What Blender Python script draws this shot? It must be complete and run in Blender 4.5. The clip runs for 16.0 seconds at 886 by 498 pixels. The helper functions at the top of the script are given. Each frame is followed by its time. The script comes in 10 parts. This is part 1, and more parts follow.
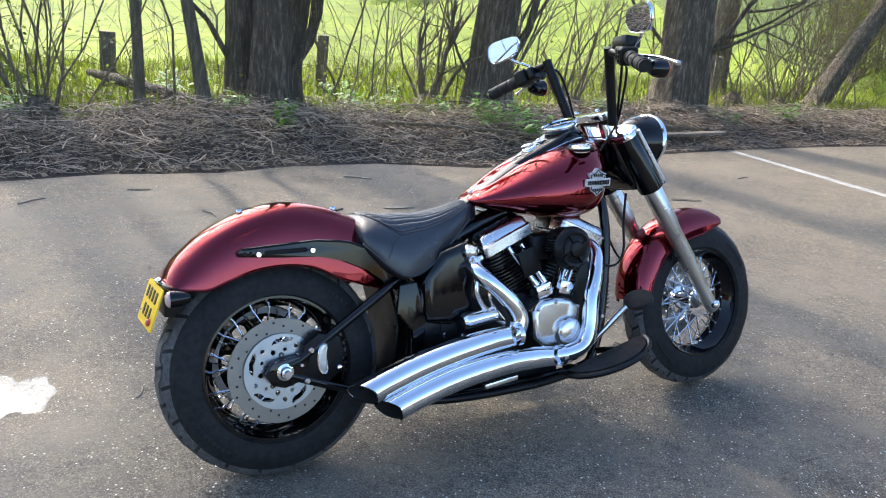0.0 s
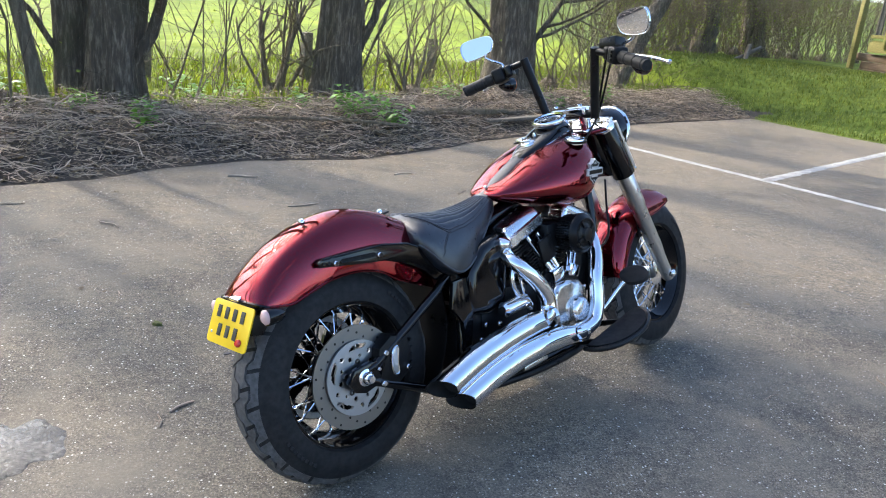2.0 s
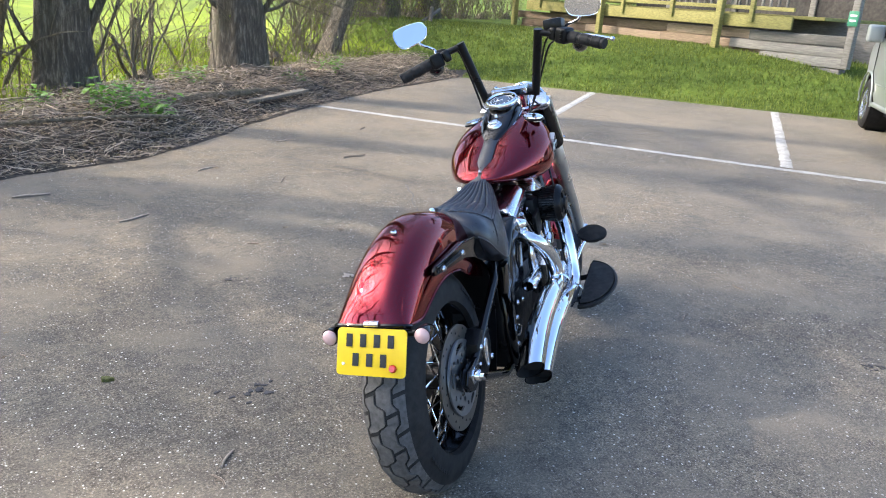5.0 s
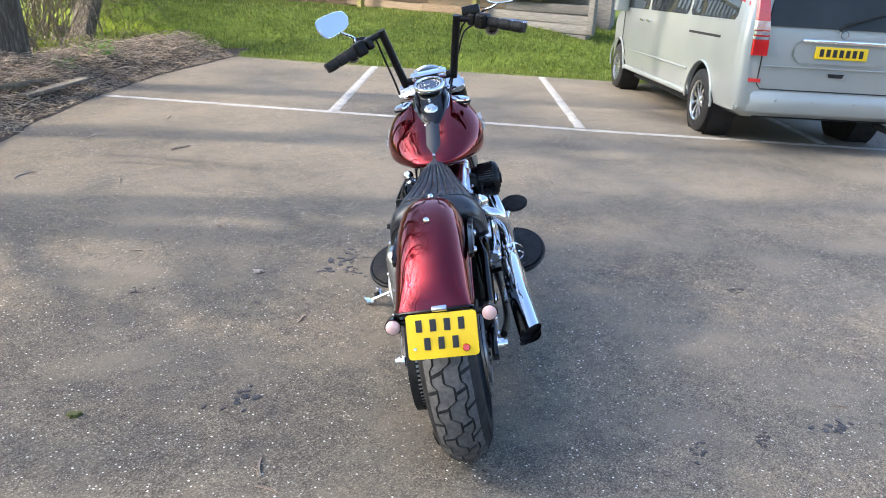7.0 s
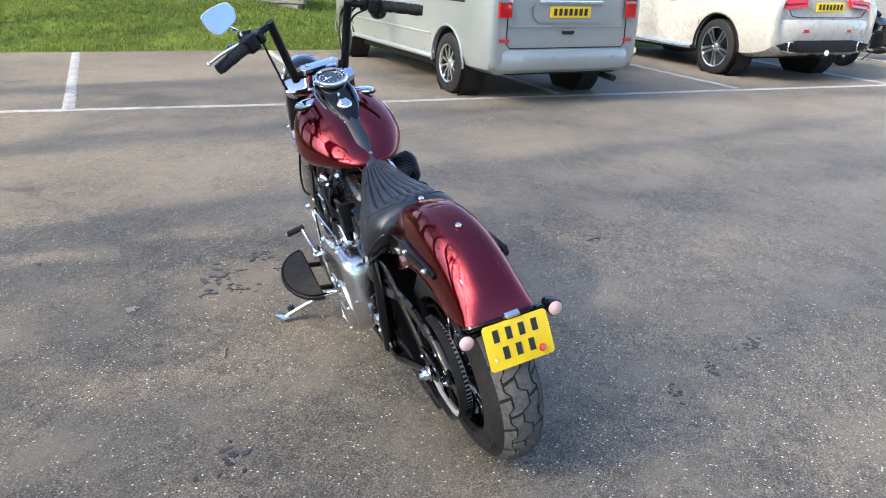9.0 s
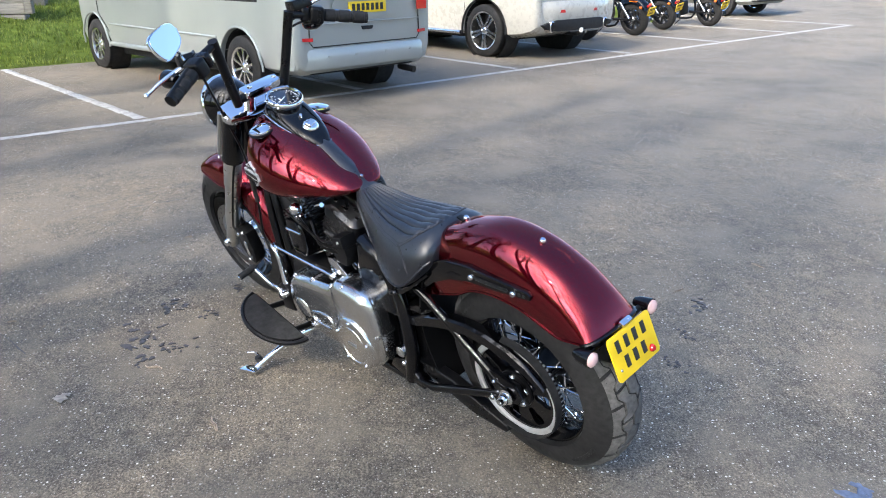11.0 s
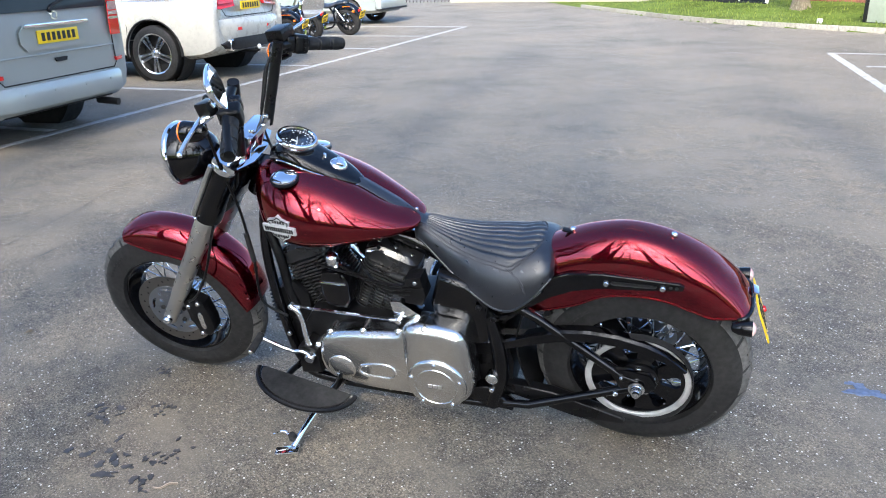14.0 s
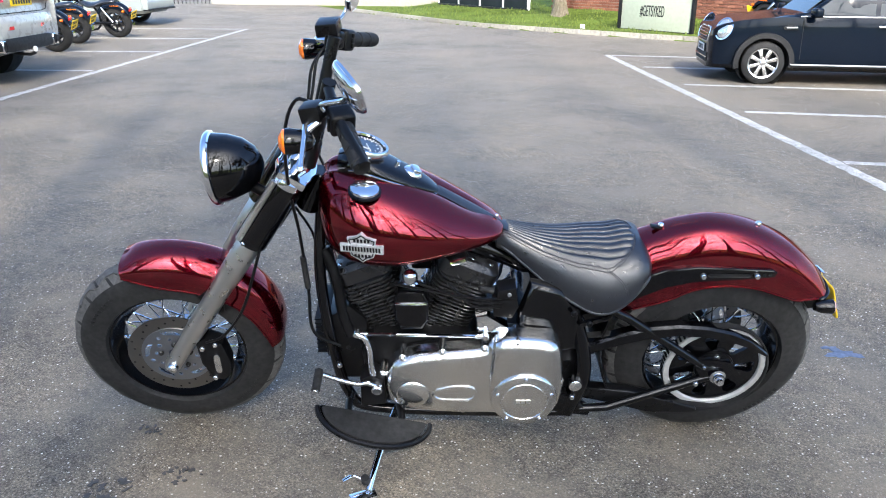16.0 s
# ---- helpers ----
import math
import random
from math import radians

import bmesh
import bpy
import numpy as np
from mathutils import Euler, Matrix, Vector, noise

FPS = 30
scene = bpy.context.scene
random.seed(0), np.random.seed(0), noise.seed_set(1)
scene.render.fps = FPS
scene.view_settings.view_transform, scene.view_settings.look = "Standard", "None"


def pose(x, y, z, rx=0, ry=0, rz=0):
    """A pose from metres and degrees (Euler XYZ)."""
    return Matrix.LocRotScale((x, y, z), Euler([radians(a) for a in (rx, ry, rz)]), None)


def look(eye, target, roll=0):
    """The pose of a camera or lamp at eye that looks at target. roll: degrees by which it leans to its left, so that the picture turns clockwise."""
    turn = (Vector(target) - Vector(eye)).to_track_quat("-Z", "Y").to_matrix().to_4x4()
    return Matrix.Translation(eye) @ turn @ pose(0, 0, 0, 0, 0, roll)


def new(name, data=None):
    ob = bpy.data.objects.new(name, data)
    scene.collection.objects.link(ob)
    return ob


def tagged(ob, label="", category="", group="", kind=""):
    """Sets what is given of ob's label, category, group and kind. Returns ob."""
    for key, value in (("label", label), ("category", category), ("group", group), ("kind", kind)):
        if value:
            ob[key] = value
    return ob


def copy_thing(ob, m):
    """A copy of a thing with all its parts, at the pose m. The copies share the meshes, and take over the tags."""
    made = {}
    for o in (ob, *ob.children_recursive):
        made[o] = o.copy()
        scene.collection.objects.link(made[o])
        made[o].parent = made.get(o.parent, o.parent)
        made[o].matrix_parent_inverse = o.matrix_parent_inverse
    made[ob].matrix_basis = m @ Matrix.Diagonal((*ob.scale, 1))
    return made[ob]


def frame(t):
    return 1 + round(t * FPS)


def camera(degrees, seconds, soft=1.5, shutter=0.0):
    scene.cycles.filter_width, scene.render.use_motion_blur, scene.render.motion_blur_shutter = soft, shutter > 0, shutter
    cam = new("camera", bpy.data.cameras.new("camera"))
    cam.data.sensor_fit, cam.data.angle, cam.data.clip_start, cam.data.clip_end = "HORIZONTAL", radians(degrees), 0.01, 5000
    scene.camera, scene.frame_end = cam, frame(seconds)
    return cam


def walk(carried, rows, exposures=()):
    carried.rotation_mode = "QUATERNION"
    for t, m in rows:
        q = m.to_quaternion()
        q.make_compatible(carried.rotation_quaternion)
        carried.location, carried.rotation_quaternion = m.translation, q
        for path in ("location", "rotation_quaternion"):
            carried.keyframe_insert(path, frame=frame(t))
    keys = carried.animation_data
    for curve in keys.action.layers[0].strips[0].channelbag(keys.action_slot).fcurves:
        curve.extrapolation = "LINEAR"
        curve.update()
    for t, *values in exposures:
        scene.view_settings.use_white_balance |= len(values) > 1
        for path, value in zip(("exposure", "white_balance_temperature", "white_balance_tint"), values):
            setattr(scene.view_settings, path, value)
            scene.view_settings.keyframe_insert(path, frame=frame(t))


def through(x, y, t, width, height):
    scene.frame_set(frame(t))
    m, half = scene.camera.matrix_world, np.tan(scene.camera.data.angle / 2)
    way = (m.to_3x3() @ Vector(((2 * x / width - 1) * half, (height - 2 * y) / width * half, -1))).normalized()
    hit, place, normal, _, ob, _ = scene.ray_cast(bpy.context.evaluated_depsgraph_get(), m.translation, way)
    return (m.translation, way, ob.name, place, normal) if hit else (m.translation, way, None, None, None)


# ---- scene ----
# camera and its walk
cam = camera(60.2, 16.0, soft=1.05)
PATH = [
    (0, (0.278, 0.405, 1.341), (0.075, 2.293, 0.713), 5.2),
    (0.5, (0.124, 0.391, 1.336), (0.06, 2.291, 0.716), 5.4),
    (1, (-0.087, 0.397, 1.327), (-0.016, 2.299, 0.713), 5.5),
    (1.5, (-0.279, 0.372, 1.327), (-0.077, 2.265, 0.714), 5.5),
    (2, (-0.474, 0.329, 1.331), (-0.14, 2.202, 0.717), 5.7),
    (2.5, (-0.644, 0.377, 1.319), (-0.172, 2.22, 0.703), 6.0),
    (3, (-0.831, 0.412, 1.315), (-0.225, 2.214, 0.694), 6.0),
    (3.5, (-1.032, 0.422, 1.321), (-0.293, 2.171, 0.694), 6.0),
    (4, (-1.183, 0.475, 1.318), (-0.315, 2.162, 0.685), 5.7),
    (4.2, (-1.235, 0.533, 1.313), (-0.316, 2.193, 0.681), 5.5),
    (6.3, (-1.903, 0.965, 1.332), (-0.541, 2.286, 0.699), 2.4),
    (6.5, (-1.945, 1.017, 1.328), (-0.531, 2.28, 0.692), 2.7),
    (7, (-2.103, 1.141, 1.338), (-0.573, 2.252, 0.685), 3.4),
    (7.5, (-2.195, 1.315, 1.334), (-0.583, 2.281, 0.652), 4.1),
    (8, (-2.228, 1.544, 1.344), (-0.54, 2.347, 0.632), 3.7),
    (8.5, (-2.307, 1.764, 1.354), (-0.537, 2.365, 0.641), 2.7),
    (9, (-2.366, 1.985, 1.365), (-0.537, 2.394, 0.666), 1.8),
    (9.5, (-2.339, 2.202, 1.373), (-0.477, 2.464, 0.691), 1.2),
    (10, (-2.323, 2.377, 1.374), (-0.447, 2.476, 0.689), 0.7),
    (10.2, (-2.317, 2.459, 1.375), (-0.439, 2.495, 0.688), 0.4),
    (12.3, (-2.112, 3.394, 1.414), (-0.36, 2.751, 0.693), -0.6),
    (12.5, (-2.076, 3.458, 1.408), (-0.342, 2.759, 0.696), -0.7),
    (13, (-1.935, 3.612, 1.423), (-0.263, 2.774, 0.715), -1.2),
    (13.5, (-1.835, 3.826, 1.424), (-0.236, 2.848, 0.726), -1.4),
    (14, (-1.721, 4.022, 1.429), (-0.205, 2.92, 0.733), -1.6),
    (14.5, (-1.542, 4.159, 1.425), (-0.117, 2.936, 0.736), -1.3),
    (15, (-1.376, 4.278, 1.416), (-0.057, 2.942, 0.727), -0.8),
    (15.5, (-1.181, 4.436, 1.414), (0.026, 2.998, 0.724), -0.2),
    (16, (-0.967, 4.553, 1.402), (0.116, 3.021, 0.709), 0.3),
]
EXPOSURES = [(0.0, 1.63, 6760, 11), (3.0, 1.74, 6820, 11), (6.5, 1.83, 6860, 12), (10.0, 1.64, 6700, 11), (12.5, 1.70, 6440, 10), (16.0, 1.63, 6280, 10)]
LIFT = Vector((0, 0, 0.012))
walk(cam, [(t, look(Vector(eye) + LIFT, Vector(target) + LIFT, roll)) for t, eye, target, roll in PATH], EXPOSURES)

# ---- sky, sun ----
SUN_AZ, SUN_EL = radians(133.0), radians(37.0)
world = bpy.data.worlds.new("sky")
scene.world = world
world.use_nodes = True
wn, wl = world.node_tree.nodes, world.node_tree.links
wn.clear()
sky = wn.new("ShaderNodeTexSky")
sky.sky_type = "NISHITA"
sky.sun_disc = False
sky.sun_elevation = SUN_EL
sky.sun_rotation = radians(90.0) - SUN_AZ
sky.air_density, sky.dust_density, sky.ozone_density = 1.0, 1.2, 4.5
# thin broken cloud over the blue
tc = wn.new("ShaderNodeTexCoord")
cmap = wn.new("ShaderNodeMapping")
cmap.inputs["Scale"].default_value = (1.6, 1.6, 4.0)
cn = wn.new("ShaderNodeTexNoise")
cn.inputs["Scale"].default_value, cn.inputs["Detail"].default_value, cn.inputs["Roughness"].default_value = 1.7, 7.0, 0.6
cr = wn.new("ShaderNodeValToRGB")
cr.color_ramp.elements[0].position, cr.color_ramp.elements[1].position = 0.64, 0.92
cmix = wn.new("ShaderNodeMixRGB")
cmix.inputs["Color2"].default_value = (9.0, 9.2, 9.6, 1)
bgn = wn.new("ShaderNodeBackground")
bgn.inputs["Strength"].default_value = 0.155
wout = wn.new("ShaderNodeOutputWorld")
wl.new(tc.outputs["Generated"], cmap.inputs["Vector"])
wl.new(cmap.outputs["Vector"], cn.inputs["Vector"])
wl.new(cn.outputs["Fac"], cr.inputs["Fac"])
wl.new(cr.outputs["Color"], cmix.inputs["Fac"])
wl.new(sky.outputs["Color"], cmix.inputs["Color1"])
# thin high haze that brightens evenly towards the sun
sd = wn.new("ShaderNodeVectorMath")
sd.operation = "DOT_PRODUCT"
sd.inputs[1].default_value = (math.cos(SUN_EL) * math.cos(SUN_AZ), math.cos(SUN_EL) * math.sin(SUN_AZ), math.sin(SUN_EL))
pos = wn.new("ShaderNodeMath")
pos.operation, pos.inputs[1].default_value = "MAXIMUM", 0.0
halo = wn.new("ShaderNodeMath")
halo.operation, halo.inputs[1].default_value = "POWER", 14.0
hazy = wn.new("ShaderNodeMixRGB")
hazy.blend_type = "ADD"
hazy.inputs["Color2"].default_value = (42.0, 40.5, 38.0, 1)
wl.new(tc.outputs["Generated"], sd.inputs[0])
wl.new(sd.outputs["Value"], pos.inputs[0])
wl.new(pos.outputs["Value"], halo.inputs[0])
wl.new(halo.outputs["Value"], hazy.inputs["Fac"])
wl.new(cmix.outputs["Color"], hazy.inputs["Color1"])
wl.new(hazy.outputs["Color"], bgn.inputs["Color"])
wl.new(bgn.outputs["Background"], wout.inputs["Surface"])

sun = new("sun", bpy.data.lights.new("sun", "SUN"))
sun.data.energy, sun.data.angle, sun.data.color = 1.7, radians(1.6), (1.0, 0.92, 0.78)
sun_dir = Vector((math.cos(SUN_EL) * math.cos(SUN_AZ), math.cos(SUN_EL) * math.sin(SUN_AZ), math.sin(SUN_EL)))
sun.matrix_world = look(sun_dir * 60, (0, 0, 0))

# ---- material helpers ----
def nodes_of(name):
    m = bpy.data.materials.new(name)
    m.use_nodes = True
    return m, m.node_tree.nodes, m.node_tree.links, m.node_tree.nodes["Principled BSDF"]


def noise_tex(n, l, scale, detail=4.0, rough=0.55, coords="Object", stretch=(1, 1, 1)):
    t = n.new("ShaderNodeTexCoord")
    mp = n.new("ShaderNodeMapping")
    mp.inputs["Scale"].default_value = stretch
    x = n.new("ShaderNodeTexNoise")
    x.inputs["Scale"].default_value, x.inputs["Detail"].default_value, x.inputs["Roughness"].default_value = scale, detail, rough
    l.new(t.outputs[coords], mp.inputs["Vector"])
    l.new(mp.outputs["Vector"], x.inputs["Vector"])
    return x


def ramp(n, l, src, stops):
    r = n.new("ShaderNodeValToRGB")
    e = r.color_ramp.elements
    while len(e) < len(stops):
        e.new(0.5)
    for k, (p, c) in zip(e, stops):
        k.position, k.color = p, (*c, 1)
    l.new(src, r.inputs["Fac"])
    return r


def grey(v):
    return (v, v, v)


def mixc(n, l, kind, fac, a, b):
    x = n.new("ShaderNodeMixRGB")
    x.blend_type = kind
    for s, v in (("Fac", fac), ("Color1", a), ("Color2", b)):
        if isinstance(v, (int, float)):
            x.inputs[s].default_value = v
        elif isinstance(v, tuple):
            x.inputs[s].default_value = (*v, 1)
        else:
            l.new(v, x.inputs[s])
    return x


def bump(n, l, b, src, strength=0.3, dist=0.002):
    x = n.new("ShaderNodeBump")
    x.inputs["Strength"].default_value, x.inputs["Distance"].default_value = strength, dist
    l.new(src, x.inputs["Height"])
    l.new(x.outputs["Normal"], b.inputs["Normal"])
    return x


def simple(name, c, rough=0.5, metal=0.0, vary=0.15, scale=30.0, bumpy=0.0, coat=0.0, rough_vary=0.1, bdist=0.001, big=0.0, spec=0.5):
    """A surface with fine grain and broad variation in colour and gloss."""
    m, n, l, b = nodes_of(name)
    fine = noise_tex(n, l, scale, 5.0)
    lo = tuple(max(0.0, v * (1 - vary)) for v in c)
    hi = tuple(min(1.0, v * (1 + vary)) for v in c)
    col = ramp(n, l, fine.outputs["Fac"], [(0.3, lo), (0.7, hi)]).outputs["Color"]
    if big:
        broad = noise_tex(n, l, scale * 0.12, 3.0)
        f = ramp(n, l, broad.outputs["Fac"], [(0.35, grey(1 - big)), (0.65, grey(1.0))])
        col = mixc(n, l, "MULTIPLY", 1.0, col, f.outputs["Color"]).outputs["Color"]
    l.new(col, b.inputs["Base Color"])
    r = ramp(n, l, noise_tex(n, l, scale * 0.4, 4.0).outputs["Fac"], [(0.3, grey(max(0.02, rough - rough_vary))), (0.7, grey(min(1.0, rough + rough_vary)))])
    l.new(r.outputs["Color"], b.inputs["Roughness"])
    b.inputs["Metallic"].default_value = metal
    b.inputs["Specular IOR Level"].default_value = spec
    b.inputs["Coat Weight"].default_value = coat
    b.inputs["Coat Roughness"].default_value = 0.03
    if bumpy:
        bump(n, l, b, fine.outputs["Fac"], bumpy, bdist)
    return m


# ---- mesh helpers ----
def finish(bm, angle=40):
    bmesh.ops.recalc_face_normals(bm, faces=bm.faces)
    for f in bm.faces:
        f.smooth = True
    for e in bm.edges:
        e.smooth = len(e.link_faces) == 2 and e.calc_face_angle(0) < radians(angle)
    return bm


def mesh_of(name, bm, mats, angle=40):
    finish(bm, angle)
    me = bpy.data.meshes.new(name)
    bm.to_mesh(me)
    bm.free()
    for m in mats if isinstance(mats, (list, tuple)) else [mats]:
        me.materials.append(m)
    return me


def part(name, bm, material, parent=None, label="", angle=40):
    ob = new(name, mesh_of(name, bm, material, angle))
    ob.parent = parent
    return tagged(ob, label)


def thing(name, label, category, group="", kind="", m=None):
    e = new(name)
    e.empty_display_size = 0.2
    if m is not None:
        e.matrix_world = m
    return tagged(e, label, category, group, kind)


def solo(name, bm, material, label, category, group="", kind="", angle=40):
    ob = new(name, mesh_of(name, bm, material, angle))
    return tagged(ob, label, category, group, kind)


def box(bm, size, m=None, bev=0.0, seg=2):
    g = bmesh.ops.create_cube(bm, size=1.0, matrix=(m or Matrix()) @ Matrix.Diagonal((*size, 1)))
    if bev:
        es = list({e for v in g["verts"] for e in v.link_edges})
        bmesh.ops.bevel(bm, geom=es, offset=bev, segments=seg, affect="EDGES", profile=0.6)
    return bm


def nb():
    return bmesh.new()


def bx(size, at=(0, 0, 0), rot=(0, 0, 0), bev=0.0, seg=2, bm=None):
    return box(bm or nb(), size, pose(*at, *rot), bev, seg)


def frame_on(d):
    d = Vector(d).normalized()
    return d.to_track_quat("Z", "Y").to_matrix().to_4x4()


def lathe(bm, profile, m=None, seg=32, arc=1.0):
    """profile: (radius, height) pairs, turned about z, then moved by m."""
    m = m or Matrix()
    rings = []
    full = arc >= 0.999
    cnt = seg if full else seg + 1
    for r, z in profile:
        if r < 1e-6:
            rings.append([bm.verts.new(m @ Vector((0, 0, z)))] * cnt)
        else:
            rings.append([bm.verts.new(m @ Vector((r * math.cos(2 * math.pi * arc * i / seg), r * math.sin(2 * math.pi * arc * i / seg), z))) for i in range(cnt)])
    for a, b in zip(rings, rings[1:]):
        for i in range(seg):
            j = (i + 1) % cnt
            vs = []
            for v in (a[i], a[j], b[j], b[i]):
                if v not in vs:
                    vs.append(v)
            if len(vs) > 2:
                bm.faces.new(vs)
    return bm


def axis_m(at, d):
    return Matrix.Translation(at) @ frame_on(d)


def cyl(a, b, r, r2=None, seg=16, bm=None, bev=0.0):
    """A capped rod from a to b, its rims eased by bev."""
    bm = bm or nb()
    a, b = Vector(a), Vector(b)
    h = (b - a).length
    r2 = r if r2 is None else r2
    e = min(bev, h * 0.4, r * 0.6, r2 * 0.9)
    prof = [(0, 0), (r - e, 0), (r, e), (r2, h - e), (r2 - e, h), (0, h)] if e > 0 else [(0, 0), (r, 0), (r2, h), (0, h)]
    return lathe(bm, prof, axis_m(a, b - a), seg)


def smooth_path(pts, n=6):
    """Catmull-Rom through points."""
    p = [Vector(v) for v in pts]
    p = [p[0] * 2 - p[1]] + p + [p[-1] * 2 - p[-2]]
    out = []
    for i in range(1, len(p) - 2):
        for k in range(n):
            t = k / n
            a, b, c, d = p[i - 1], p[i], p[i + 1], p[i + 2]
            out.append(0.5 * (2 * b + (c - a) * t + (2 * a - 5 * b + 4 * c - d) * t * t + (3 * b - a - 3 * c + d) * t ** 3))
    out.append(p[-2])
    return out


def tube(pts, r, seg=12, bm=None, smooth=0, cap=True):
    """A tube along points; r is one radius or one for each given point."""
    bm = bm or nb()
    rs = list(r) if isinstance(r, (list, tuple)) else [r] * len(pts)
    pts = [Vector(v) for v in pts]
    if smooth:
        rr = []
        for i in range(len(rs) - 1):
            for k in range(smooth):
                rr.append(rs[i] + (rs[i + 1] - rs[i]) * k / smooth)
        rr.append(rs[-1])
        pts, rs = smooth_path(pts, smooth), rr
    up = None
    rings = []
    for i, p in enumerate(pts):
        d = (pts[min(i + 1, len(pts) - 1)] - pts[max(i - 1, 0)]).normalized()
        if up is None:
            up = d.orthogonal().normalized()
        up = (up - d * up.dot(d)).normalized()
        side = d.cross(up)
        rings.append([bm.verts.new(p + (up * math.cos(2 * math.pi * k / seg) + side * math.sin(2 * math.pi * k / seg)) * rs[i]) for k in range(seg)])
    for a, b in zip(rings, rings[1:]):
        for k in range(seg):
            bm.faces.new((a[k], a[(k + 1) % seg], b[(k + 1) % seg], b[k]))
    if cap:
        bm.faces.new(rings[0][::-1])
        bm.faces.new(rings[-1])
    return bm


def loft(sections, bm=None, closed=True, cap=True):
    """Faces between rings of equally many points."""
    bm = bm or nb()
    rings = [[bm.verts.new(p) for p in s] for s in sections]
    n = len(rings[0])
    for a, b in zip(rings, rings[1:]):
        for k in range(n if closed else n - 1):
            bm.faces.new((a[k], a[(k + 1) % n], b[(k + 1) % n], b[k]))
    if cap and closed:
        bm.faces.new(rings[0][::-1])
        bm.faces.new(rings[-1])
    return bm


def sheet(sections, thick, bm=None):
    """An open loft given a thickness."""
    bm = loft(sections, bm, closed=False, cap=False)
    bmesh.ops.recalc_face_normals(bm, faces=bm.faces)
    bmesh.ops.solidify(bm, geom=bm.faces[:], thickness=thick)
    return bm


def prism(outline, axis, lo, hi, bev=0.0, bm=None, seg=2):
    """A flat outline (pairs) pushed out along x, y or z."""
    bm = bm or nb()
    put = {"x": lambda a, b, c: (c, a, b), "y": lambda a, b, c: (a, c, b), "z": lambda a, b, c: (a, b, c)}[axis]
    one = [bm.verts.new(put(a, b, lo)) for a, b in outline]
    two = [bm.verts.new(put(a, b, hi)) for a, b in outline]
    n = len(one)
    fs = [bm.faces.new(one[::-1]), bm.faces.new(two)]
    fs += [bm.faces.new((one[i], one[(i + 1) % n], two[(i + 1) % n], two[i])) for i in range(n)]
    if bev:
        es = [e for f in fs[:2] for e in f.edges]
        bmesh.ops.bevel(bm, geom=es, offset=bev, segments=seg, affect="EDGES", profile=0.6)
    return bm


def lerp(a, b, t):
    return a + (b - a) * t


def interp(xs, table):
    """Piecewise-linear look-up in rows (x, v1, v2 ...)."""
    for a, b in zip(table, table[1:]):
        if a[0] <= xs <= b[0]:
            t = (xs - a[0]) / (b[0] - a[0])
            return [lerp(u, v, t) for u, v in zip(a[1:], b[1:])]
    return list(table[0][1:] if xs < table[0][0] else table[-1][1:])


def smoothstep(a, b, x):
    t = max(0.0, min(1.0, (x - a) / (b - a)))
    return t * t * (3 - 2 * t)


def plain(ob, parent=None):
    ob.parent = parent
    return ob


def from_lists(name, verts, faces, mats, idx=None):
    me = bpy.data.meshes.new(name)
    me.from_pydata(verts, [], faces)
    for m in mats if isinstance(mats, (list, tuple)) else [mats]:
        me.materials.append(m)
    if idx is not None:
        me.polygons.foreach_set("material_index", idx)
    me.update()
    return me

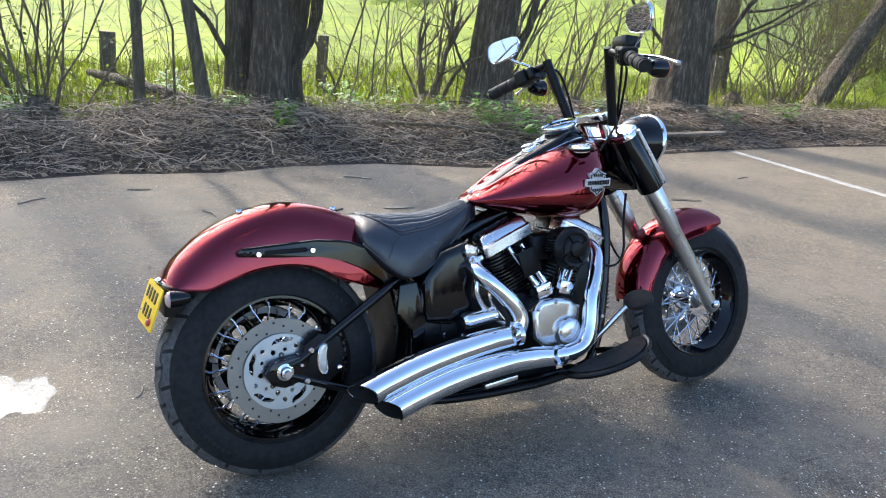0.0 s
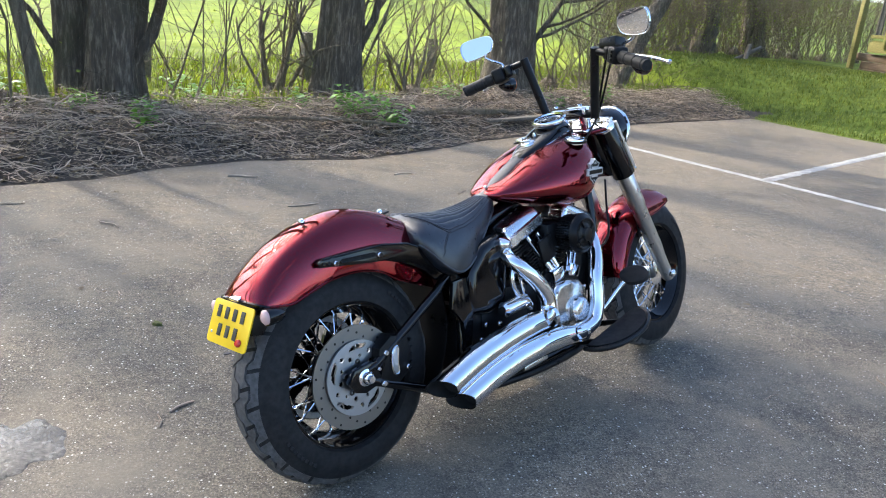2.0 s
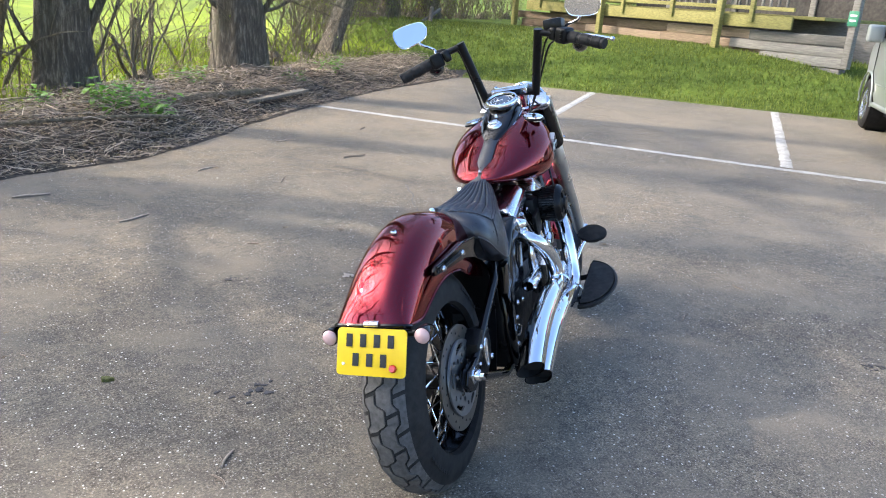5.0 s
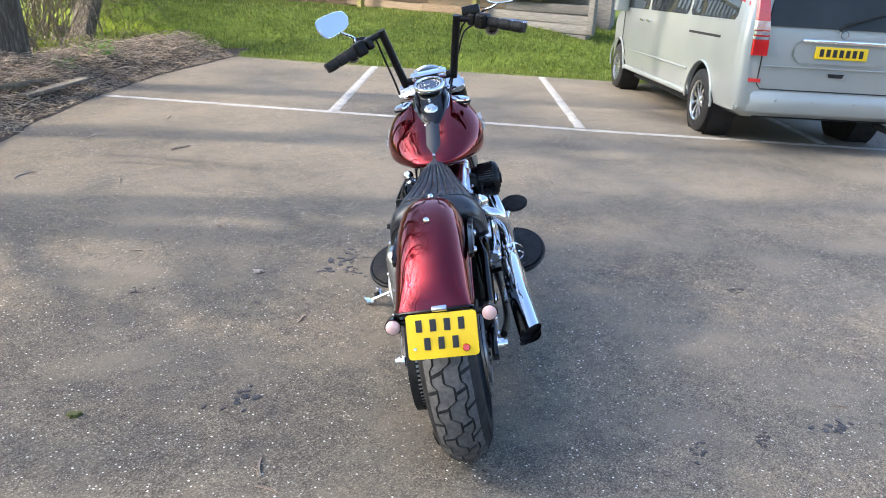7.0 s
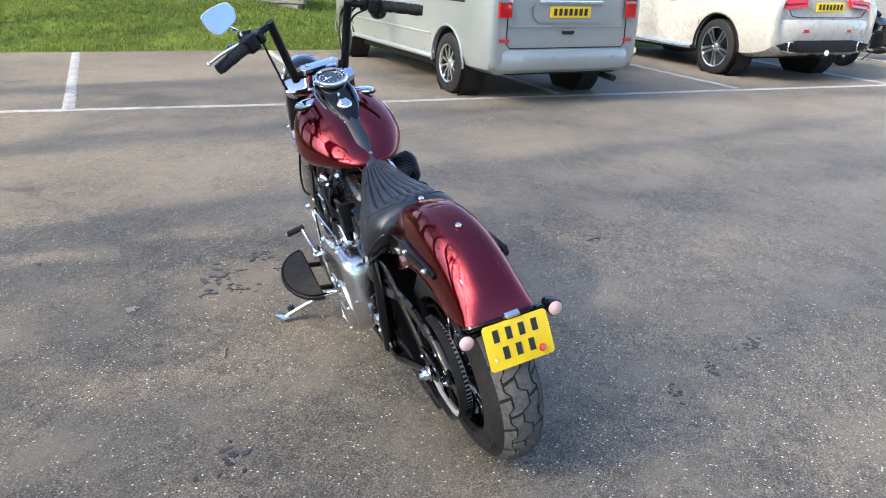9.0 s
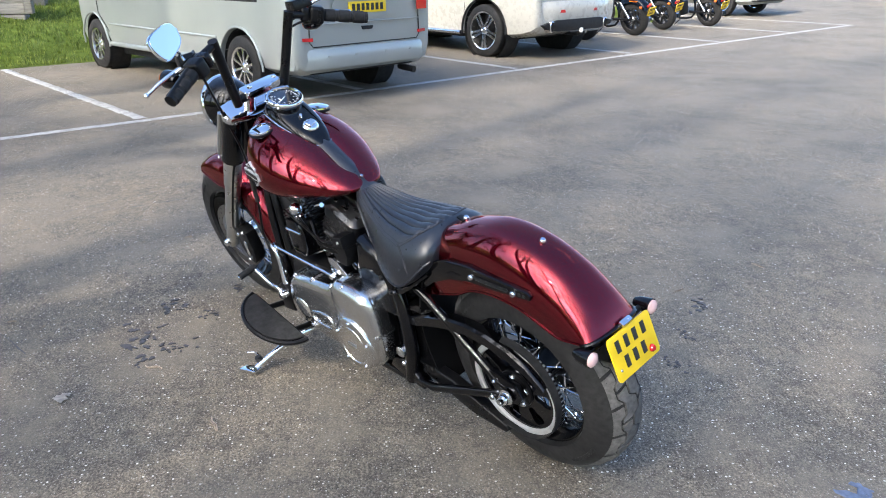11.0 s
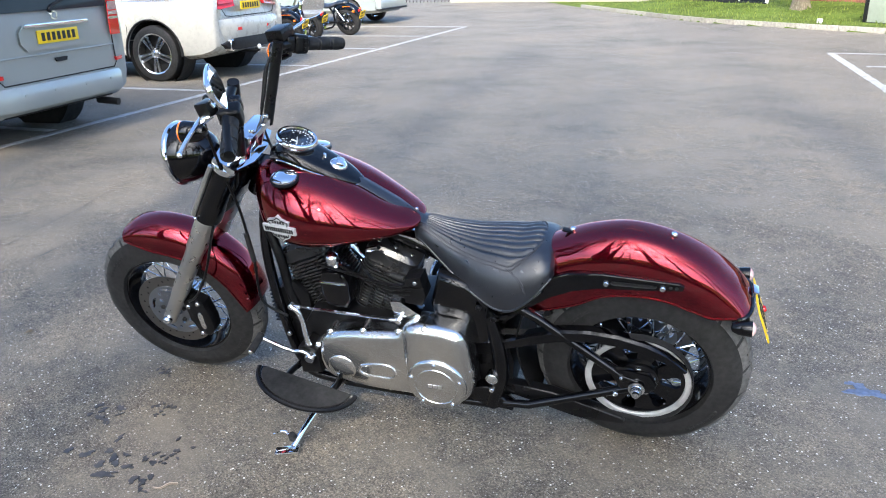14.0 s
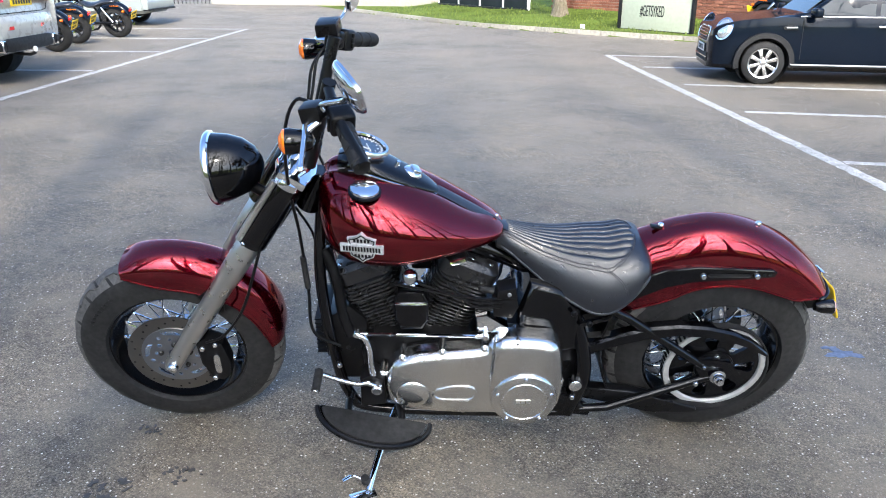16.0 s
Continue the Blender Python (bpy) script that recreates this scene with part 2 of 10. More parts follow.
# ---- materials ----
def make_tarmac():
    m, n, l, b = nodes_of("tarmac")
    fine = noise_tex(n, l, 125.0, 4.0, 0.75)
    mid = noise_tex(n, l, 9.0, 6.0, 0.6)
    broad = noise_tex(n, l, 0.55, 5.0, 0.55)
    base = ramp(n, l, fine.outputs["Fac"], [(0.38, (0.066, 0.060, 0.051)), (0.5, (0.142, 0.128, 0.105)), (0.62, (0.265, 0.237, 0.194))])
    a = mixc(n, l, "MULTIPLY", 1.0, base.outputs["Color"], ramp(n, l, mid.outputs["Fac"], [(0.3, (0.66, 0.66, 0.67)), (0.7, (1.27, 1.23, 1.17))]).outputs["Color"])
    grit = noise_tex(n, l, 34.0, 4.0, 0.7)
    a = mixc(n, l, "MULTIPLY", 1.0, a.outputs["Color"], ramp(n, l, grit.outputs["Fac"], [(0.34, (0.62, 0.62, 0.63)), (0.5, (1.0, 1.0, 1.0)), (0.66, (1.26, 1.25, 1.23))]).outputs["Color"])
    c = mixc(n, l, "MULTIPLY", 1.0, a.outputs["Color"], ramp(n, l, broad.outputs["Fac"], [(0.32, (0.70, 0.69, 0.69)), (0.5, (1.0, 0.98, 0.96)), (0.68, (1.25, 1.19, 1.11))]).outputs["Color"])
    # pale chips of stone in the binder
    v = n.new("ShaderNodeTexVoronoi")
    v.inputs["Scale"].default_value = 90.0
    v.inputs["Randomness"].default_value = 1.0
    t = n.new("ShaderNodeTexCoord")
    l.new(t.outputs["Object"], v.inputs["Vector"])
    near = ramp(n, l, v.outputs["Distance"], [(0.27, grey(1.0)), (0.34, grey(0.0))])
    sep = n.new("ShaderNodeSeparateColor")
    l.new(v.outputs["Color"], sep.inputs["Color"])
    pick = ramp(n, l, sep.outputs["Red"], [(0.89, grey(0.0)), (0.98, grey(1.0))])
    chip = mixc(n, l, "MULTIPLY", 1.0, near.outputs["Color"], pick.outputs["Color"])
    d = mixc(n, l, "MIX", chip.outputs["Color"], c.outputs["Color"], (0.80, 0.77, 0.71))
    v2 = n.new("ShaderNodeTexVoronoi")
    v2.inputs["Scale"].default_value = 150.0
    l.new(t.outputs["Object"], v2.inputs["Vector"])
    near2 = ramp(n, l, v2.outputs["Distance"], [(0.25, grey(1.0)), (0.35, grey(0.0))])
    sep2 = n.new("ShaderNodeSeparateColor")
    l.new(v2.outputs["Color"], sep2.inputs["Color"])
    pick2 = ramp(n, l, sep2.outputs["Green"], [(0.60, grey(0.0)), (1.0, grey(0.9))])
    chip2 = mixc(n, l, "MULTIPLY", 1.0, near2.outputs["Color"], pick2.outputs["Color"])
    d = mixc(n, l, "MIX", chip2.outputs["Color"], d.outputs["Color"], (0.48, 0.455, 0.41))
    # patches of wear and dust
    dust = noise_tex(n, l, 1.6, 7.0, 0.65)
    dm = ramp(n, l, dust.outputs["Fac"], [(0.46, grey(0.0)), (0.66, grey(0.75))])
    e = mixc(n, l, "MIX", dm.outputs["Color"], d.outputs["Color"], (0.195, 0.170, 0.136))
    # lighter and warmer in uneven patches towards the bank
    dp = n.new("ShaderNodeVectorMath")
    dp.operation = "DOT_PRODUCT"
    dp.inputs[1].default_value = (-0.05, 0.086, 0.0)
    l.new(t.outputs["Object"], dp.inputs[0])
    near_bank = ramp(n, l, dp.outputs["Value"], [(0.02, grey(0.0)), (0.55, grey(0.62))])
    tint_n = noise_tex(n, l, 3.2, 6.0, 0.6)
    bank_tint = mixc(n, l, "MULTIPLY", 1.0, near_bank.outputs["Color"], ramp(n, l, tint_n.outputs["Fac"], [(0.35, grey(0.25)), (0.62, grey(1.0))]).outputs["Color"])
    e = mixc(n, l, "MIX", bank_tint.outputs["Color"], e.outputs["Color"], mixc(n, l, "MULTIPLY", 1.0, e.outputs["Color"], (1.16, 1.08, 0.95)).outputs["Color"])
    l.new(e.outputs["Color"], b.inputs["Base Color"])
    r = ramp(n, l, mid.outputs["Fac"], [(0.3, grey(0.62)), (0.7, grey(0.82))])
    l.new(r.outputs["Color"], b.inputs["Roughness"])
    b.inputs["Specular IOR Level"].default_value = 0.22
    bump(n, l, b, fine.outputs["Fac"], 0.55, 0.004)
    return m


def make_paint_red():
    m, n, l, b = nodes_of("candy_red")
    flake = noise_tex(n, l, 1400.0, 2.0, 0.7)
    col = ramp(n, l, flake.outputs["Fac"], [(0.3, (0.15, 0.0010, 0.008)), (0.7, (0.30, 0.0022, 0.017))])
    broad = noise_tex(n, l, 6.0, 3.0)
    f = ramp(n, l, broad.outputs["Fac"], [(0.3, grey(0.9)), (0.7, grey(1.0))])
    l.new(mixc(n, l, "MULTIPLY", 1.0, col.outputs["Color"], f.outputs["Color"]).outputs["Color"], b.inputs["Base Color"])
    # a mirror-bright candy layer over a softer bed of flake, both under clear lacquer
    soft = n.new("ShaderNodeBsdfPrincipled")
    l.new(b.inputs["Base Color"].links[0].from_socket, soft.inputs["Base Color"])
    for k, rough in ((b, 0.03), (soft, 0.26)):
        k.inputs["Metallic"].default_value = 0.97
        k.inputs["Roughness"].default_value = rough
        k.inputs["Coat Weight"].default_value = 0.7
        k.inputs["Specular Tint"].default_value = (0.75, 0.05, 0.09, 1)
        k.inputs["Coat Roughness"].default_value = 0.015
        k.inputs["Coat IOR"].default_value = 1.5
    mx = n.new("ShaderNodeMixShader")
    mx.inputs["Fac"].default_value = 0.13
    l.new(b.outputs["BSDF"], mx.inputs[1])
    l.new(soft.outputs["BSDF"], mx.inputs[2])
    l.new(mx.outputs["Shader"], n["Material Output"].inputs["Surface"])
    return m


def make_grass(name, lo, hi, tip, scale=7.0):
    m, n, l, b = nodes_of(name)
    a = noise_tex(n, l, scale, 6.0, 0.6)
    c = noise_tex(n, l, scale * 0.1, 4.0)
    col = ramp(n, l, a.outputs["Fac"], [(0.3, lo), (0.55, hi), (0.75, tip)])
    f = ramp(n, l, c.outputs["Fac"], [(0.35, (0.62, 0.62, 0.55)), (0.62, (1.12, 1.08, 1.0))])
    l.new(mixc(n, l, "MULTIPLY", 1.0, col.outputs["Color"], f.outputs["Color"]).outputs["Color"], b.inputs["Base Color"])
    b.inputs["Roughness"].default_value = 0.85
    b.inputs["Specular IOR Level"].default_value = 0.08
    bump(n, l, b, a.outputs["Fac"], 0.8, 0.04)
    return m


def make_leafy(name, lo, hi, through=0.35, rough=0.5):
    """Thin leaf or blade: varies from piece to piece and lets light through."""
    m, n, l, b = nodes_of(name)
    g = n.new("ShaderNodeNewGeometry")
    r = ramp(n, l, g.outputs["Random Per Island"], [(0.0, lo), (1.0, hi)])
    l.new(r.outputs["Color"], b.inputs["Base Color"])
    b.inputs["Roughness"].default_value = rough
    tr = n.new("ShaderNodeBsdfTranslucent")
    l.new(mixc(n, l, "MULTIPLY", 1.0, r.outputs["Color"], (1.35, 1.3, 0.55)).outputs["Color"], tr.inputs["Color"])
    mx = n.new("ShaderNodeMixShader")
    mx.inputs["Fac"].default_value = through
    l.new(b.outputs["BSDF"], mx.inputs[1])
    l.new(tr.outputs["BSDF"], mx.inputs[2])
    l.new(mx.outputs["Shader"], n["Material Output"].inputs["Surface"])
    return m


def make_bark(name, lo, hi, moss=0.3):
    m, n, l, b = nodes_of(name)
    a = noise_tex(n, l, 13.0, 8.0, 0.72, stretch=(2.4, 2.4, 0.38))
    c = noise_tex(n, l, 2.5, 4.0)
    col = ramp(n, l, a.outputs["Fac"], [(0.3, tuple(v * 0.55 for v in lo)), (0.5, lo), (0.72, hi)])
    mm = ramp(n, l, c.outputs["Fac"], [(0.5, grey(0.0)), (0.68, grey(moss))])
    l.new(mixc(n, l, "MIX", mm.outputs["Color"], col.outputs["Color"], (0.07, 0.085, 0.03)).outputs["Color"], b.inputs["Base Color"])
    b.inputs["Roughness"].default_value = 0.9
    bump(n, l, b, a.outputs["Fac"], 1.0, 0.09)
    return m


def make_island(name, lo, hi, rough=0.85):
    """Differs from loose piece to loose piece (twigs, litter)."""
    m, n, l, b = nodes_of(name)
    g = n.new("ShaderNodeNewGeometry")
    r = ramp(n, l, g.outputs["Random Per Island"], [(0.0, lo), (0.6, hi), (1.0, tuple(min(1, v * 1.6) for v in hi))])
    x = noise_tex(n, l, 60.0, 3.0)
    l.new(mixc(n, l, "MULTIPLY", 0.6, r.outputs["Color"], ramp(n, l, x.outputs["Fac"], [(0.3, grey(0.6)), (0.7, grey(1.2))]).outputs["Color"]).outputs["Color"], b.inputs["Base Color"])
    b.inputs["Roughness"].default_value = rough
    return m


def make_pieces(name, lo, hi, rough=0.85, bumpy=0.4, scale=25.0, stretch=(1, 1, 1)):
    """Differs from object to object (bricks, boards, sleepers)."""
    m, n, l, b = nodes_of(name)
    o = n.new("ShaderNodeObjectInfo")
    r = ramp(n, l, o.outputs["Random"], [(0.0, lo), (1.0, hi)])
    x = noise_tex(n, l, scale, 6.0, 0.6, stretch=stretch)
    l.new(mixc(n, l, "MULTIPLY", 0.8, r.outputs["Color"], ramp(n, l, x.outputs["Fac"], [(0.3, grey(0.55)), (0.7, grey(1.25))]).outputs["Color"]).outputs["Color"], b.inputs["Base Color"])
    b.inputs["Roughness"].default_value = rough
    bump(n, l, b, x.outputs["Fac"], bumpy, 0.006)
    return m


def make_chrome(name, tint=(0.86, 0.87, 0.89), rough=0.05):
    m, n, l, b = nodes_of(name)
    b.inputs["Metallic"].default_value = 1.0
    x = noise_tex(n, l, 35.0, 4.0)
    l.new(ramp(n, l, x.outputs["Fac"], [(0.3, grey(rough * 0.85)), (0.7, grey(rough * 1.2))]).outputs["Color"], b.inputs["Roughness"])
    l.new(ramp(n, l, noise_tex(n, l, 5.0, 3.0).outputs["Fac"], [(0.3, tuple(v * 0.94 for v in tint)), (0.7, tint)]).outputs["Color"], b.inputs["Base Color"])
    return m


def make_glass(name, tint=(0.02, 0.025, 0.03), rough=0.02):
    m, n, l, b = nodes_of(name)
    l.new(ramp(n, l, noise_tex(n, l, 3.0, 2.0).outputs["Fac"], [(0.3, tint), (0.7, tuple(v * 1.3 for v in tint))]).outputs["Color"], b.inputs["Base Color"])
    b.inputs["Roughness"].default_value = rough
    b.inputs["IOR"].default_value = 1.5
    b.inputs["Specular IOR Level"].default_value = 0.14
    return m


M_TARMAC = make_tarmac()
M_LINE = simple("road_paint", (0.41, 0.40, 0.375), 0.75, vary=0.45, scale=70, bumpy=0.3, big=0.35)
M_SOIL = simple("leaf_mould", (0.050, 0.039, 0.030), 0.95, vary=0.55, scale=28, bumpy=1.0, bdist=0.03, big=0.3)
M_FIELD = make_grass("field_grass", (0.125, 0.182, 0.020), (0.182, 0.240, 0.030), (0.245, 0.295, 0.048), 2.2)
M_LAWN = make_grass("lawn_grass", (0.06, 0.09, 0.016), (0.105, 0.15, 0.026), (0.16, 0.20, 0.045), 9.0)
M_BLADE = make_leafy("grass_blade", (0.085, 0.125, 0.016), (0.19, 0.24, 0.036), 0.4, 0.6)
M_TURF = make_leafy("turf_blade", (0.065, 0.10, 0.018), (0.22, 0.26, 0.065), 0.35, 0.6)
M_WEED = make_leafy("weed_leaf", (0.07, 0.19, 0.02), (0.17, 0.34, 0.05), 0.35, 0.45)
M_BUD = make_leafy("spring_leaf", (0.13, 0.19, 0.03), (0.30, 0.34, 0.08), 0.4)
M_DRYLEAF = make_leafy("dead_leaf", (0.085, 0.065, 0.048), (0.32, 0.25, 0.175), 0.15, 0.8)
M_BARK = make_bark("old_bark", (0.14, 0.110, 0.078), (0.46, 0.38, 0.28), 0.40)
M_BARK2 = make_bark("smooth_bark", (0.20, 0.163, 0.11), (0.40, 0.335, 0.235), 0.3)
M_TWIG = make_island("twig", (0.045, 0.034, 0.024), (0.14, 0.108, 0.076))
M_STICK = make_island("dry_stick", (0.032, 0.022, 0.015), (0.40, 0.315, 0.235))
M_RED = make_paint_red()
M_CHROME = make_chrome("chrome", (0.83, 0.85, 0.88), 0.025)
M_MIRROR = make_chrome("mirror_glass", (0.93, 0.94, 0.95), 0.012)
M_ALU = make_chrome("polished_alloy", (0.72, 0.72, 0.71), 0.2)
M_FORK = make_chrome("brushed_fork", (0.66, 0.66, 0.65), 0.30)
M_CARRIER = make_chrome("cast_alloy", (0.36, 0.38, 0.41), 0.34)
M_DISC = make_chrome("brake_steel", (0.215, 0.203, 0.19), 0.38)
M_STEEL = make_chrome("disc_steel", (0.105, 0.10, 0.095), 0.36)
M_BLACK = simple("gloss_black", (0.002, 0.002, 0.0026), 0.07, coat=0.0, spec=0.42, vary=0.2, rough_vary=0.04)
M_FLANGE = simple("bare_flange", (0.46, 0.455, 0.44), 0.5, metal=0.45, vary=0.15, scale=40, bumpy=0.15)
M_SATIN = simple("satin_black", (0.0035, 0.0035, 0.004), 0.34, vary=0.25, bumpy=0.1, spec=0.25)
M_FIN = simple("fin_black", (0.012, 0.012, 0.013), 0.30, spec=0.65, vary=0.3, scale=60)
M_BRUSHED = make_chrome("satin_chrome", (0.80, 0.81, 0.82), 0.24)
M_ENGINE = simple("crinkle_black", (0.0045, 0.0045, 0.005), 0.40, vary=0.3, scale=120, bumpy=0.3, spec=0.2)
M_RUBBER = simple("tyre_rubber", (0.023, 0.0225, 0.0225), 0.6, spec=0.16, vary=0.3, scale=60, bumpy=0.25, big=0.25)
M_TREAD = simple("tread_rubber", (0.095, 0.092, 0.088), 0.75, spec=0.3, vary=0.3, scale=80, bumpy=0.4, big=0.2)
M_LEATHER = simple("seat_leather", (0.0085, 0.0105, 0.0155), 0.36, spec=0.85, vary=0.25, scale=180, bumpy=0.3, bdist=0.0006)
M_THREAD = simple("stitching", (0.035, 0.035, 0.04), 0.8)
M_YELLOW = simple("plate_yellow", (0.80, 0.53, 0.01), 0.4, vary=0.06, scale=20)
M_INK = simple("plate_ink", (0.012, 0.012, 0.012), 0.5)
M_AMBER = simple("amber_lens", (0.75, 0.16, 0.01), 0.12, coat=0.8, vary=0.1)
M_PINK = simple("smoked_lens", (0.62, 0.40, 0.38), 0.12, coat=1.0, vary=0.15)
M_BADGE = simple("badge_silver", (0.58, 0.58, 0.575), 0.35, metal=0.35, vary=0.25, scale=120, bumpy=0.4)
M_REDLENS = simple("red_lens", (0.50, 0.012, 0.014), 0.14, coat=1.0, vary=0.15, scale=60)
M_LAMP = simple("clear_lens", (0.62, 0.65, 0.68), 0.06, metal=0.75, vary=0.2, scale=40)
M_DIAL = simple("dial_face", (0.010, 0.013, 0.020), 0.12, coat=1.0, spec=0.8)
M_WHITE = simple("white_mark", (0.72, 0.72, 0.70), 0.5, vary=0.05)
M_DARKGAP = simple("shadow_gap", (0.006, 0.006, 0.006), 0.8)
M_SILVER = simple("silver_paint", (0.315, 0.34, 0.325), 0.32, metal=0.3, coat=0.6, vary=0.01, scale=6, rough_vary=0.02, big=0.03)
M_IVORY = simple("ivory_paint", (0.43, 0.415, 0.365), 0.28, coat=0.9, vary=0.02, scale=40, rough_vary=0.03, big=0.05)
M_NIGHT = simple("night_blue_paint", (0.004, 0.007, 0.013), 0.09, metal=0.0, coat=0.0, spec=0.16, vary=0.1, scale=40, rough_vary=0.03)
M_GLASS = make_glass("car_glass")
M_PLASTIC = simple("trim_plastic", (0.009, 0.009, 0.0095), 0.55, spec=0.3, vary=0.2, scale=90, bumpy=0.2)
M_SLEEPER = make_pieces("sleeper_timber", (0.17, 0.115, 0.075), (0.38, 0.275, 0.185), 0.85, 0.6, 9.0, (1, 1, 6))
M_GREYWOOD = make_pieces("weathered_grey_timber", (0.13, 0.12, 0.105), (0.26, 0.24, 0.21), 0.9, 0.5, 9.0, (1, 1, 6))
M_DECKWOOD = make_pieces("treated_timber", (0.22, 0.20, 0.06), (0.33, 0.29, 0.10), 0.8, 0.4, 14.0, (1, 1, 4))
M_DARKTIMBER = simple("dark_timber", (0.05, 0.043, 0.036), 0.85, vary=0.4, scale=14, bumpy=0.5, big=0.3)
M_GREENSIGN = simple("green_sign", (0.03, 0.20, 0.11), 0.4)
M_BRICK = make_pieces("red_brick", (0.20, 0.075, 0.045), (0.34, 0.14, 0.085), 0.9, 0.5, 30.0)
M_MORTAR = simple("mortar", (0.30, 0.27, 0.23), 0.95, vary=0.2, scale=60, bumpy=0.5)
M_KERB = make_pieces("kerb_concrete", (0.24, 0.215, 0.175), (0.34, 0.31, 0.255), 0.9, 0.5, 25.0)
M_SIGN = simple("sign_panel", (0.43, 0.45, 0.34), 0.4, vary=0.05, scale=15, big=0.06)
M_POST = simple("fence_oak", (0.16, 0.135, 0.105), 0.9, vary=0.35, scale=30, bumpy=0.6, big=0.3)
M_OIL = simple("oil_stain", (0.040, 0.038, 0.037), 0.50, vary=0.4, scale=40)
M_WET = simple("blue_paint_spot", (0.10, 0.13, 0.20), 0.6, vary=0.3, scale=60)
M_GRIT = simple("wet_grit", (0.095, 0.086, 0.073), 0.22, vary=0.85, scale=60, bumpy=0.6, bdist=0.004, big=0.4, spec=0.6)
M_MOSS = simple("moss", (0.085, 0.095, 0.025), 0.95, vary=0.4, scale=120, bumpy=0.8)

# ---- ground, tarmac, markings ----
BAY_A = Vector((3.72, 6.90, 0))
BAY_U = Vector((0.555, -0.832, 0))
BAY_V = Vector((0.832, 0.555, 0))
BAY_W = 2.57


def bay(s, v, z=0.0):
    p = BAY_A + BAY_U * s + BAY_V * v
    return Vector((p.x, p.y, z))


bank_edge = [(-40, -16), (-16, -2.6), (-8, 1.9), (-4.6, 3.7), (-3.05, 4.72), (-2.6, 5.2), (-2.0, 5.55), (-1.5, 6.1), (-1.05, 6.45), (-0.1, 6.8), (0.75, 7.6), (1.1, 8.0), (2.3, 9.1), (3.9, 10.36), (5.4, 11.3), (6.5, 12.0)]
lawn_edge = [tuple(bay(s, 4.95).xy) for s in (-1.2, 2, 6, 10, 14, 18.5)] + [(26, -2.5), (60, -10)]
far_edge = [(60, -34), (26, -20.5)]
kerb_edge = [(16.8, -15.4), (13.3, -13.75), (11.5, -12.9), (9.7, -12.2), (7.25, -11.85), (4.39, -11.58), (1.0, -11.45), (-40, -11.0)]
tar_outline = bank_edge + lawn_edge + far_edge + kerb_edge


def edge_tag(i):
    a = len(bank_edge)
    b = a + len(lawn_edge)
    c = b + len(far_edge)
    return 0 if i < a - 1 else 1 if i < b - 1 else 3 if i < c else 2


_P = np.array(tar_outline)
_Q = np.roll(_P, -1, axis=0)


def edge_field(x, y):
    """Inside flag, distance to the tarmac's edge and the kind of the nearest edge."""
    x, y = np.asarray(x, float), np.asarray(y, float)
    best = np.full(x.shape, 1e9)
    tag = np.zeros(x.shape, int)
    inside = np.zeros(x.shape, bool)
    for i, (p, q) in enumerate(zip(_P, _Q)):
        d = q - p
        t = np.clip(((x - p[0]) * d[0] + (y - p[1]) * d[1]) / (d @ d), 0, 1)
        r = np.hypot(x - p[0] - t * d[0], y - p[1] - t * d[1])
        m = r < best
        best = np.where(m, r, best)
        tag = np.where(m, edge_tag(i), tag)
        if p[1] != q[1]:
            cross = ((p[1] > y) != (q[1] > y)) & (x < (q[0] - p[0]) * (y - p[1]) / (q[1] - p[1]) + p[0])
            inside ^= cross
    return inside, best, tag


def sstep(a, b, x):
    t = np.clip((x - a) / (b - a), 0, 1)
    return t * t * (3 - 2 * t)


def ground_height(x, y):
    inside, d, tag = edge_field(x, y)
    x, y = np.asarray(x, float), np.asarray(y, float)
    wob = 0.03 * np.sin(x * 2.3 + y * 1.1) + 0.025 * np.sin(y * 3.1 - x * 1.7) + 0.02 * np.sin(x * 5.3 + 1.0) * np.sin(y * 4.7)
    bank = 0.012 + 0.15 * sstep(0.0, 0.9, d) - 0.10 * sstep(1.2, 3.2, d) + wob * sstep(0.1, 0.8, d)
    lawn = 0.012 + 0.72 * sstep(-0.3, 3.6, d) * sstep(0.0, 0.9, d) + 0.35 * wob * sstep(0.2, 1.0, d)
    kerb = 0.085 + 0.40 * sstep(0.8, 6.0, d) + 0.3 * wob * sstep(0.5, 2, d)
    # the lawn laps round the end of the brushwood bank
    lap = np.where(tag == 0, sstep(5.7, 6.9, x + 0.25 * np.sin(y * 1.7)) * sstep(0.15, 0.9, d), 0.0)
    out = np.choose(tag, [bank * (1 - lap) + lawn * lap, lawn, kerb, bank * 0])
    tag = np.where((tag == 0) & (lap > 0.4), 1, tag)
    far = np.hypot(x - 2, y - 2)
    # the field climbs gently behind the trees
    hill = sstep(0.15, 0.5, (y - 2 - 0.35 * (x - 2)) / np.maximum(far, 1.0))
    out = out + hill * 0.055 * np.maximum(0.0, np.minimum(far, 160.0) - 24.0)
    out = np.where(far > 60, out + (far - 60) * 0.006, out)
    return np.where(inside, -0.05 * sstep(0.02, 0.2, d), out), inside, d, tag


def gz(x, y):
    return float(ground_height(np.array([x]), np.array([y]))[0][0])


def spread_axis(lo, hi, step, reach):
    mid = list(np.arange(lo, hi + step * 0.5, step))
    left, right, k = [], [], step
    a, b = lo, hi
    while a > -reach:
        k *= 1.35
        a -= k
        b += k
        left.append(a)
        right.append(b)
    return np.array(left[::-1] + mid + right)


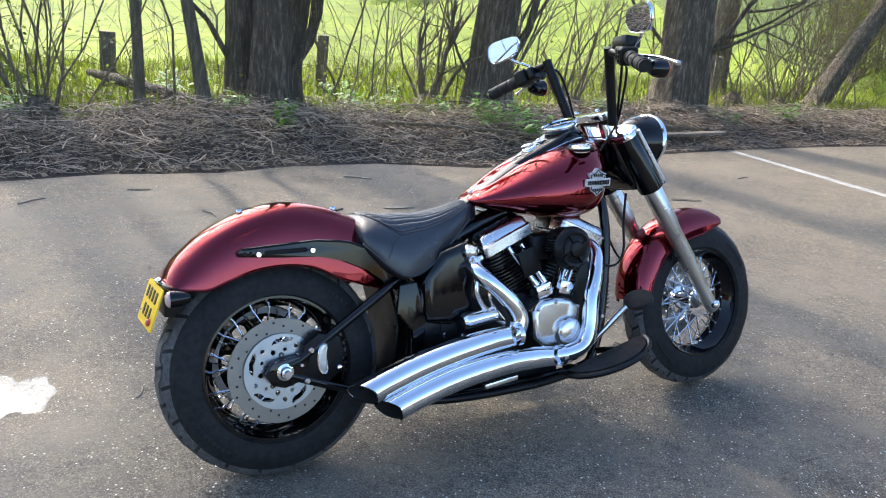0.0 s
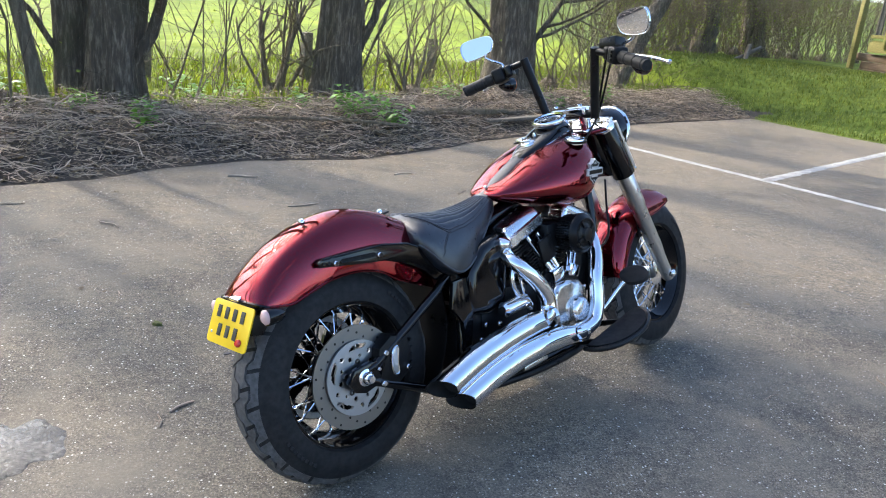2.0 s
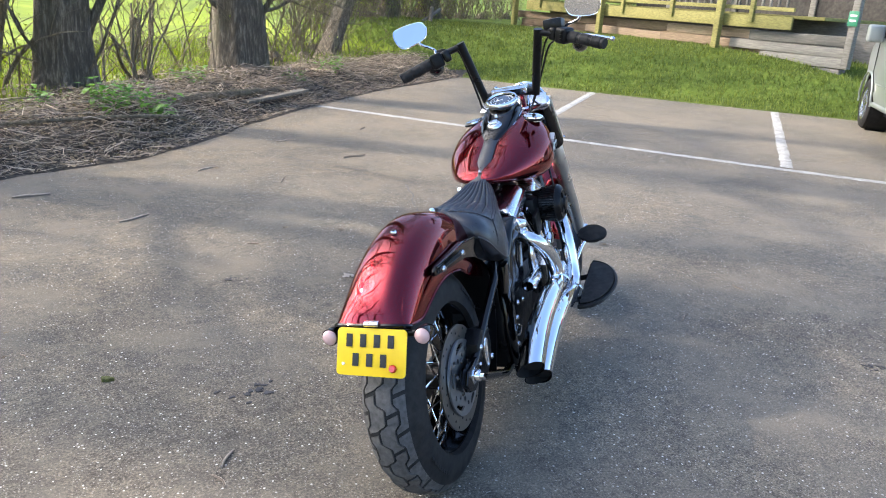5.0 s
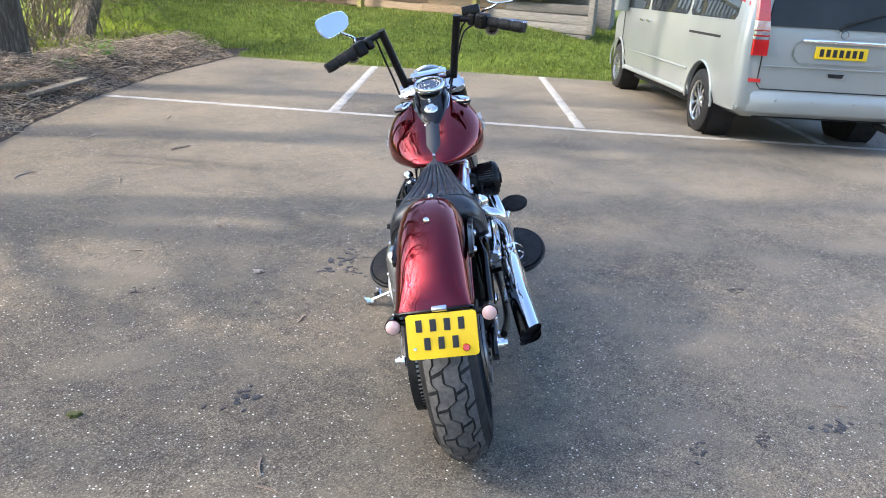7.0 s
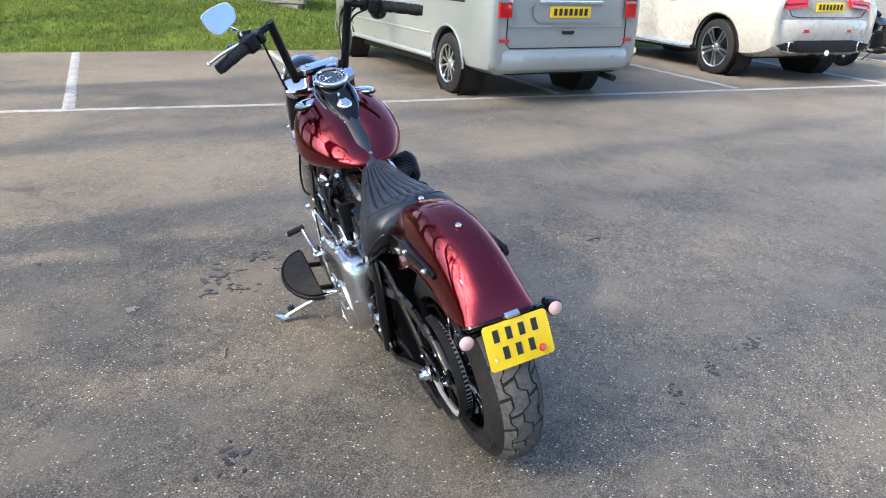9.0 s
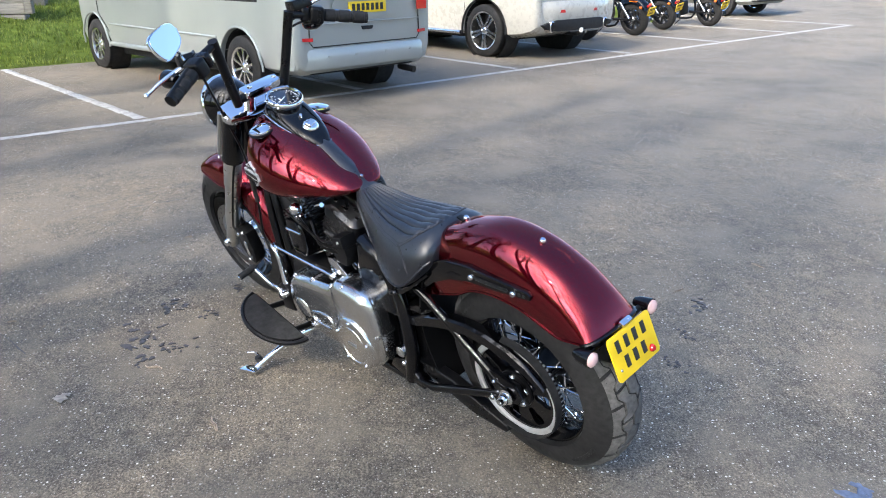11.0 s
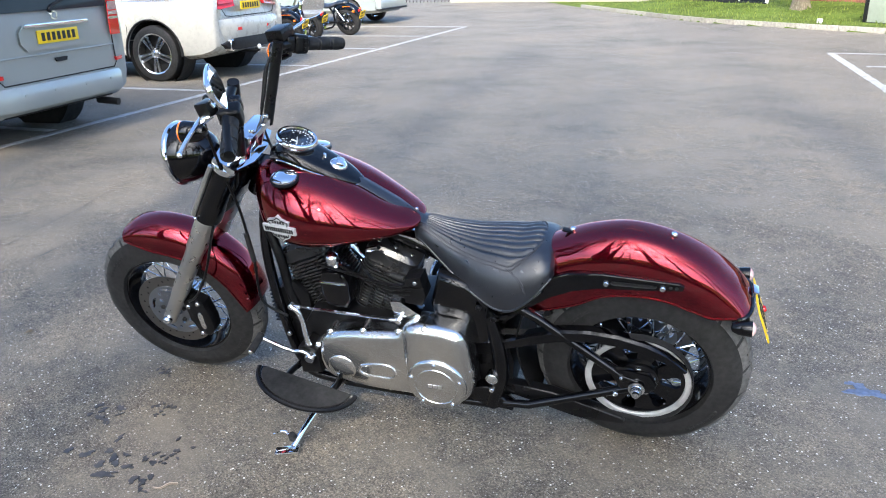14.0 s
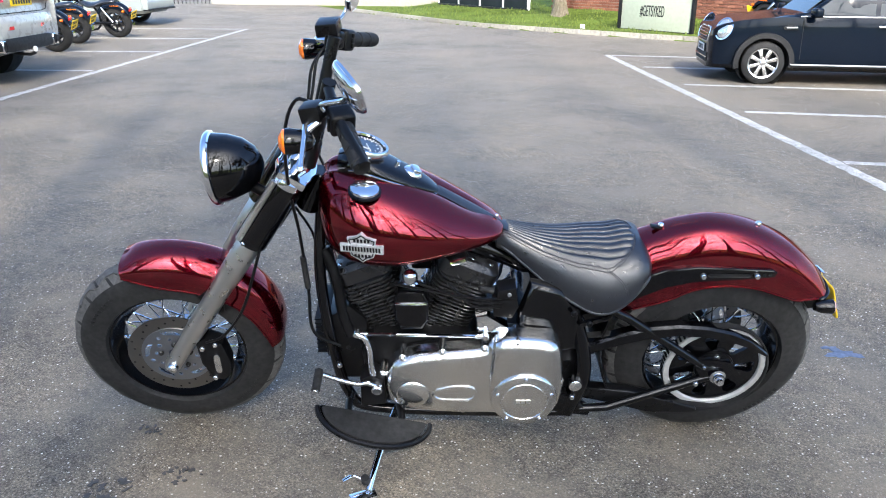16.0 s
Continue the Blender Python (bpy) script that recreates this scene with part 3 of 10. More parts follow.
gx, gy = spread_axis(-7, 17, 0.14, 1500), spread_axis(-20, 21, 0.14, 1500)
GX, GY = np.meshgrid(gx, gy)
GH, GI, GD, GT = ground_height(GX.ravel(), GY.ravel())
nx, ny = len(gx), len(gy)
gverts = np.column_stack([GX.ravel(), GY.ravel(), GH])
ii = np.arange(nx * ny).reshape(ny, nx)
gfaces = np.column_stack([ii[:-1, :-1].ravel(), ii[:-1, 1:].ravel(), ii[1:, 1:].ravel(), ii[1:, :-1].ravel()])
fd, ft = GD[gfaces].mean(axis=1), GT[gfaces[:, 0]]
fin = GI[gfaces].all(axis=1)
ragged = 0.25 * np.sin(gverts[gfaces[:, 0], 0] * 1.9) + 0.2 * np.sin(gverts[gfaces[:, 0], 0] * 4.3 + 2)
slot = np.where(fin, 0, np.where(ft == 0, np.where(fd < 1.75 + ragged, 0, 1), 2))
me = from_lists("ground", gverts.tolist(), gfaces.tolist(), [M_SOIL, M_FIELD, M_LAWN], slot.astype(np.int32))
me.polygons.foreach_set("use_smooth", np.ones(len(me.polygons), bool))
ground = tagged(new("ground", me), "grass field, lawn slope and leaf-strewn bank", "ground", kind="structure")

bm = nb()
vs = [bm.verts.new((x, y, 0.0)) for x, y in tar_outline]
f = bm.faces.new(vs)
bmesh.ops.triangulate(bm, faces=[f])
ex = bmesh.ops.extrude_face_region(bm, geom=bm.faces[:])
bmesh.ops.translate(bm, verts=[g for g in ex["geom"] if isinstance(g, bmesh.types.BMVert)], vec=(0, 0, -0.03))
tarmac = solo("tarmac", bm, M_TARMAC, "worn grey tarmac car park with pale stone chips", "car park", kind="structure")


def road_line(a, b, w=0.10, name="road_marking", wear=0.010, seed=1):
    """A painted stripe with worn, uneven edges."""
    rng = random.Random(seed)
    a, b = Vector((a[0], a[1], 0)), Vector((b[0], b[1], 0))
    d = b - a
    n = max(2, int(d.length / 0.06))
    side = Vector((-d.y, d.x, 0)).normalized()
    bm = nb()
    rows = []
    for i in range(n + 1):
        p = a + d * i / n
        l, r = w / 2 + rng.uniform(-wear, wear), w / 2 + rng.uniform(-wear, wear)
        rows.append([bm.verts.new(p + side * l + Vector((0, 0, 0.001))), bm.verts.new(p + side * (l - 0.006) + Vector((0, 0, 0.004))), bm.verts.new(p - side * (r - 0.006) + Vector((0, 0, 0.004))), bm.verts.new(p - side * r + Vector((0, 0, 0.001)))])
    for p, q in zip(rows, rows[1:]):
        for k in range(3):
            bm.faces.new((p[k], p[k + 1], q[k + 1], q[k]))
    return solo(name, bm, M_LINE, "worn white painted parking line on tarmac", "road marking", "parking lines", "structure")


road_line(bay(-2.55, 0.17), bay(2.57, -0.02), 0.105, seed=3)
road_line(bay(2.57, -0.02), bay(18.0, 0), 0.105, seed=4)
BAY_SKEW = [(-0.03, -0.27), (0.04, -0.07), (0, 0), (0, 0), (0, 0), (0, 0), (0, 0), (0, 0)]
for k in range(0, 8):
    road_line(bay(BAY_W * k + BAY_SKEW[k][0], 0.09), bay(BAY_W * k + BAY_SKEW[k][1], 4.9), 0.11, seed=10 + k)
R_A, R_B = Vector((4.52, -8.07, 0)), Vector((-1.9, 0.45, 0))
road_line(R_A, R_B, 0.115, seed=31)
for k, (x, y) in enumerate([(4.50, -8.06), (3.44, -6.85), (2.33, -5.38), (1.14, -3.80), (-0.10, -1.96)]):
    w = Vector((-0.905, -0.425, 0))
    p = Vector((x, y, 0)) + w * 0.06
    road_line(p, p + w * 4.8, 0.105, seed=40 + k)


def blob(at, rx, ry, mat, name, label, seed, z=0.003, rough=0.35, kind="structure", n=26, rot=0.0):
    """A thin ragged patch on the tarmac."""
    rng = random.Random(seed)
    ph = [rng.uniform(0, 6.28) for _ in range(5)]
    bm = nb()
    ring, rim = [], []
    for i in range(n):
        t = 2 * math.pi * i / n
        k = 1 + rough * (0.5 * math.sin(2 * t + ph[0]) + 0.4 * math.sin(3 * t + ph[1]) + 0.35 * math.sin(5 * t + ph[2]) + 0.3 * math.sin(9 * t + ph[3]))
        x, y = rx * k * math.cos(t), ry * k * math.sin(t)
        x, y = x * math.cos(rot) - y * math.sin(rot), x * math.sin(rot) + y * math.cos(rot)
        ring.append(bm.verts.new((at[0] + x, at[1] + y, 0.0005)))
        rim.append(bm.verts.new((at[0] + x * 0.93, at[1] + y * 0.93, z)))
    for i in range(n):
        bm.faces.new((ring[i], ring[(i + 1) % n], rim[(i + 1) % n], rim[i]))
    bm.faces.new(rim)
    return solo(name, bm, mat, label, name.replace("_", " "), "", kind)

# ---- kerb, sign, brick wall, deck ----
def kerb_run():
    root = thing("kerb", "pale concrete kerb stones edging the grass", "kerb", kind="structure")
    pts = [Vector((x, y, 0)) for x, y in kerb_edge[0:7]]
    shared = mesh_of("kerb_stone", bx((0.9, 0.13, 0.20), (0, 0, -0.0), bev=0.018), M_KERB)
    for a, b in zip(pts, pts[1:]):
        d = (b - a)
        n = max(1, round(d.length / 0.915))
        for i in range(n):
            ob = new("kerb_stone", shared)
            ob.parent = root
            p = a + d * (i + 0.5) / n
            ob.matrix_basis = pose(p.x, p.y, 0.0, 0, 0, math.degrees(math.atan2(d.y, d.x))) @ Matrix.Diagonal((d.length / n / 0.915, 1, 1, 1))


kerb_run()


def sign_board():
    a, b = Vector((6.40, -12.95, 0)), Vector((4.50, -12.35, 0))
    d = (b - a)
    yaw = math.degrees(math.atan2(d.y, d.x))
    w = d.length
    c = (a + b) / 2
    root = thing("sign_board", "pale green sign board with dark slogan in a steel frame", "sign", m=pose(c.x, c.y, gz(c.x, c.y) - 0.13, 0, 0, yaw))
    # the reading side looks along local -y, to the car park
    part("panel", bx((w - 0.10, 0.03, 1.05), (0, 0, 0.66), bev=0.004), M_SIGN, root)
    for x in (-w / 2, w / 2):
        part("post", bx((0.07, 0.08, 1.62), (x, 0, 0.80), bev=0.006), M_PLASTIC, root)
    for z in (0.12, 1.215):
        part("rail", bx((w - 0.06, 0.06, 0.05), (0, 0, z), bev=0.004), M_PLASTIC, root)
    cu = bpy.data.curves.new("slogan", "FONT")
    cu.body = "#GETSYKED"
    cu.size, cu.extrude, cu.align_x, cu.align_y = 0.27, 0.004, "CENTER", "CENTER"
    tmp = new("slogan_tmp", cu)
    bpy.context.view_layer.update()
    me = bpy.data.meshes.new_from_object(tmp.evaluated_get(bpy.context.evaluated_depsgraph_get()))
    bpy.data.objects.remove(tmp)
    me.materials.clear()
    me.materials.append(M_INK)
    ob = new("lettering", me)
    ob.parent = root
    ob.matrix_basis = Matrix.Translation((-0.08, -0.019, 0.54)) @ pose(0, 0, 0, 90, 0, 0) @ Matrix.Diagonal((0.46, 1.25, 1, 1))
    return root


sign_board()

WALL_A, WALL_B = Vector((9.9, -16.3, 0)), Vector((-4.5, -11.78, 0))


def brick_wall():
    d = WALL_B - WALL_A
    L = d.length
    yaw = math.degrees(math.atan2(d.y, d.x))
    z0 = 0.25
    root = thing("wall_brick", "red brick wall of a building behind the sign", "wall", kind="structure", m=pose(WALL_A.x, WALL_A.y, z0, 0, 0, yaw))
    part("mortar_core", bx((L, 0.24, 2.9), (L / 2, 0.13, 1.3)), M_MORTAR, root)
    return root, L


wall_root, wall_len = brick_wall()
DECK_P = [(11.80, 17.12), (11.55, 13.75), (11.43, 10.47)]


def deck():
    """Raised timber terrace over a retaining wall of sleepers."""
    root = thing("timber_deck", "raised yellowish timber deck with a spindle balustrade", "deck", kind="structure")
    z = 0.62
    top = 1.385
    # posts from the lawn to the handrail
    for x, y in DECK_P + [(14.0, 17.2), (16.2, 17.25)]:
        part("deck_post", bx((0.12, 0.12, 2.3), (x - 0.06, y, z + 0.95), bev=0.008), M_DECKWOOD, root)
    for (xa, ya), (xb, yb) in zip([(16.2, 16.85), (11.80, 16.75)] + DECK_P[1:], [(11.80, 16.75)] + DECK_P[1:] + [(11.45, 9.0)]):
        a, b = Vector((xa, ya, 0)), Vector((xb, yb, 0))
        d = b - a
        yaw = math.degrees(math.atan2(d.y, d.x))
        m = (a + b) / 2
        part("fascia", bx((d.length, 0.05, 0.22), (m.x + 0.03, m.y, top - 0.115), (0, 0, yaw), bev=0.005), M_DECKWOOD, root)
        part("bottom_rail", bx((d.length, 0.05, 0.07), (m.x + 0.03, m.y, top + 0.12), (0, 0, yaw), bev=0.005), M_DECKWOOD, root)
        part("hand_rail", bx((d.length, 0.10, 0.06), (m.x + 0.03, m.y, top + 1.02), (0, 0, yaw), bev=0.008), M_DECKWOOD, root)
        n = int(d.length / 0.15)
        me = mesh_of("spindle", bx((0.04, 0.04, 0.90), (0, 0, top + 0.57), bev=0.005), M_GREYWOOD)
        me_big = mesh_of("spindle", bx((0.085, 0.06, 1.15), (0, 0, top + 0.445), bev=0.006), M_DECKWOOD)
        for i in range(1, n):
            p = a + d * i / n
            big = i % 9 == 4
            ob = new("spindle", me_big if big else me)
            ob.parent = root
            ob.matrix_basis = pose(p.x + (-0.01 if big else 0.03), p.y, 0, 0, 0, yaw)
    part("deck_floor", bx((4.5, 8.1, 0.06), (14.10, 12.68, top + 0.0), bev=0.004), M_DECKWOOD, root)
    part("under_wall", bx((0.2, 8.6, 1.2), (12.6, 12.3, 0.75)), M_GREYWOOD, root)
    # timber building behind the terrace
    part("deck_building", bx((0.2, 9.0, 3.4), (15.9, 12.2, top + 1.7)), M_DARKTIMBER, root, "dark timber wall behind the terrace")
    for k in range(4):
        part("cladding_post", bx((0.06, 0.14, 3.3), (15.77, 9.2 + 2.1 * k, top + 1.68), bev=0.01), M_GREYWOOD, root)
    # end post with notices
    part("end_post", bx((0.12, 0.12, 1.9), (11.55, 7.92, 1.55), bev=0.008), M_GREYWOOD, root)
    part("notice", bx((0.02, 0.17, 0.24), (11.48, 7.92, 1.42), bev=0.003), M_GREENSIGN, root, "small green notice")
    part("notice", bx((0.02, 0.13, 0.16), (11.48, 8.00, 1.82), bev=0.003), M_REDLENS, root, "small red notice")
    part("notice_bar", bx((0.004, 0.11, 0.03), (11.468, 7.92, 1.47)), M_WHITE, root)
    part("notice_bar", bx((0.004, 0.11, 0.03), (11.468, 7.92, 1.39)), M_WHITE, root)
    return root


deck()


def sleeper_wall():
    rng = random.Random(8)
    root = thing("sleeper_wall", "weathered brown sleeper retaining wall under the deck", "retaining wall", kind="structure")
    meshes = [mesh_of("sleeper", bx((0.22, 1.0, 0.17), bev=0.02), M_SLEEPER), mesh_of("sleeper", bx((0.22, 1.0, 0.17), bev=0.02), M_GREYWOOD)]
    y = 8.0
    for row in range(4):
        y = 8.0 - rng.uniform(0, 1.2)
        while y < 16.2:
            ln = rng.uniform(1.5, 2.6)
            if y + ln > 8.2:
                y2 = y + ln
                lo = max(y, 8.0)
                me = meshes[1] if lo < 9.2 else meshes[0]
                ob = new("sleeper", me)
                ob.parent = root
                c = (lo + y2) / 2
                x = 11.72 + 0.045 * (c - 10) + rng.uniform(-0.02, 0.02)
                ob.matrix_basis = pose(x, c, 0.50 + 0.178 * row, rng.uniform(-0.6, 0.6), 0, rng.uniform(-0.4, 0.4)) @ Matrix.Diagonal((1, (y2 - lo - 0.015), 1, 1))
            y += ln
    return root


sleeper_wall()

# ---- the motorcycle: x forward, y to its left, z up, from the rear tyre's foot ----
BIKE_M = pose(-0.367, 2.284, 0.012, 0, 0, 35.8) @ pose(0, 0, 0, -11.4, 0, 0)
RAX, FAX = Vector((0, -0.015, 0.297)), Vector((1.633, 0, 0.304))
RAKE = Vector((-0.545, 0, 0.834))
STEER_AT = Vector((1.16, 0, 0.93))
STEER = Matrix.Translation(STEER_AT) @ Matrix.Rotation(radians(5.0), 4, RAKE) @ Matrix.Translation(-STEER_AT)
FORK = Matrix.Translation(STEER_AT) @ Matrix.Rotation(radians(2.5), 4, RAKE) @ Matrix.Rotation(radians(-2.8), 4, "X") @ Matrix.Translation(-STEER_AT)
TILT = Matrix.Rotation(radians(-2.5), 4, "X")


def y_m(at):
    """Turns a lathe's axis to local y."""
    return Matrix.Translation(at) @ Matrix.Rotation(radians(-90), 4, "X")


def arc_pts(c, r, a0, a1, n):
    return [(c[0] + r * math.cos(radians(lerp(a0, a1, i / n))), c[1] + r * math.sin(radians(lerp(a0, a1, i / n)))) for i in range(n + 1)]


def circle(c, r, n=24):
    return [(c[0] + r * math.cos(2 * math.pi * i / n), c[1] + r * math.sin(2 * math.pi * i / n)) for i in range(n)]


def rounded(w, h, r, n=5):
    pts = []
    for cx, cy, a in ((w / 2 - r, h / 2 - r, 0), (-w / 2 + r, h / 2 - r, 90), (-w / 2 + r, -h / 2 + r, 180), (w / 2 - r, -h / 2 + r, 270)):
        pts += arc_pts((cx, cy), r, a, a + 90, n)
    return pts


def tyre_profile(R, w, rim):
    """Half-round carcass: radius against width."""
    h = R - rim
    pts = []
    for i in range(25):
        t = math.pi * i / 24
        c, s = math.cos(t), math.sin(t)
        y = w / 2 * (abs(c) ** 0.86) * (1 if c > 0 else -1)
        r = rim + h * (s ** 0.80)
        pts.append((r, y))
    pts = [(rim - 0.008, w * 0.36)] + pts + [(rim - 0.008, -w * 0.36)]
    return pts


def tread_mesh(R, w, n=19):
    """Interlocking zig-zag blocks proud of the carcass, with sipes."""
    bm = nb()

    def surf(u, th, lift):
        t = math.acos(max(-1, min(1, u * 0.84)))
        y = w / 2 * (abs(math.cos(t)) ** 0.86) * (1 if u > 0 else -1)
        r = R - (R - 0.212) * (1 - math.sin(t) ** 0.80) + lift
        return Vector((r * math.cos(th), y, r * math.sin(th)))

    def zag(p):
        """Long straights joined by short slanted steps."""
        p %= 1.0
        if p < 0.36:
            return -1.0
        if p < 0.50:
            return lerp(-1.0, 1.0, (p - 0.36) / 0.14)
        return 1.0 if p < 0.86 else lerp(1.0, -1.0, (p - 0.86) / 0.14)

    edge = [lambda p: -0.88, lambda p: -0.52 + 0.09 * zag(p), lambda p: -0.02 + 0.13 * zag(p), lambda p: 0.50 + 0.09 * zag(p), lambda p: 0.88]
    start = (0.62, 0.12, 0.62, 0.12)
    step = 2 * math.pi / n
    m = 14
    for i in range(n):
        for c in range(4):
            lo, hi = [], []
            for q in range(m + 1):
                p = start[c] + lerp(0.055, 0.945, q / m)
                lo.append((edge[c](p - 0.05) + 0.042, (i + p - 0.05) * step))
                hi.append((edge[c + 1](p + 0.05) - 0.042, (i + p + 0.05) * step))
            ring = lo + hi[::-1]
            k = len(ring)
            top = [bm.verts.new(surf(u, th, 0.0045 if abs(u) < 0.7 else 0.0010)) for u, th in ring]
            bot = [bm.verts.new(surf(u, th, -0.005)) for u, th in ring]
            for q in range(m):
                bm.faces.new((top[q], top[q + 1], top[k - 2 - q], top[k - 1 - q]))
            for q in range(k):
                bm.faces.new((top[q], bot[q], bot[(q + 1) % k], top[(q + 1) % k]))
    return bm


def ring_plate(r0, r1, th, n, rows, gone):
    """A flat ring of cells about y, with cells left out as holes."""
    bm = nb()
    grid = [[bm.verts.new((lerp(r0, r1, j / rows) * math.cos(2 * math.pi * i / n), 0, lerp(r0, r1, j / rows) * math.sin(2 * math.pi * i / n))) for j in range(rows + 1)] for i in range(n)]
    for i in range(n):
        for j in range(rows):
            if not gone(i, j):
                bm.faces.new((grid[i][j], grid[(i + 1) % n][j], grid[(i + 1) % n][j + 1], grid[i][j + 1]))
    bmesh.ops.delete(bm, geom=[v for v in bm.verts if not v.link_faces], context="VERTS")
    bmesh.ops.solidify(bm, geom=bm.faces[:], thickness=th)
    return bm


def moved(ob, m):
    ob.matrix_basis = m
    return ob


def spoke_wheel(bike, at, R, w, name, steer, hub_r=0.034):
    """Tyre, black rim, hub and forty laced spokes."""
    base = (steer @ Matrix.Translation(at)) if steer else Matrix.Translation(at) @ TILT
    rim_r = 0.212
    wheel = part(name, lathe(nb(), [(rim_r - 0.012, -w * 0.40), (rim_r + 0.006, -w * 0.40), (rim_r + 0.008, -w * 0.36), (rim_r - 0.010, -w * 0.30), (rim_r - 0.016, -w * 0.18), (rim_r - 0.030, -w * 0.10), (rim_r - 0.032, w * 0.10), (rim_r - 0.016, w * 0.18), (rim_r - 0.010, w * 0.30), (rim_r + 0.008, w * 0.36), (rim_r + 0.006, w * 0.40), (rim_r - 0.012, w * 0.40), (rim_r - 0.020, w * 0.28), (rim_r - 0.040, w * 0.12), (rim_r - 0.040, -w * 0.12), (rim_r - 0.020, -w * 0.28), (rim_r - 0.012, -w * 0.40)], y_m((0, 0, 0)), 72), M_BLACK, bike, "gloss black spoked wheel rim")
    wheel.matrix_basis = base
    part("tyre", lathe(nb(), tyre_profile(R, w, rim_r), y_m((0, 0, 0)), 96), M_RUBBER, wheel, "black rubber tyre")
    part("tread", tread_mesh(R, w), M_TREAD, wheel, "dusty zig-zag tread blocks", 30)
    # raised letters on the walls become plain bars
    mark = mesh_of("sidewall_mark", bx((0.010, 0.0016, 0.012), bev=0.0005, seg=1), M_RUBBER)
    for side in (1, -1):
        for g in range(2):
            for k in range(8):
                a = g * math.pi + 0.5 + k * 0.062
                ob = new("sidewall_mark", mark)
                ob.parent = wheel
                ob.matrix_basis = Matrix.Rotation(-a, 4, "Y") @ Matrix.Translation((lerp(rim_r, R, 0.46), side * w * 0.487, 0))
    hub = lathe(nb(), [(0, -0.062), (0.020, -0.062), (hub_r + 0.018, -0.056), (hub_r + 0.018, -0.048), (hub_r, -0.042), (hub_r * 0.86, 0), (hub_r, 0.042), (hub_r + 0.018, 0.048), (hub_r + 0.018, 0.056), (0.020, 0.062), (0, 0.062)], y_m((0, 0, 0)), 32)
    part("hub", hub, M_CHROME if steer else M_SATIN, wheel)
    sp = mesh_of("spoke", cyl((0, 0, 0), (0, 0, 1), 0.0026, seg=6), M_CHROME)
    nip = mesh_of("nipple", cyl((0, 0, 0), (0, 0, 0.020), 0.0045, 0.0038, seg=8), M_CHROME)
    for i in range(40):
        side = 1 if i % 2 else -1
        cross = 1 if (i // 2) % 2 else -1
        a = 2 * math.pi * i / 40
        b = a + cross * 0.62
        p = Vector(((hub_r + 0.013) * math.cos(b), side * 0.050, (hub_r + 0.013) * math.sin(b)))
        q = Vector(((rim_r - 0.030) * math.cos(a), side * 0.012, (rim_r - 0.030) * math.sin(a)))
        ob = new("spoke", sp)
        ob.parent = wheel
        ob.matrix_basis = axis_m(p, q - p) @ Matrix.Diagonal((1, 1, (q - p).length, 1))
        ob = new("nipple", nip)
        ob.parent = wheel
        ob.matrix_basis = axis_m(q - (q - p).normalized() * 0.016, q - p)
    return wheel


def brake_disc(wheel, y, sign, r_out=0.147):
    d = part("brake_disc", lathe(nb(), [(0.103, -0.0025), (r_out, -0.0025), (r_out, 0.0025), (0.103, 0.0025), (0.103, -0.0025)], y_m((0, 0, 0)), 96), M_DISC, wheel, "drilled steel brake disc", 30)
    d.matrix_basis = Matrix.Translation((0, y, 0))
    bm = nb()
    for i in range(30):
        r, a = (0.1135, 0.1255, 0.137)[i % 3], 2 * math.pi * i / 30
        cyl((r * math.cos(a), -0.0029, r * math.sin(a)), (r * math.cos(a), 0.0029, r * math.sin(a)), 0.0036, seg=10, bm=bm)
    tagged(part("drilled_holes", bm, M_DARKGAP, d, "dark drilled holes"), kind="stuff")

    def slots(i, j):
        a, r = 5 * (i + 0.5) / 280, lerp(0.026, 0.106, (j + 0.5) / 30)
        ph = (a + 0.25 * (r - 0.07) / 0.03) % 1.0
        along = (ph - 0.36) * 2 * math.pi / 5 * r
        half = 0.018
        over = max(0.0, abs(along) - half)
        if over ** 2 + (r - 0.088 + 0.10 * along) ** 2 < 0.0072 ** 2:
            return True
        for pc, rc, rr in ((0.80, 0.080, 0.0062), (0.10, 0.062, 0.0055), (0.55, 0.060, 0.0075)):
            dp = ((a % 1.0) - pc + 0.5) % 1.0 - 0.5
            if (dp * 2 * math.pi / 5 * r) ** 2 + (r - rc) ** 2 < rr ** 2:
                return True
        return False
    c = part("disc_carrier", ring_plate(0.026, 0.106, 0.006, 280, 30, slots), M_CARRIER, wheel, "slotted alloy disc carrier", 30)
    c.matrix_basis = Matrix.Translation((0, y + sign * 0.005, 0))
    bolt = mesh_of("disc_bolt", lathe(nb(), [(0.003, 0.004), (0.004, 0.008), (0.006, 0.008), (0.008, 0.005), (0.008, 0)], y_m((0, 0, 0)), 12), M_STEEL)
    for i in range(5):
        a = 2 * math.pi * i / 5 + 0.3
        ob = new("disc_bolt", bolt)
        ob.parent = wheel
        ob.matrix_basis = Matrix.Translation((0.046 * math.cos(a), y + sign * 0.008, 0.046 * math.sin(a))) @ Matrix.Diagonal((1, sign, 1, 1))


def fender_sections(rows, n=22, e=2.7):
    """rows: top (x, z), edge (x, z), half width; an arch across the wheel."""
    out = []
    for tx, tz, ex, ez, hw in rows:
        ring = []
        for k in range(n + 1):
            t = math.pi * k / n
            c, s = math.cos(t), max(0.0, math.sin(t))
            y = hw * (abs(c) ** (2 / e)) * (1 if c >= 0 else -1)
            b = 1 - s ** (2 / e)
            ring.append(Vector((lerp(tx, ex, b), y, lerp(tz, ez, b))))
        out.append(ring)
    return out


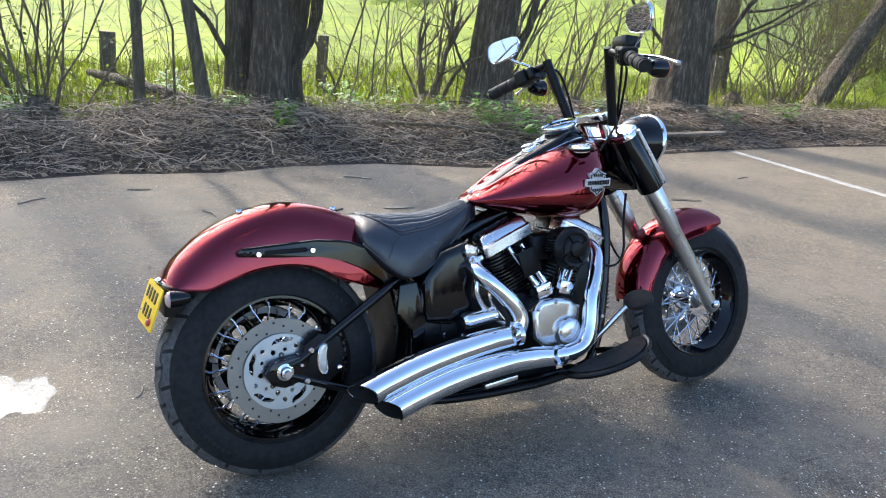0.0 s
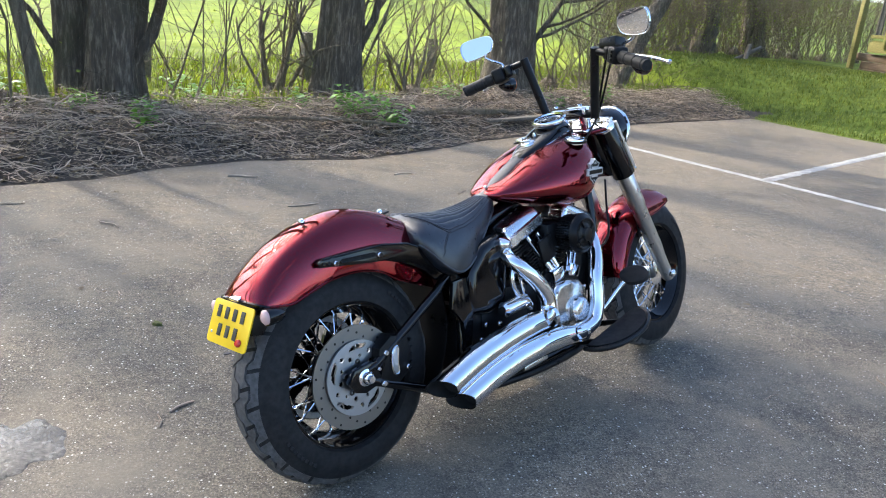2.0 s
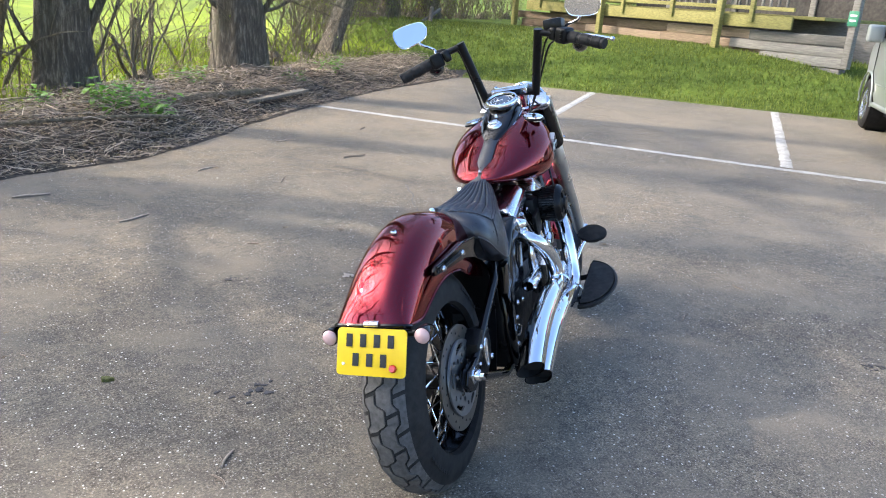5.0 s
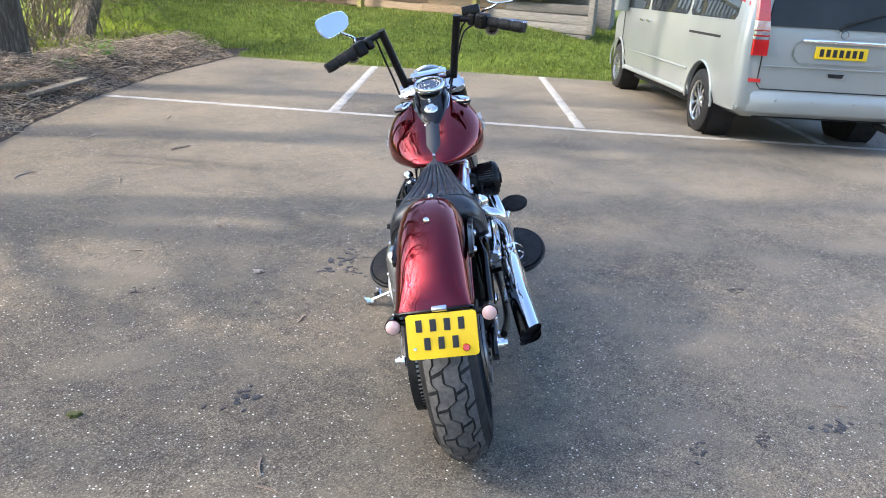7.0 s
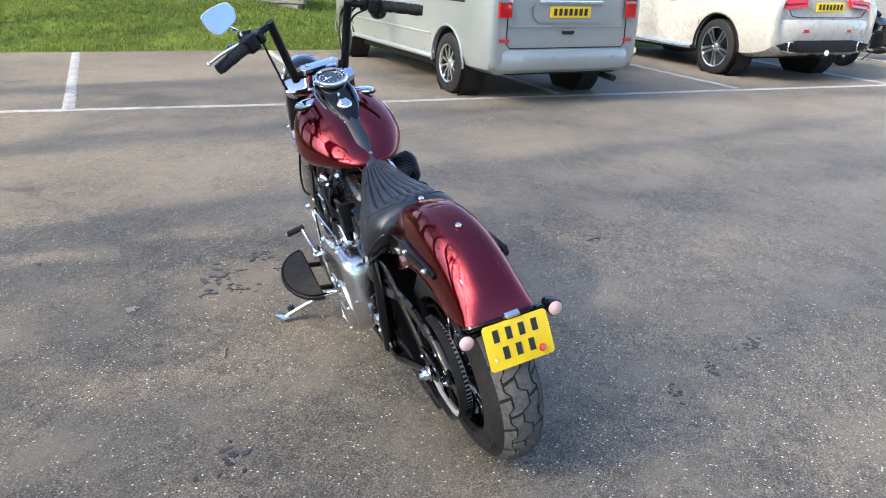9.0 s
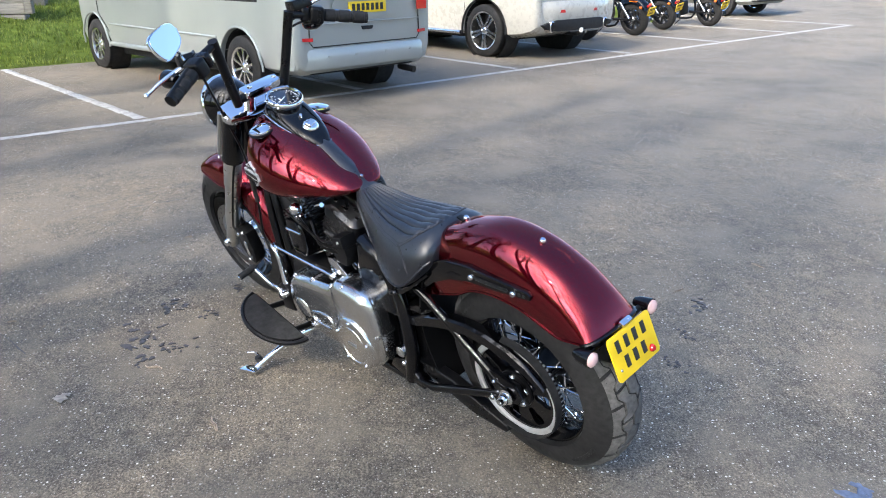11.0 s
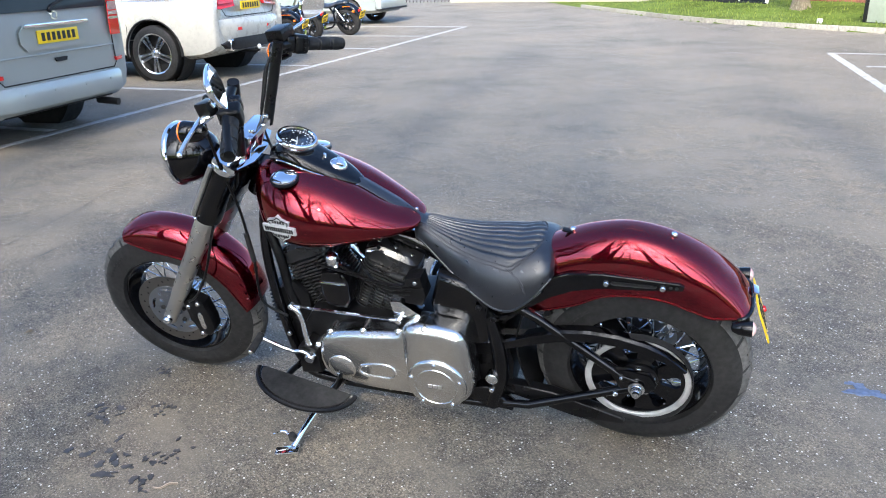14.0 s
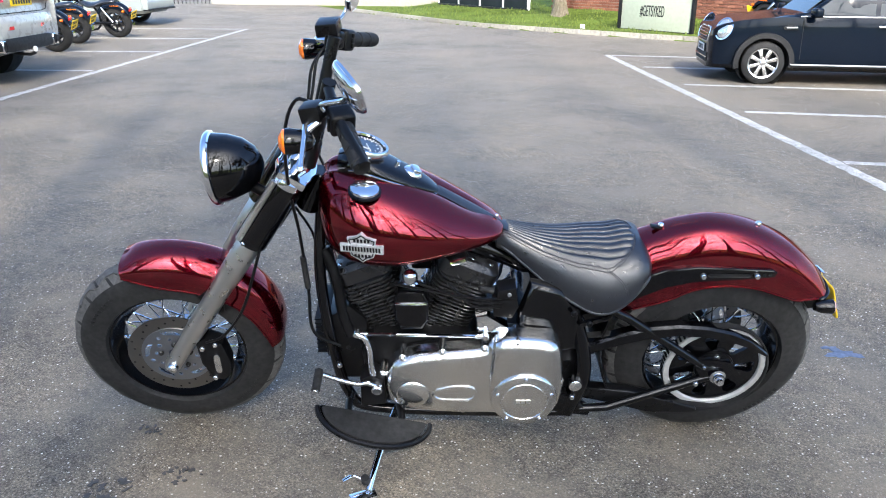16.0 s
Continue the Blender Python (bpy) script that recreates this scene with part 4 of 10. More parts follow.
def refine(rows, n):
    """More rows, smoothly between those given."""
    arr = np.array(rows, float)
    k = len(arr)
    pad = np.vstack([2 * arr[0] - arr[1], arr, 2 * arr[-1] - arr[-2]])
    out = []
    for i in range(1, k):
        for j in range(n):
            t = j / n
            a, b, c, d = pad[i - 1], pad[i], pad[i + 1], pad[i + 2]
            out.append(0.5 * (2 * b + (c - a) * t + (2 * a - 5 * b + 4 * c - d) * t * t + (3 * b - a - 3 * c + d) * t ** 3))
    out.append(arr[-1])
    return [list(map(float, r)) for r in out]


def bolt_mesh(r=0.009, h=0.008, mat=None):
    return mesh_of("bolt", lathe(nb(), [(0, h), (r * 0.7, h), (r, h * 0.55), (r, 0), (0, 0)], None, 14), mat or M_CHROME)


def put(me, name, parent, at, d, label=""):
    ob = new(name, me)
    ob.parent = parent
    ob.matrix_basis = axis_m(at, d)
    return tagged(ob, label)


def shield_badge(bike, side):
    """A bar over a shield, left without lettering."""
    m = Matrix.Translation((1.032, 0.183, 0.770) if side > 0 else (1.042, -0.183, 0.790)) @ pose(0, 0, 0, -4 * side, 0, -9 * side) @ Matrix.Diagonal((1.15, side, 1.15, 1))
    sh = [(-0.030, 0.012), (-0.034, 0.024), (-0.012, 0.030), (0, 0.040), (0.012, 0.030), (0.034, 0.024), (0.030, 0.012), (0.030, -0.012), (0.026, -0.024), (0.010, -0.030), (0, -0.040), (-0.010, -0.030), (-0.026, -0.024), (-0.030, -0.012)]
    b = part("badge", prism(sh, "y", -0.014, 0.004, 0.0015), M_BADGE, bike, "silver shield badge on the tank")
    b.matrix_basis = m
    part("badge_bar", prism([(-0.050, -0.011), (0.050, -0.011), (0.050, 0.011), (-0.050, 0.011)], "y", 0.0, 0.008, 0.0015), M_BADGE, b)
    bm = nb()
    for k in range(13):
        bx((0.0044, 0.002, 0.012), (-0.041 + k * 0.0068, 0.0085, 0), bm=bm)
    for z in (0.020, -0.021):
        for k in range(5):
            bx((0.005, 0.002, 0.008), (-0.016 + k * 0.008, 0.0045, z), bm=bm)
    part("badge_mark", bm, M_SATIN, b)
    bm = nb()
    inner = [(x * 0.86, z * 0.86) for x, z in sh]
    for (x0, z0), (x1, z1) in zip(inner, inner[1:] + inner[:1]):
        tube([(x0, 0.0045, z0), (x1, 0.0045, z1)], 0.0014, 6, bm)
    part("badge_edge", bm, M_SATIN, b)


def finned_cylinder(bike, side_name, lean):
    d = Vector((math.sin(lean), 0, math.cos(lean)))
    base = Vector((0.899, 0, 0.2535))
    m = Matrix.Translation(base) @ Matrix.Rotation(lean, 4, "Y") @ Matrix.Translation((0, 0, 0.078))
    bm = nb()
    lathe(bm, [(0.052, 0.04), (0.056, 0.30)], m, 24)
    cylp = part("cylinder", bm, M_ENGINE, bike, "black finned cylinder")
    sq = rounded(0.160, 0.166, 0.045, 5)
    fin = mesh_of("cooling_fin", loft([[Vector((x, y, 0)) for x, y in sq], [Vector((x, y, 0.0042)) for x, y in sq]]), M_FIN)
    fin_low = mesh_of("cooling_fin", loft([[Vector((x, y, 0)) for x, y in sq], [Vector((x, y, 0.0042)) for x, y in sq]]), M_ALU)
    for k in range(11):
        r = 1 + 0.05 * math.sin(k * 0.3)
        ob = new("cooling_fin", fin_low if k == 0 else fin)
        ob.parent = cylp
        ob.matrix_basis = m @ Matrix.Translation((0, 0, 0.108 + k * 0.0118)) @ Matrix.Diagonal((r, r, 1, 1))
    bm = nb()
    for k in range(5):
        z = 0.238 + k * 0.0118
        sq = rounded(0.176 - 0.006 * abs(k - 1), 0.185, 0.040, 5)
        loft([[m @ Vector((x, y, z)) for x, y in sq], [m @ Vector((x, y, z + 0.006)) for x, y in sq]], bm)
    lathe(bm, [(0.066, 0.23), (0.066, 0.298), (0, 0.298)], m, 20)
    part("cylinder_head", bm, M_FIN, cylp)
    # left half of the cover: its dark reflections are put into the colour
    bm = nb()
    loft([[m @ Vector((x, y + 0.020, 0.294)) for x, y in rounded(0.172, 0.120, 0.030, 5)], [m @ Vector((x, y + 0.020, 0.336)) for x, y in rounded(0.172, 0.120, 0.030, 5)], [m @ Vector((x, y + 0.020, 0.350)) for x, y in rounded(0.140, 0.095, 0.026, 5)]], bm)
    part("rocker_base", bm, M_FIN, cylp, "left half of the rocker cover, its dark reflections put into a black colour")
    bm = nb()
    sq0 = [(x, y - 0.074) for x, y in rounded(0.192, 0.078, 0.016, 5)]
    sq1 = [(x, y - 0.070) for x, y in rounded(0.178, 0.060, 0.014, 5)]
    loft([[m @ Vector((x, y, 0.294)) for x, y in sq0], [m @ Vector((x, y, 0.318)) for x, y in sq0], [m @ Vector((x * 1.02, y * 1.02, 0.320)) for x, y in sq0], [m @ Vector((x * 1.02, y * 1.02, 0.328)) for x, y in sq0], [m @ Vector((x * 0.96, y * 0.95, 0.332)) for x, y in sq0], [m @ Vector((x, y, 0.352)) for x, y in sq1], [m @ Vector((x * 0.9, y * 0.9, 0.359)) for x, y in sq1]], bm)
    rb = part("rocker_box", bm, M_BRUSHED, cylp, "satin chrome rocker cover")
    rb_me = bolt_mesh(0.009, 0.012)
    for x in (-0.055, 0.0, 0.055):
        ob = new("rocker_bolt", rb_me)
        ob.parent = cylp
        ob.matrix_basis = m @ Matrix.Translation((x, 0.044, 0.340))
    return cylp


def seat(bike):
    """Solo saddle with pleats sewn along its top."""
    rows = refine([
        # x, half width, crown z, edge z
        [0.672, 0.036, 0.735, 0.700], [0.640, 0.056, 0.738, 0.690], [0.590, 0.080, 0.728, 0.655], [0.530, 0.108, 0.717, 0.613], [0.470, 0.138, 0.711, 0.578],
        [0.410, 0.158, 0.714, 0.552], [0.360, 0.164, 0.714, 0.552], [0.315, 0.158, 0.719, 0.580], [0.280, 0.146, 0.714, 0.615], [0.256, 0.128, 0.700, 0.640], [0.244, 0.105, 0.683, 0.650]], 7)
    field = [(0.284, 0.0), (0.289, 0.045), (0.304, 0.078), (0.330, 0.106), (0.368, 0.124), (0.450, 0.106), (0.550, 0.072), (0.620, 0.045), (0.655, 0.030)]
    spread_at = [(0.244, 0.096), (0.284, 0.126), (0.368, 0.124), (0.450, 0.106), (0.550, 0.072), (0.620, 0.045), (0.672, 0.028)]
    secs = []
    for x, hw, zc, ze in rows:
        lim = interp(x, field)[0] if 0.284 < x < 0.655 else 0.0
        wide = min(interp(x, spread_at)[0], hw * 0.9)
        ys = [lerp(-hw, -wide, k / 14) for k in range(14)] + [lerp(-wide, wide, k / 180) for k in range(181)] + [lerp(wide, hw, k / 14) for k in range(1, 15)]
        ring = []
        for y in ys:
            u = math.asin(max(-1.0, min(1.0, y / hw))) * 2 / math.pi
            z = lerp(zc, ze, abs(u) ** 2.1)
            # dished middle
            z -= 0.010 * math.exp(-(u / 0.35) ** 2) * smoothstep(0.26, 0.36, x) * smoothstep(0.66, 0.56, x)
            inside = lim - abs(y)
            if inside > 0:
                fade = smoothstep(0.0, 0.010, inside) * smoothstep(0.655, 0.630, x)
                z += fade * (0.0085 * abs(math.cos(4.5 * math.pi * y / wide)) ** 0.55 - 0.0045) * (0.55 + 0.45 * wide / 0.126)
            ring.append(Vector((x, y, z)))
        # rolled under-edge
        ring = [Vector((x, -hw * 0.80, ze - 0.022)), Vector((x, -hw * 0.99, ze - 0.013))] + ring + [Vector((x, hw * 0.99, ze - 0.013)), Vector((x, hw * 0.80, ze - 0.022))]
        secs.append(ring)
    sd = part("seat", loft(secs), M_LEATHER, bike, "black leather solo saddle with sewn pleats", 60)
    # two rows of stitching round the pleated field, piping along the edge
    def on_top(x, y, s, lift=0.0012):
        hw, zc, ze = interp(-x, [(-r[0], r[1], r[2], r[3]) for r in rows])
        u = math.asin(min(1.0, y / hw)) * 2 / math.pi
        return (x, s * y, lerp(zc, ze, u ** 2.1) - 0.010 * math.exp(-(u / 0.35) ** 2) * smoothstep(0.26, 0.36, x) * smoothstep(0.66, 0.56, x) + lift)

    for s in (1, -1):
        for grow_by in (0.002, 0.009):
            pts = [on_top(x - (0.004 if x < 0.36 else 0), y + grow_by, s) for x, y in [(lerp(0.286, 0.652, k / 60), interp(lerp(0.286, 0.652, k / 60), field)[0]) for k in range(61)]]
            part("seam", tube(pts, 0.0012, 6), M_THREAD, sd)
        for off in (0.0, 0.006):
            pts = [on_top(0.368 + off - 0.055 * k / 8, lerp(0.128, 0.157, k / 8), s) for k in range(9)]
            part("flank_seam", tube(pts, 0.0011, 6), M_THREAD, sd)
        pts = []
        for x, hw, zc, ze in rows:
            if 0.25 < x < 0.66:
                pts.append((x, s * hw * 0.995, ze - 0.008))
        part("piping", tube(pts, 0.0035, 8), M_LEATHER, sd)
    return sd


def pillow(outline, y0, y1, r, steps=6):
    """A cast cover: upright wall rolling over into a crowned face."""
    pts = [Vector((p.x, p.z)) for p in smooth_path([(x, 0, z) for x, z in outline + outline[:1]], 4)][:-1]
    n = len(pts)
    area = sum(pts[i].x * pts[(i + 1) % n].y - pts[(i + 1) % n].x * pts[i].y for i in range(n))
    s = 1 if area > 0 else -1
    nor = []
    for i in range(n):
        d = (pts[(i + 2) % n] - pts[i - 2]).normalized()
        nor.append(Vector((-d.y, d.x)) * s)
    secs = [[Vector((p.x, y0, p.y)) for p in pts]]
    for k in range(steps + 1):
        a = math.pi / 2 * k / steps
        secs.append([Vector((p.x + q.x * r * (1 - math.cos(a)), y1 - r + r * math.sin(a), p.y + q.y * r * (1 - math.cos(a)))) for p, q in zip(pts, nor)])
    return loft(secs)


def half_moon(name, bike, s):
    """A floorboard: straight inboard edge, curved outer edge."""
    out = [(0.150, 0.0), (-0.150, 0.0)] + [(0.165 * math.cos(radians(a)), 0.118 * math.sin(radians(a))) for a in range(180, -1, -8)]
    # outline x, y with the straight side at y=0
    m = Matrix.Translation((1.018, 0.243 if s > 0 else -0.264, 0.243)) @ Matrix.Rotation(radians(-14), 4, "Y") @ Matrix.Diagonal((1, s, 1, 1))
    pan = part(name, prism(out, "z", -0.016, 0.0, 0.004), M_BLACK, bike, "half-moon footboard with a rubber mat")
    pan.matrix_basis = m
    part("mat", prism([(x * 0.92, 0.006 + y * 0.90) for x, y in out], "z", 0.0, 0.007, 0.003), M_RUBBER, pan)
    bm = nb()
    tube([(x, y, -0.004) for x, y in out[2:]], 0.0085, 8, bm)
    part("edge_rim", bm, M_SATIN, pan)
    for x in (0.075, -0.085):
        part("bracket", tube([(x, 0.02, -0.014), (x, -0.05, -0.030), (x * 0.9, -0.12, -0.050)], 0.011, 10), M_SATIN, pan)
    return pan


def mirror(bike, s, at, elbow, tilt):
    """Chrome-backed rear-view mirror on a bent stem."""
    o = [(-0.068, 0.004), (-0.055, 0.034), (-0.010, 0.044), (0.045, 0.044), (0.066, 0.028), (0.066, -0.012), (0.046, -0.040), (-0.005, -0.040), (-0.050, -0.028)]
    pts = [(p.x, p.y) for p in smooth_path([(a * s, b, 0) for a, b in o] + [(o[0][0] * s, o[0][1], 0)], 5)][:-1]
    if s < 0:
        pts = pts[::-1]
    m = Matrix.Translation(at) @ tilt if s > 0 else STEER @ Matrix.Translation(at) @ tilt
    secs = [[Vector((x, y * 0 + a * k, b * k)) for a, b in pts for y in (0,)] for x, k in ((0.001, 0.97), (0.004, 0.97), (0.011, 0.86), (0.017, 0.55), (0.019, 0.15))]
    body = part("mirror", loft(secs), M_CHROME, bike, "chrome-backed rear-view mirror")
    body.matrix_basis = m
    part("mirror_rim", loft([[Vector((x, a * k, b * k)) for a, b in pts] for x, k in ((-0.004, 0.96), (-0.005, 1.0), (0.002, 1.0), (0.003, 0.96))]), M_CHROME, body, "chrome mirror rim")
    g = part("mirror_glass", loft([[Vector((-0.0045, a * 0.93, b * 0.93)) for a, b in pts], [Vector((-0.0065, a * 0.92, b * 0.92)) for a, b in pts]]), M_MIRROR, body, "mirror glass showing the sky")
    e = (m.inverted() @ (STEER @ Vector(elbow)))
    part("stem", tube([(0.012, -s * 0.01, -0.025), (0.018, -s * 0.03, -0.050), e + Vector((0, 0, 0.02)), e], 0.0052, 10, smooth=5), M_CHROME, body)
    return body


def slash_cut(bm, axis, seg=28):
    """Lets the top of a pipe's last ring run on past its bottom."""
    bm.verts.ensure_lookup_table()
    ring = bm.verts[-seg:]
    c = sum((v.co for v in ring), Vector()) / seg
    for v in ring:
        v.co += axis * ((v.co.z - c.z) * 0.5 + (v.co.y - c.y) * 0.6)
    return bm


def bike_build():
    bike = thing("motorcycle", "dark red cruiser motorcycle leaning on its side stand", "motorcycle", m=BIKE_M)
    bolt = bolt_mesh()
    small = bolt_mesh(0.006, 0.006)
    blackbolt = bolt_mesh(0.009, 0.007, M_SATIN)

    # wheels
    rear = spoke_wheel(bike, RAX, 0.315, 0.162, "rear_wheel", None, 0.040)
    front = spoke_wheel(bike, FAX, 0.314, 0.132, "front_wheel", FORK)
    brake_disc(rear, -0.092, -1)
    brake_disc(front, 0.070, 1)
    # rear pulley with holes and its belt
    def windows(i, j):
        a, r = 7 * (i + 0.5) / 224, lerp(0.030, 0.138, (j + 0.5) / 27)
        across = ((a % 1.0) - 0.5) * 2 * math.pi / 7 * r
        half = lerp(0.009, 0.024, (r - 0.062) / 0.058)
        if not 0.060 < r < 0.124:
            return False
        over = max(0.0, 0.072 - r, r - 0.112)
        return abs(across) < half - over * 0.9

    pl = part("pulley", ring_plate(0.030, 0.138, 0.012, 224, 27, windows), M_BLACK, rear, "black belt pulley with windows", 30)
    pl.matrix_basis = Matrix.Translation((0, 0.106, 0))
    part("pulley_rim", lathe(nb(), [(0.134, -0.014), (0.151, -0.014), (0.1535, -0.011), (0.1535, 0.013), (0.152, 0.016), (0.138, 0.016), (0.135, 0.013), (0.134, -0.014)], y_m((0, 0.098, 0)), 80), M_FLANGE, rear, "bare steel pulley rim")
    part("pulley_boss", lathe(nb(), [(0.020, 0.012), (0.030, 0.012), (0.036, 0.006), (0.058, 0.002), (0.060, -0.01)], y_m((0, 0.110, 0)), 36), M_SATIN, rear)
    big_bolt = bolt_mesh(0.0105, 0.010, M_ALU)
    for i in range(5):
        a = 2 * math.pi * i / 5 + 1.57
        put(big_bolt, "pulley_bolt", rear, (0.045 * math.cos(a), 0.112, 0.045 * math.sin(a)), (0, 1, 0))
    bm = nb()
    for k in range(70):
        a = 2 * math.pi * k / 70
        box(bm, (0.004, 0.022, 0.006), Matrix.Rotation(-a, 4, "Y") @ Matrix.Translation((0.1545, 0.098, 0)))
    part("pulley_teeth", bm, M_SATIN, rear)
    belt = [(0.60, 0.400), (0.02, RAX.z + 0.158)] + arc_pts((0, RAX.z), 0.158, 95, 262, 16) + [(0.60, 0.225)]
    part("drive_belt", sheet([[Vector((x, y, z)) for y in (0.086, 0.110)] for x, z in belt], 0.004), M_RUBBER, bike, "black toothed drive belt")

    # axle ends
    for s in (1, -1):
        part("axle_nut", lathe(nb(), [(0, 0.030), (0.010, 0.030), (0.011, 0.020), (0.015, 0.019), (0.017, 0.014), (0.017, 0.004), (0.024, 0.002), (0.024, 0)], y_m((RAX.x, 0.134, RAX.z - 0.008)) if s > 0 else Matrix.Translation((RAX.x, -0.150, RAX.z + 0.011)) @ Matrix.Rotation(radians(90), 4, "X"), 18), M_CHROME, bike, "chrome axle nut")

    # swingarm
    for s in (1, -1):
        y = s * 0.128 - 0.012
        zz = -0.008 * s
        part("swingarm_upper", tube([(0.0, y, 0.312 + zz), (0.045, y, 0.325 + zz), (0.29, y, 0.493), (0.36, s * 0.115, 0.53)], 0.0135, 12), M_BLACK, bike, "black swingarm tube")
        part("swingarm_lower", tube([(0.0, y, 0.292 + zz), (0.06, y, 0.268 + zz), (0.32, s * 0.135, 0.170), (0.40, s * 0.13, 0.160)], 0.0135, 12), M_BLACK, bike)
        part("dropout", prism([(-0.055, 0.302), (-0.035, 0.335), (0.02, 0.345), (0.075, 0.345), (0.075, 0.325), (0.045, 0.275), (0.0, 0.262), (-0.035, 0.272)], "y", y - 0.010, y + 0.010, 0.004), M_BLACK, bike)
        put(small, "stay_bolt", bike, (0.045, s * 0.142 - 0.012, 0.322), (0, s, 0))
        put(bolt, "arm_bolt", bike, (0.060, s * 0.142 - 0.012, 0.268 + zz), (0, s, 0), "bright swingarm bolt")
    # rear shell between the swingarm's arms
    part("mud_guard", sheet([[Vector((0.300 + 0.06 * math.sin(t * 3.1), y, lerp(0.17, 0.58, t))) for y in (-0.11, -0.06, 0, 0.06, 0.11)] for t in [i / 8 for i in range(9)]], 0.006), M_SATIN, bike)
    # belt guards
    up = [(0.40, 0.400), (0.30, 0.440), (0.22, 0.462), (0.14, 0.470), (0.06, 0.464), (-0.02, 0.445), (-0.08, 0.418), (-0.135, 0.372)]
    lo = [(0.40, 0.370), (0.30, 0.405), (0.22, 0.427), (0.14, 0.438), (0.06, 0.432), (-0.02, 0.414), (-0.075, 0.392), (-0.130, 0.362)]
    part("belt_guard", sheet([[Vector((a[0], 0.086, a[1] - 0.004)), Vector((a[0], 0.118, a[1])), Vector((a[0], 0.126, a[1] - 0.006)), Vector((b[0], 0.128, b[1]))] for a, b in zip(up, lo)], 0.004), M_BLACK, bike, "gloss black upper belt guard")
    part("lower_guard", prism([(0.42, 0.235), (0.40, 0.190), (0.19, 0.140), (0.156, 0.124), (0.041, 0.122), (0.030, 0.135), (0.036, 0.150), (0.132, 0.176), (0.25, 0.215)], "y", 0.080, 0.116, 0.006), M_SATIN, bike, "satin black lower belt guard")

    # rear caliper and hanger on the right
    cal = part("rear_caliper", prism([(0.045, 0.300), (0.055, 0.375), (0.10, 0.405), (0.16, 0.390), (0.175, 0.345), (0.165, 0.285), (0.12, 0.255), (0.07, 0.262)], "y", -0.150, -0.098, 0.012), M_ENGINE, bike, "black rear brake caliper")
    bean = [(0.112 + 0.017 * a * (0.70 + 0.4 * b * b) - 0.007 * (1 - b * b), 0.330 + 0.042 * b) for a, b in circle((0, 0), 1.0, 28)]
    part("caliper_inset", prism(bean, "y", -0.154, -0.149, 0.002), M_FORK, cal, "grey bean-shaped caliper badge")
    part("badge_edge", tube([(x, -0.154, z) for x, z in bean + bean[:1]], 0.0026, 8), M_CHROME, cal, "chrome badge edge")
    for k in range(5):
        part("caliper_fin", bx((0.010, 0.040, 0.007), (0.176, -0.125, 0.285 + 0.022 * k), (0, -20, 0), bev=0.002), M_ENGINE, cal)
    put(bolt, "caliper_bolt", cal, (0.075, -0.150, 0.360), (0, -1, 0))
    put(bolt, "caliper_bolt", cal, (0.155, -0.150, 0.300), (0, -1, 0))

    # rear fender
    rows = refine([
        [0.375, 0.560, 0.330, 0.490, 0.090], [0.340, 0.632, 0.290, 0.505, 0.094], [0.290, 0.690, 0.245, 0.522, 0.098], [0.222, 0.722, 0.180, 0.545, 0.100], [0.150, 0.746, 0.112, 0.580, 0.101], [0.050, 0.760, 0.030, 0.594, 0.102],
        [-0.060, 0.740, -0.055, 0.588, 0.103], [-0.165, 0.692, -0.125, 0.566, 0.103], [-0.235, 0.637, -0.180, 0.547, 0.103], [-0.268, 0.600, -0.215, 0.548, 0.102], [-0.287, 0.568, -0.248, 0.552, 0.100]], 6)
    fender = part("rear_fender", sheet(fender_sections(rows), 0.004), M_RED, bike, "deep red rear fender", 50)
    part("fender_edge", tube([s[-1] for s in fender_sections(rows)][8:], 0.0035, 6), M_RED, fender)
    part("fender_edge", tube([s[0] for s in fender_sections(rows)][8:], 0.0035, 6), M_RED, fender)
    tail = fender_sections([rows[-1]])[0]
    part("fender_trim", tube([p + Vector((-0.003, 0, -0.004)) for p in tail], 0.006, 8), M_BLACK, fender)
    put(bolt, "fender_stud", fender, (-0.070, 0.0, 0.738), (-0.25, 0, 1), "chrome fender stud")
    part("seat_tab", bx((0.040, 0.020, 0.006), (0.215, 0, 0.728), (0, -12, 0), bev=0.002), M_SATIN, fender)
    put(bolt, "seat_knob", fender, (0.205, 0, 0.732), (-0.2, 0, 1), "chrome seat screw")

    # fender struts with slots
    for s, yo in ((1, 0.108), (-1, 0.119)):
        o = [(0.430, 0.500), (0.345, 0.585), (0.270, 0.625), (0.204, 0.651), (0.111, 0.661), (0.010, 0.656), (-0.094, 0.651), (-0.108, 0.642), (-0.104, 0.628), (0.009, 0.619), (0.120, 0.617), (0.195, 0.598), (0.262, 0.562), (0.330, 0.510), (0.395, 0.455)]
        st = part("fender_strut", prism(o, "y", *sorted((s * (yo - 0.014), s * yo)), 0.004), M_BLACK, bike, "gloss black fender strut")
        lip = [(x, z) for x, z in o[1:7]]
        part("strut_lip", tube([(x, s * (yo - 0.001), z - 0.002) for x, z in lip], 0.0035, 8), M_BLACK, st)
        slot_o = [(0.080 - 0.0, 0.641), (-0.030, 0.640), (-0.036, 0.636), (-0.030, 0.631), (0.080, 0.631), (0.086, 0.636)]
        part("strut_slot", prism(slot_o, "y", *sorted((s * (yo - 0.0005), s * (yo + 0.0015))), 0.0008), M_DARKGAP, st)
        part("slot_rim", tube([(x, s * (yo + 0.0015), z) for x, z in slot_o + slot_o[:1]], 0.0016, 6), M_SATIN, st)
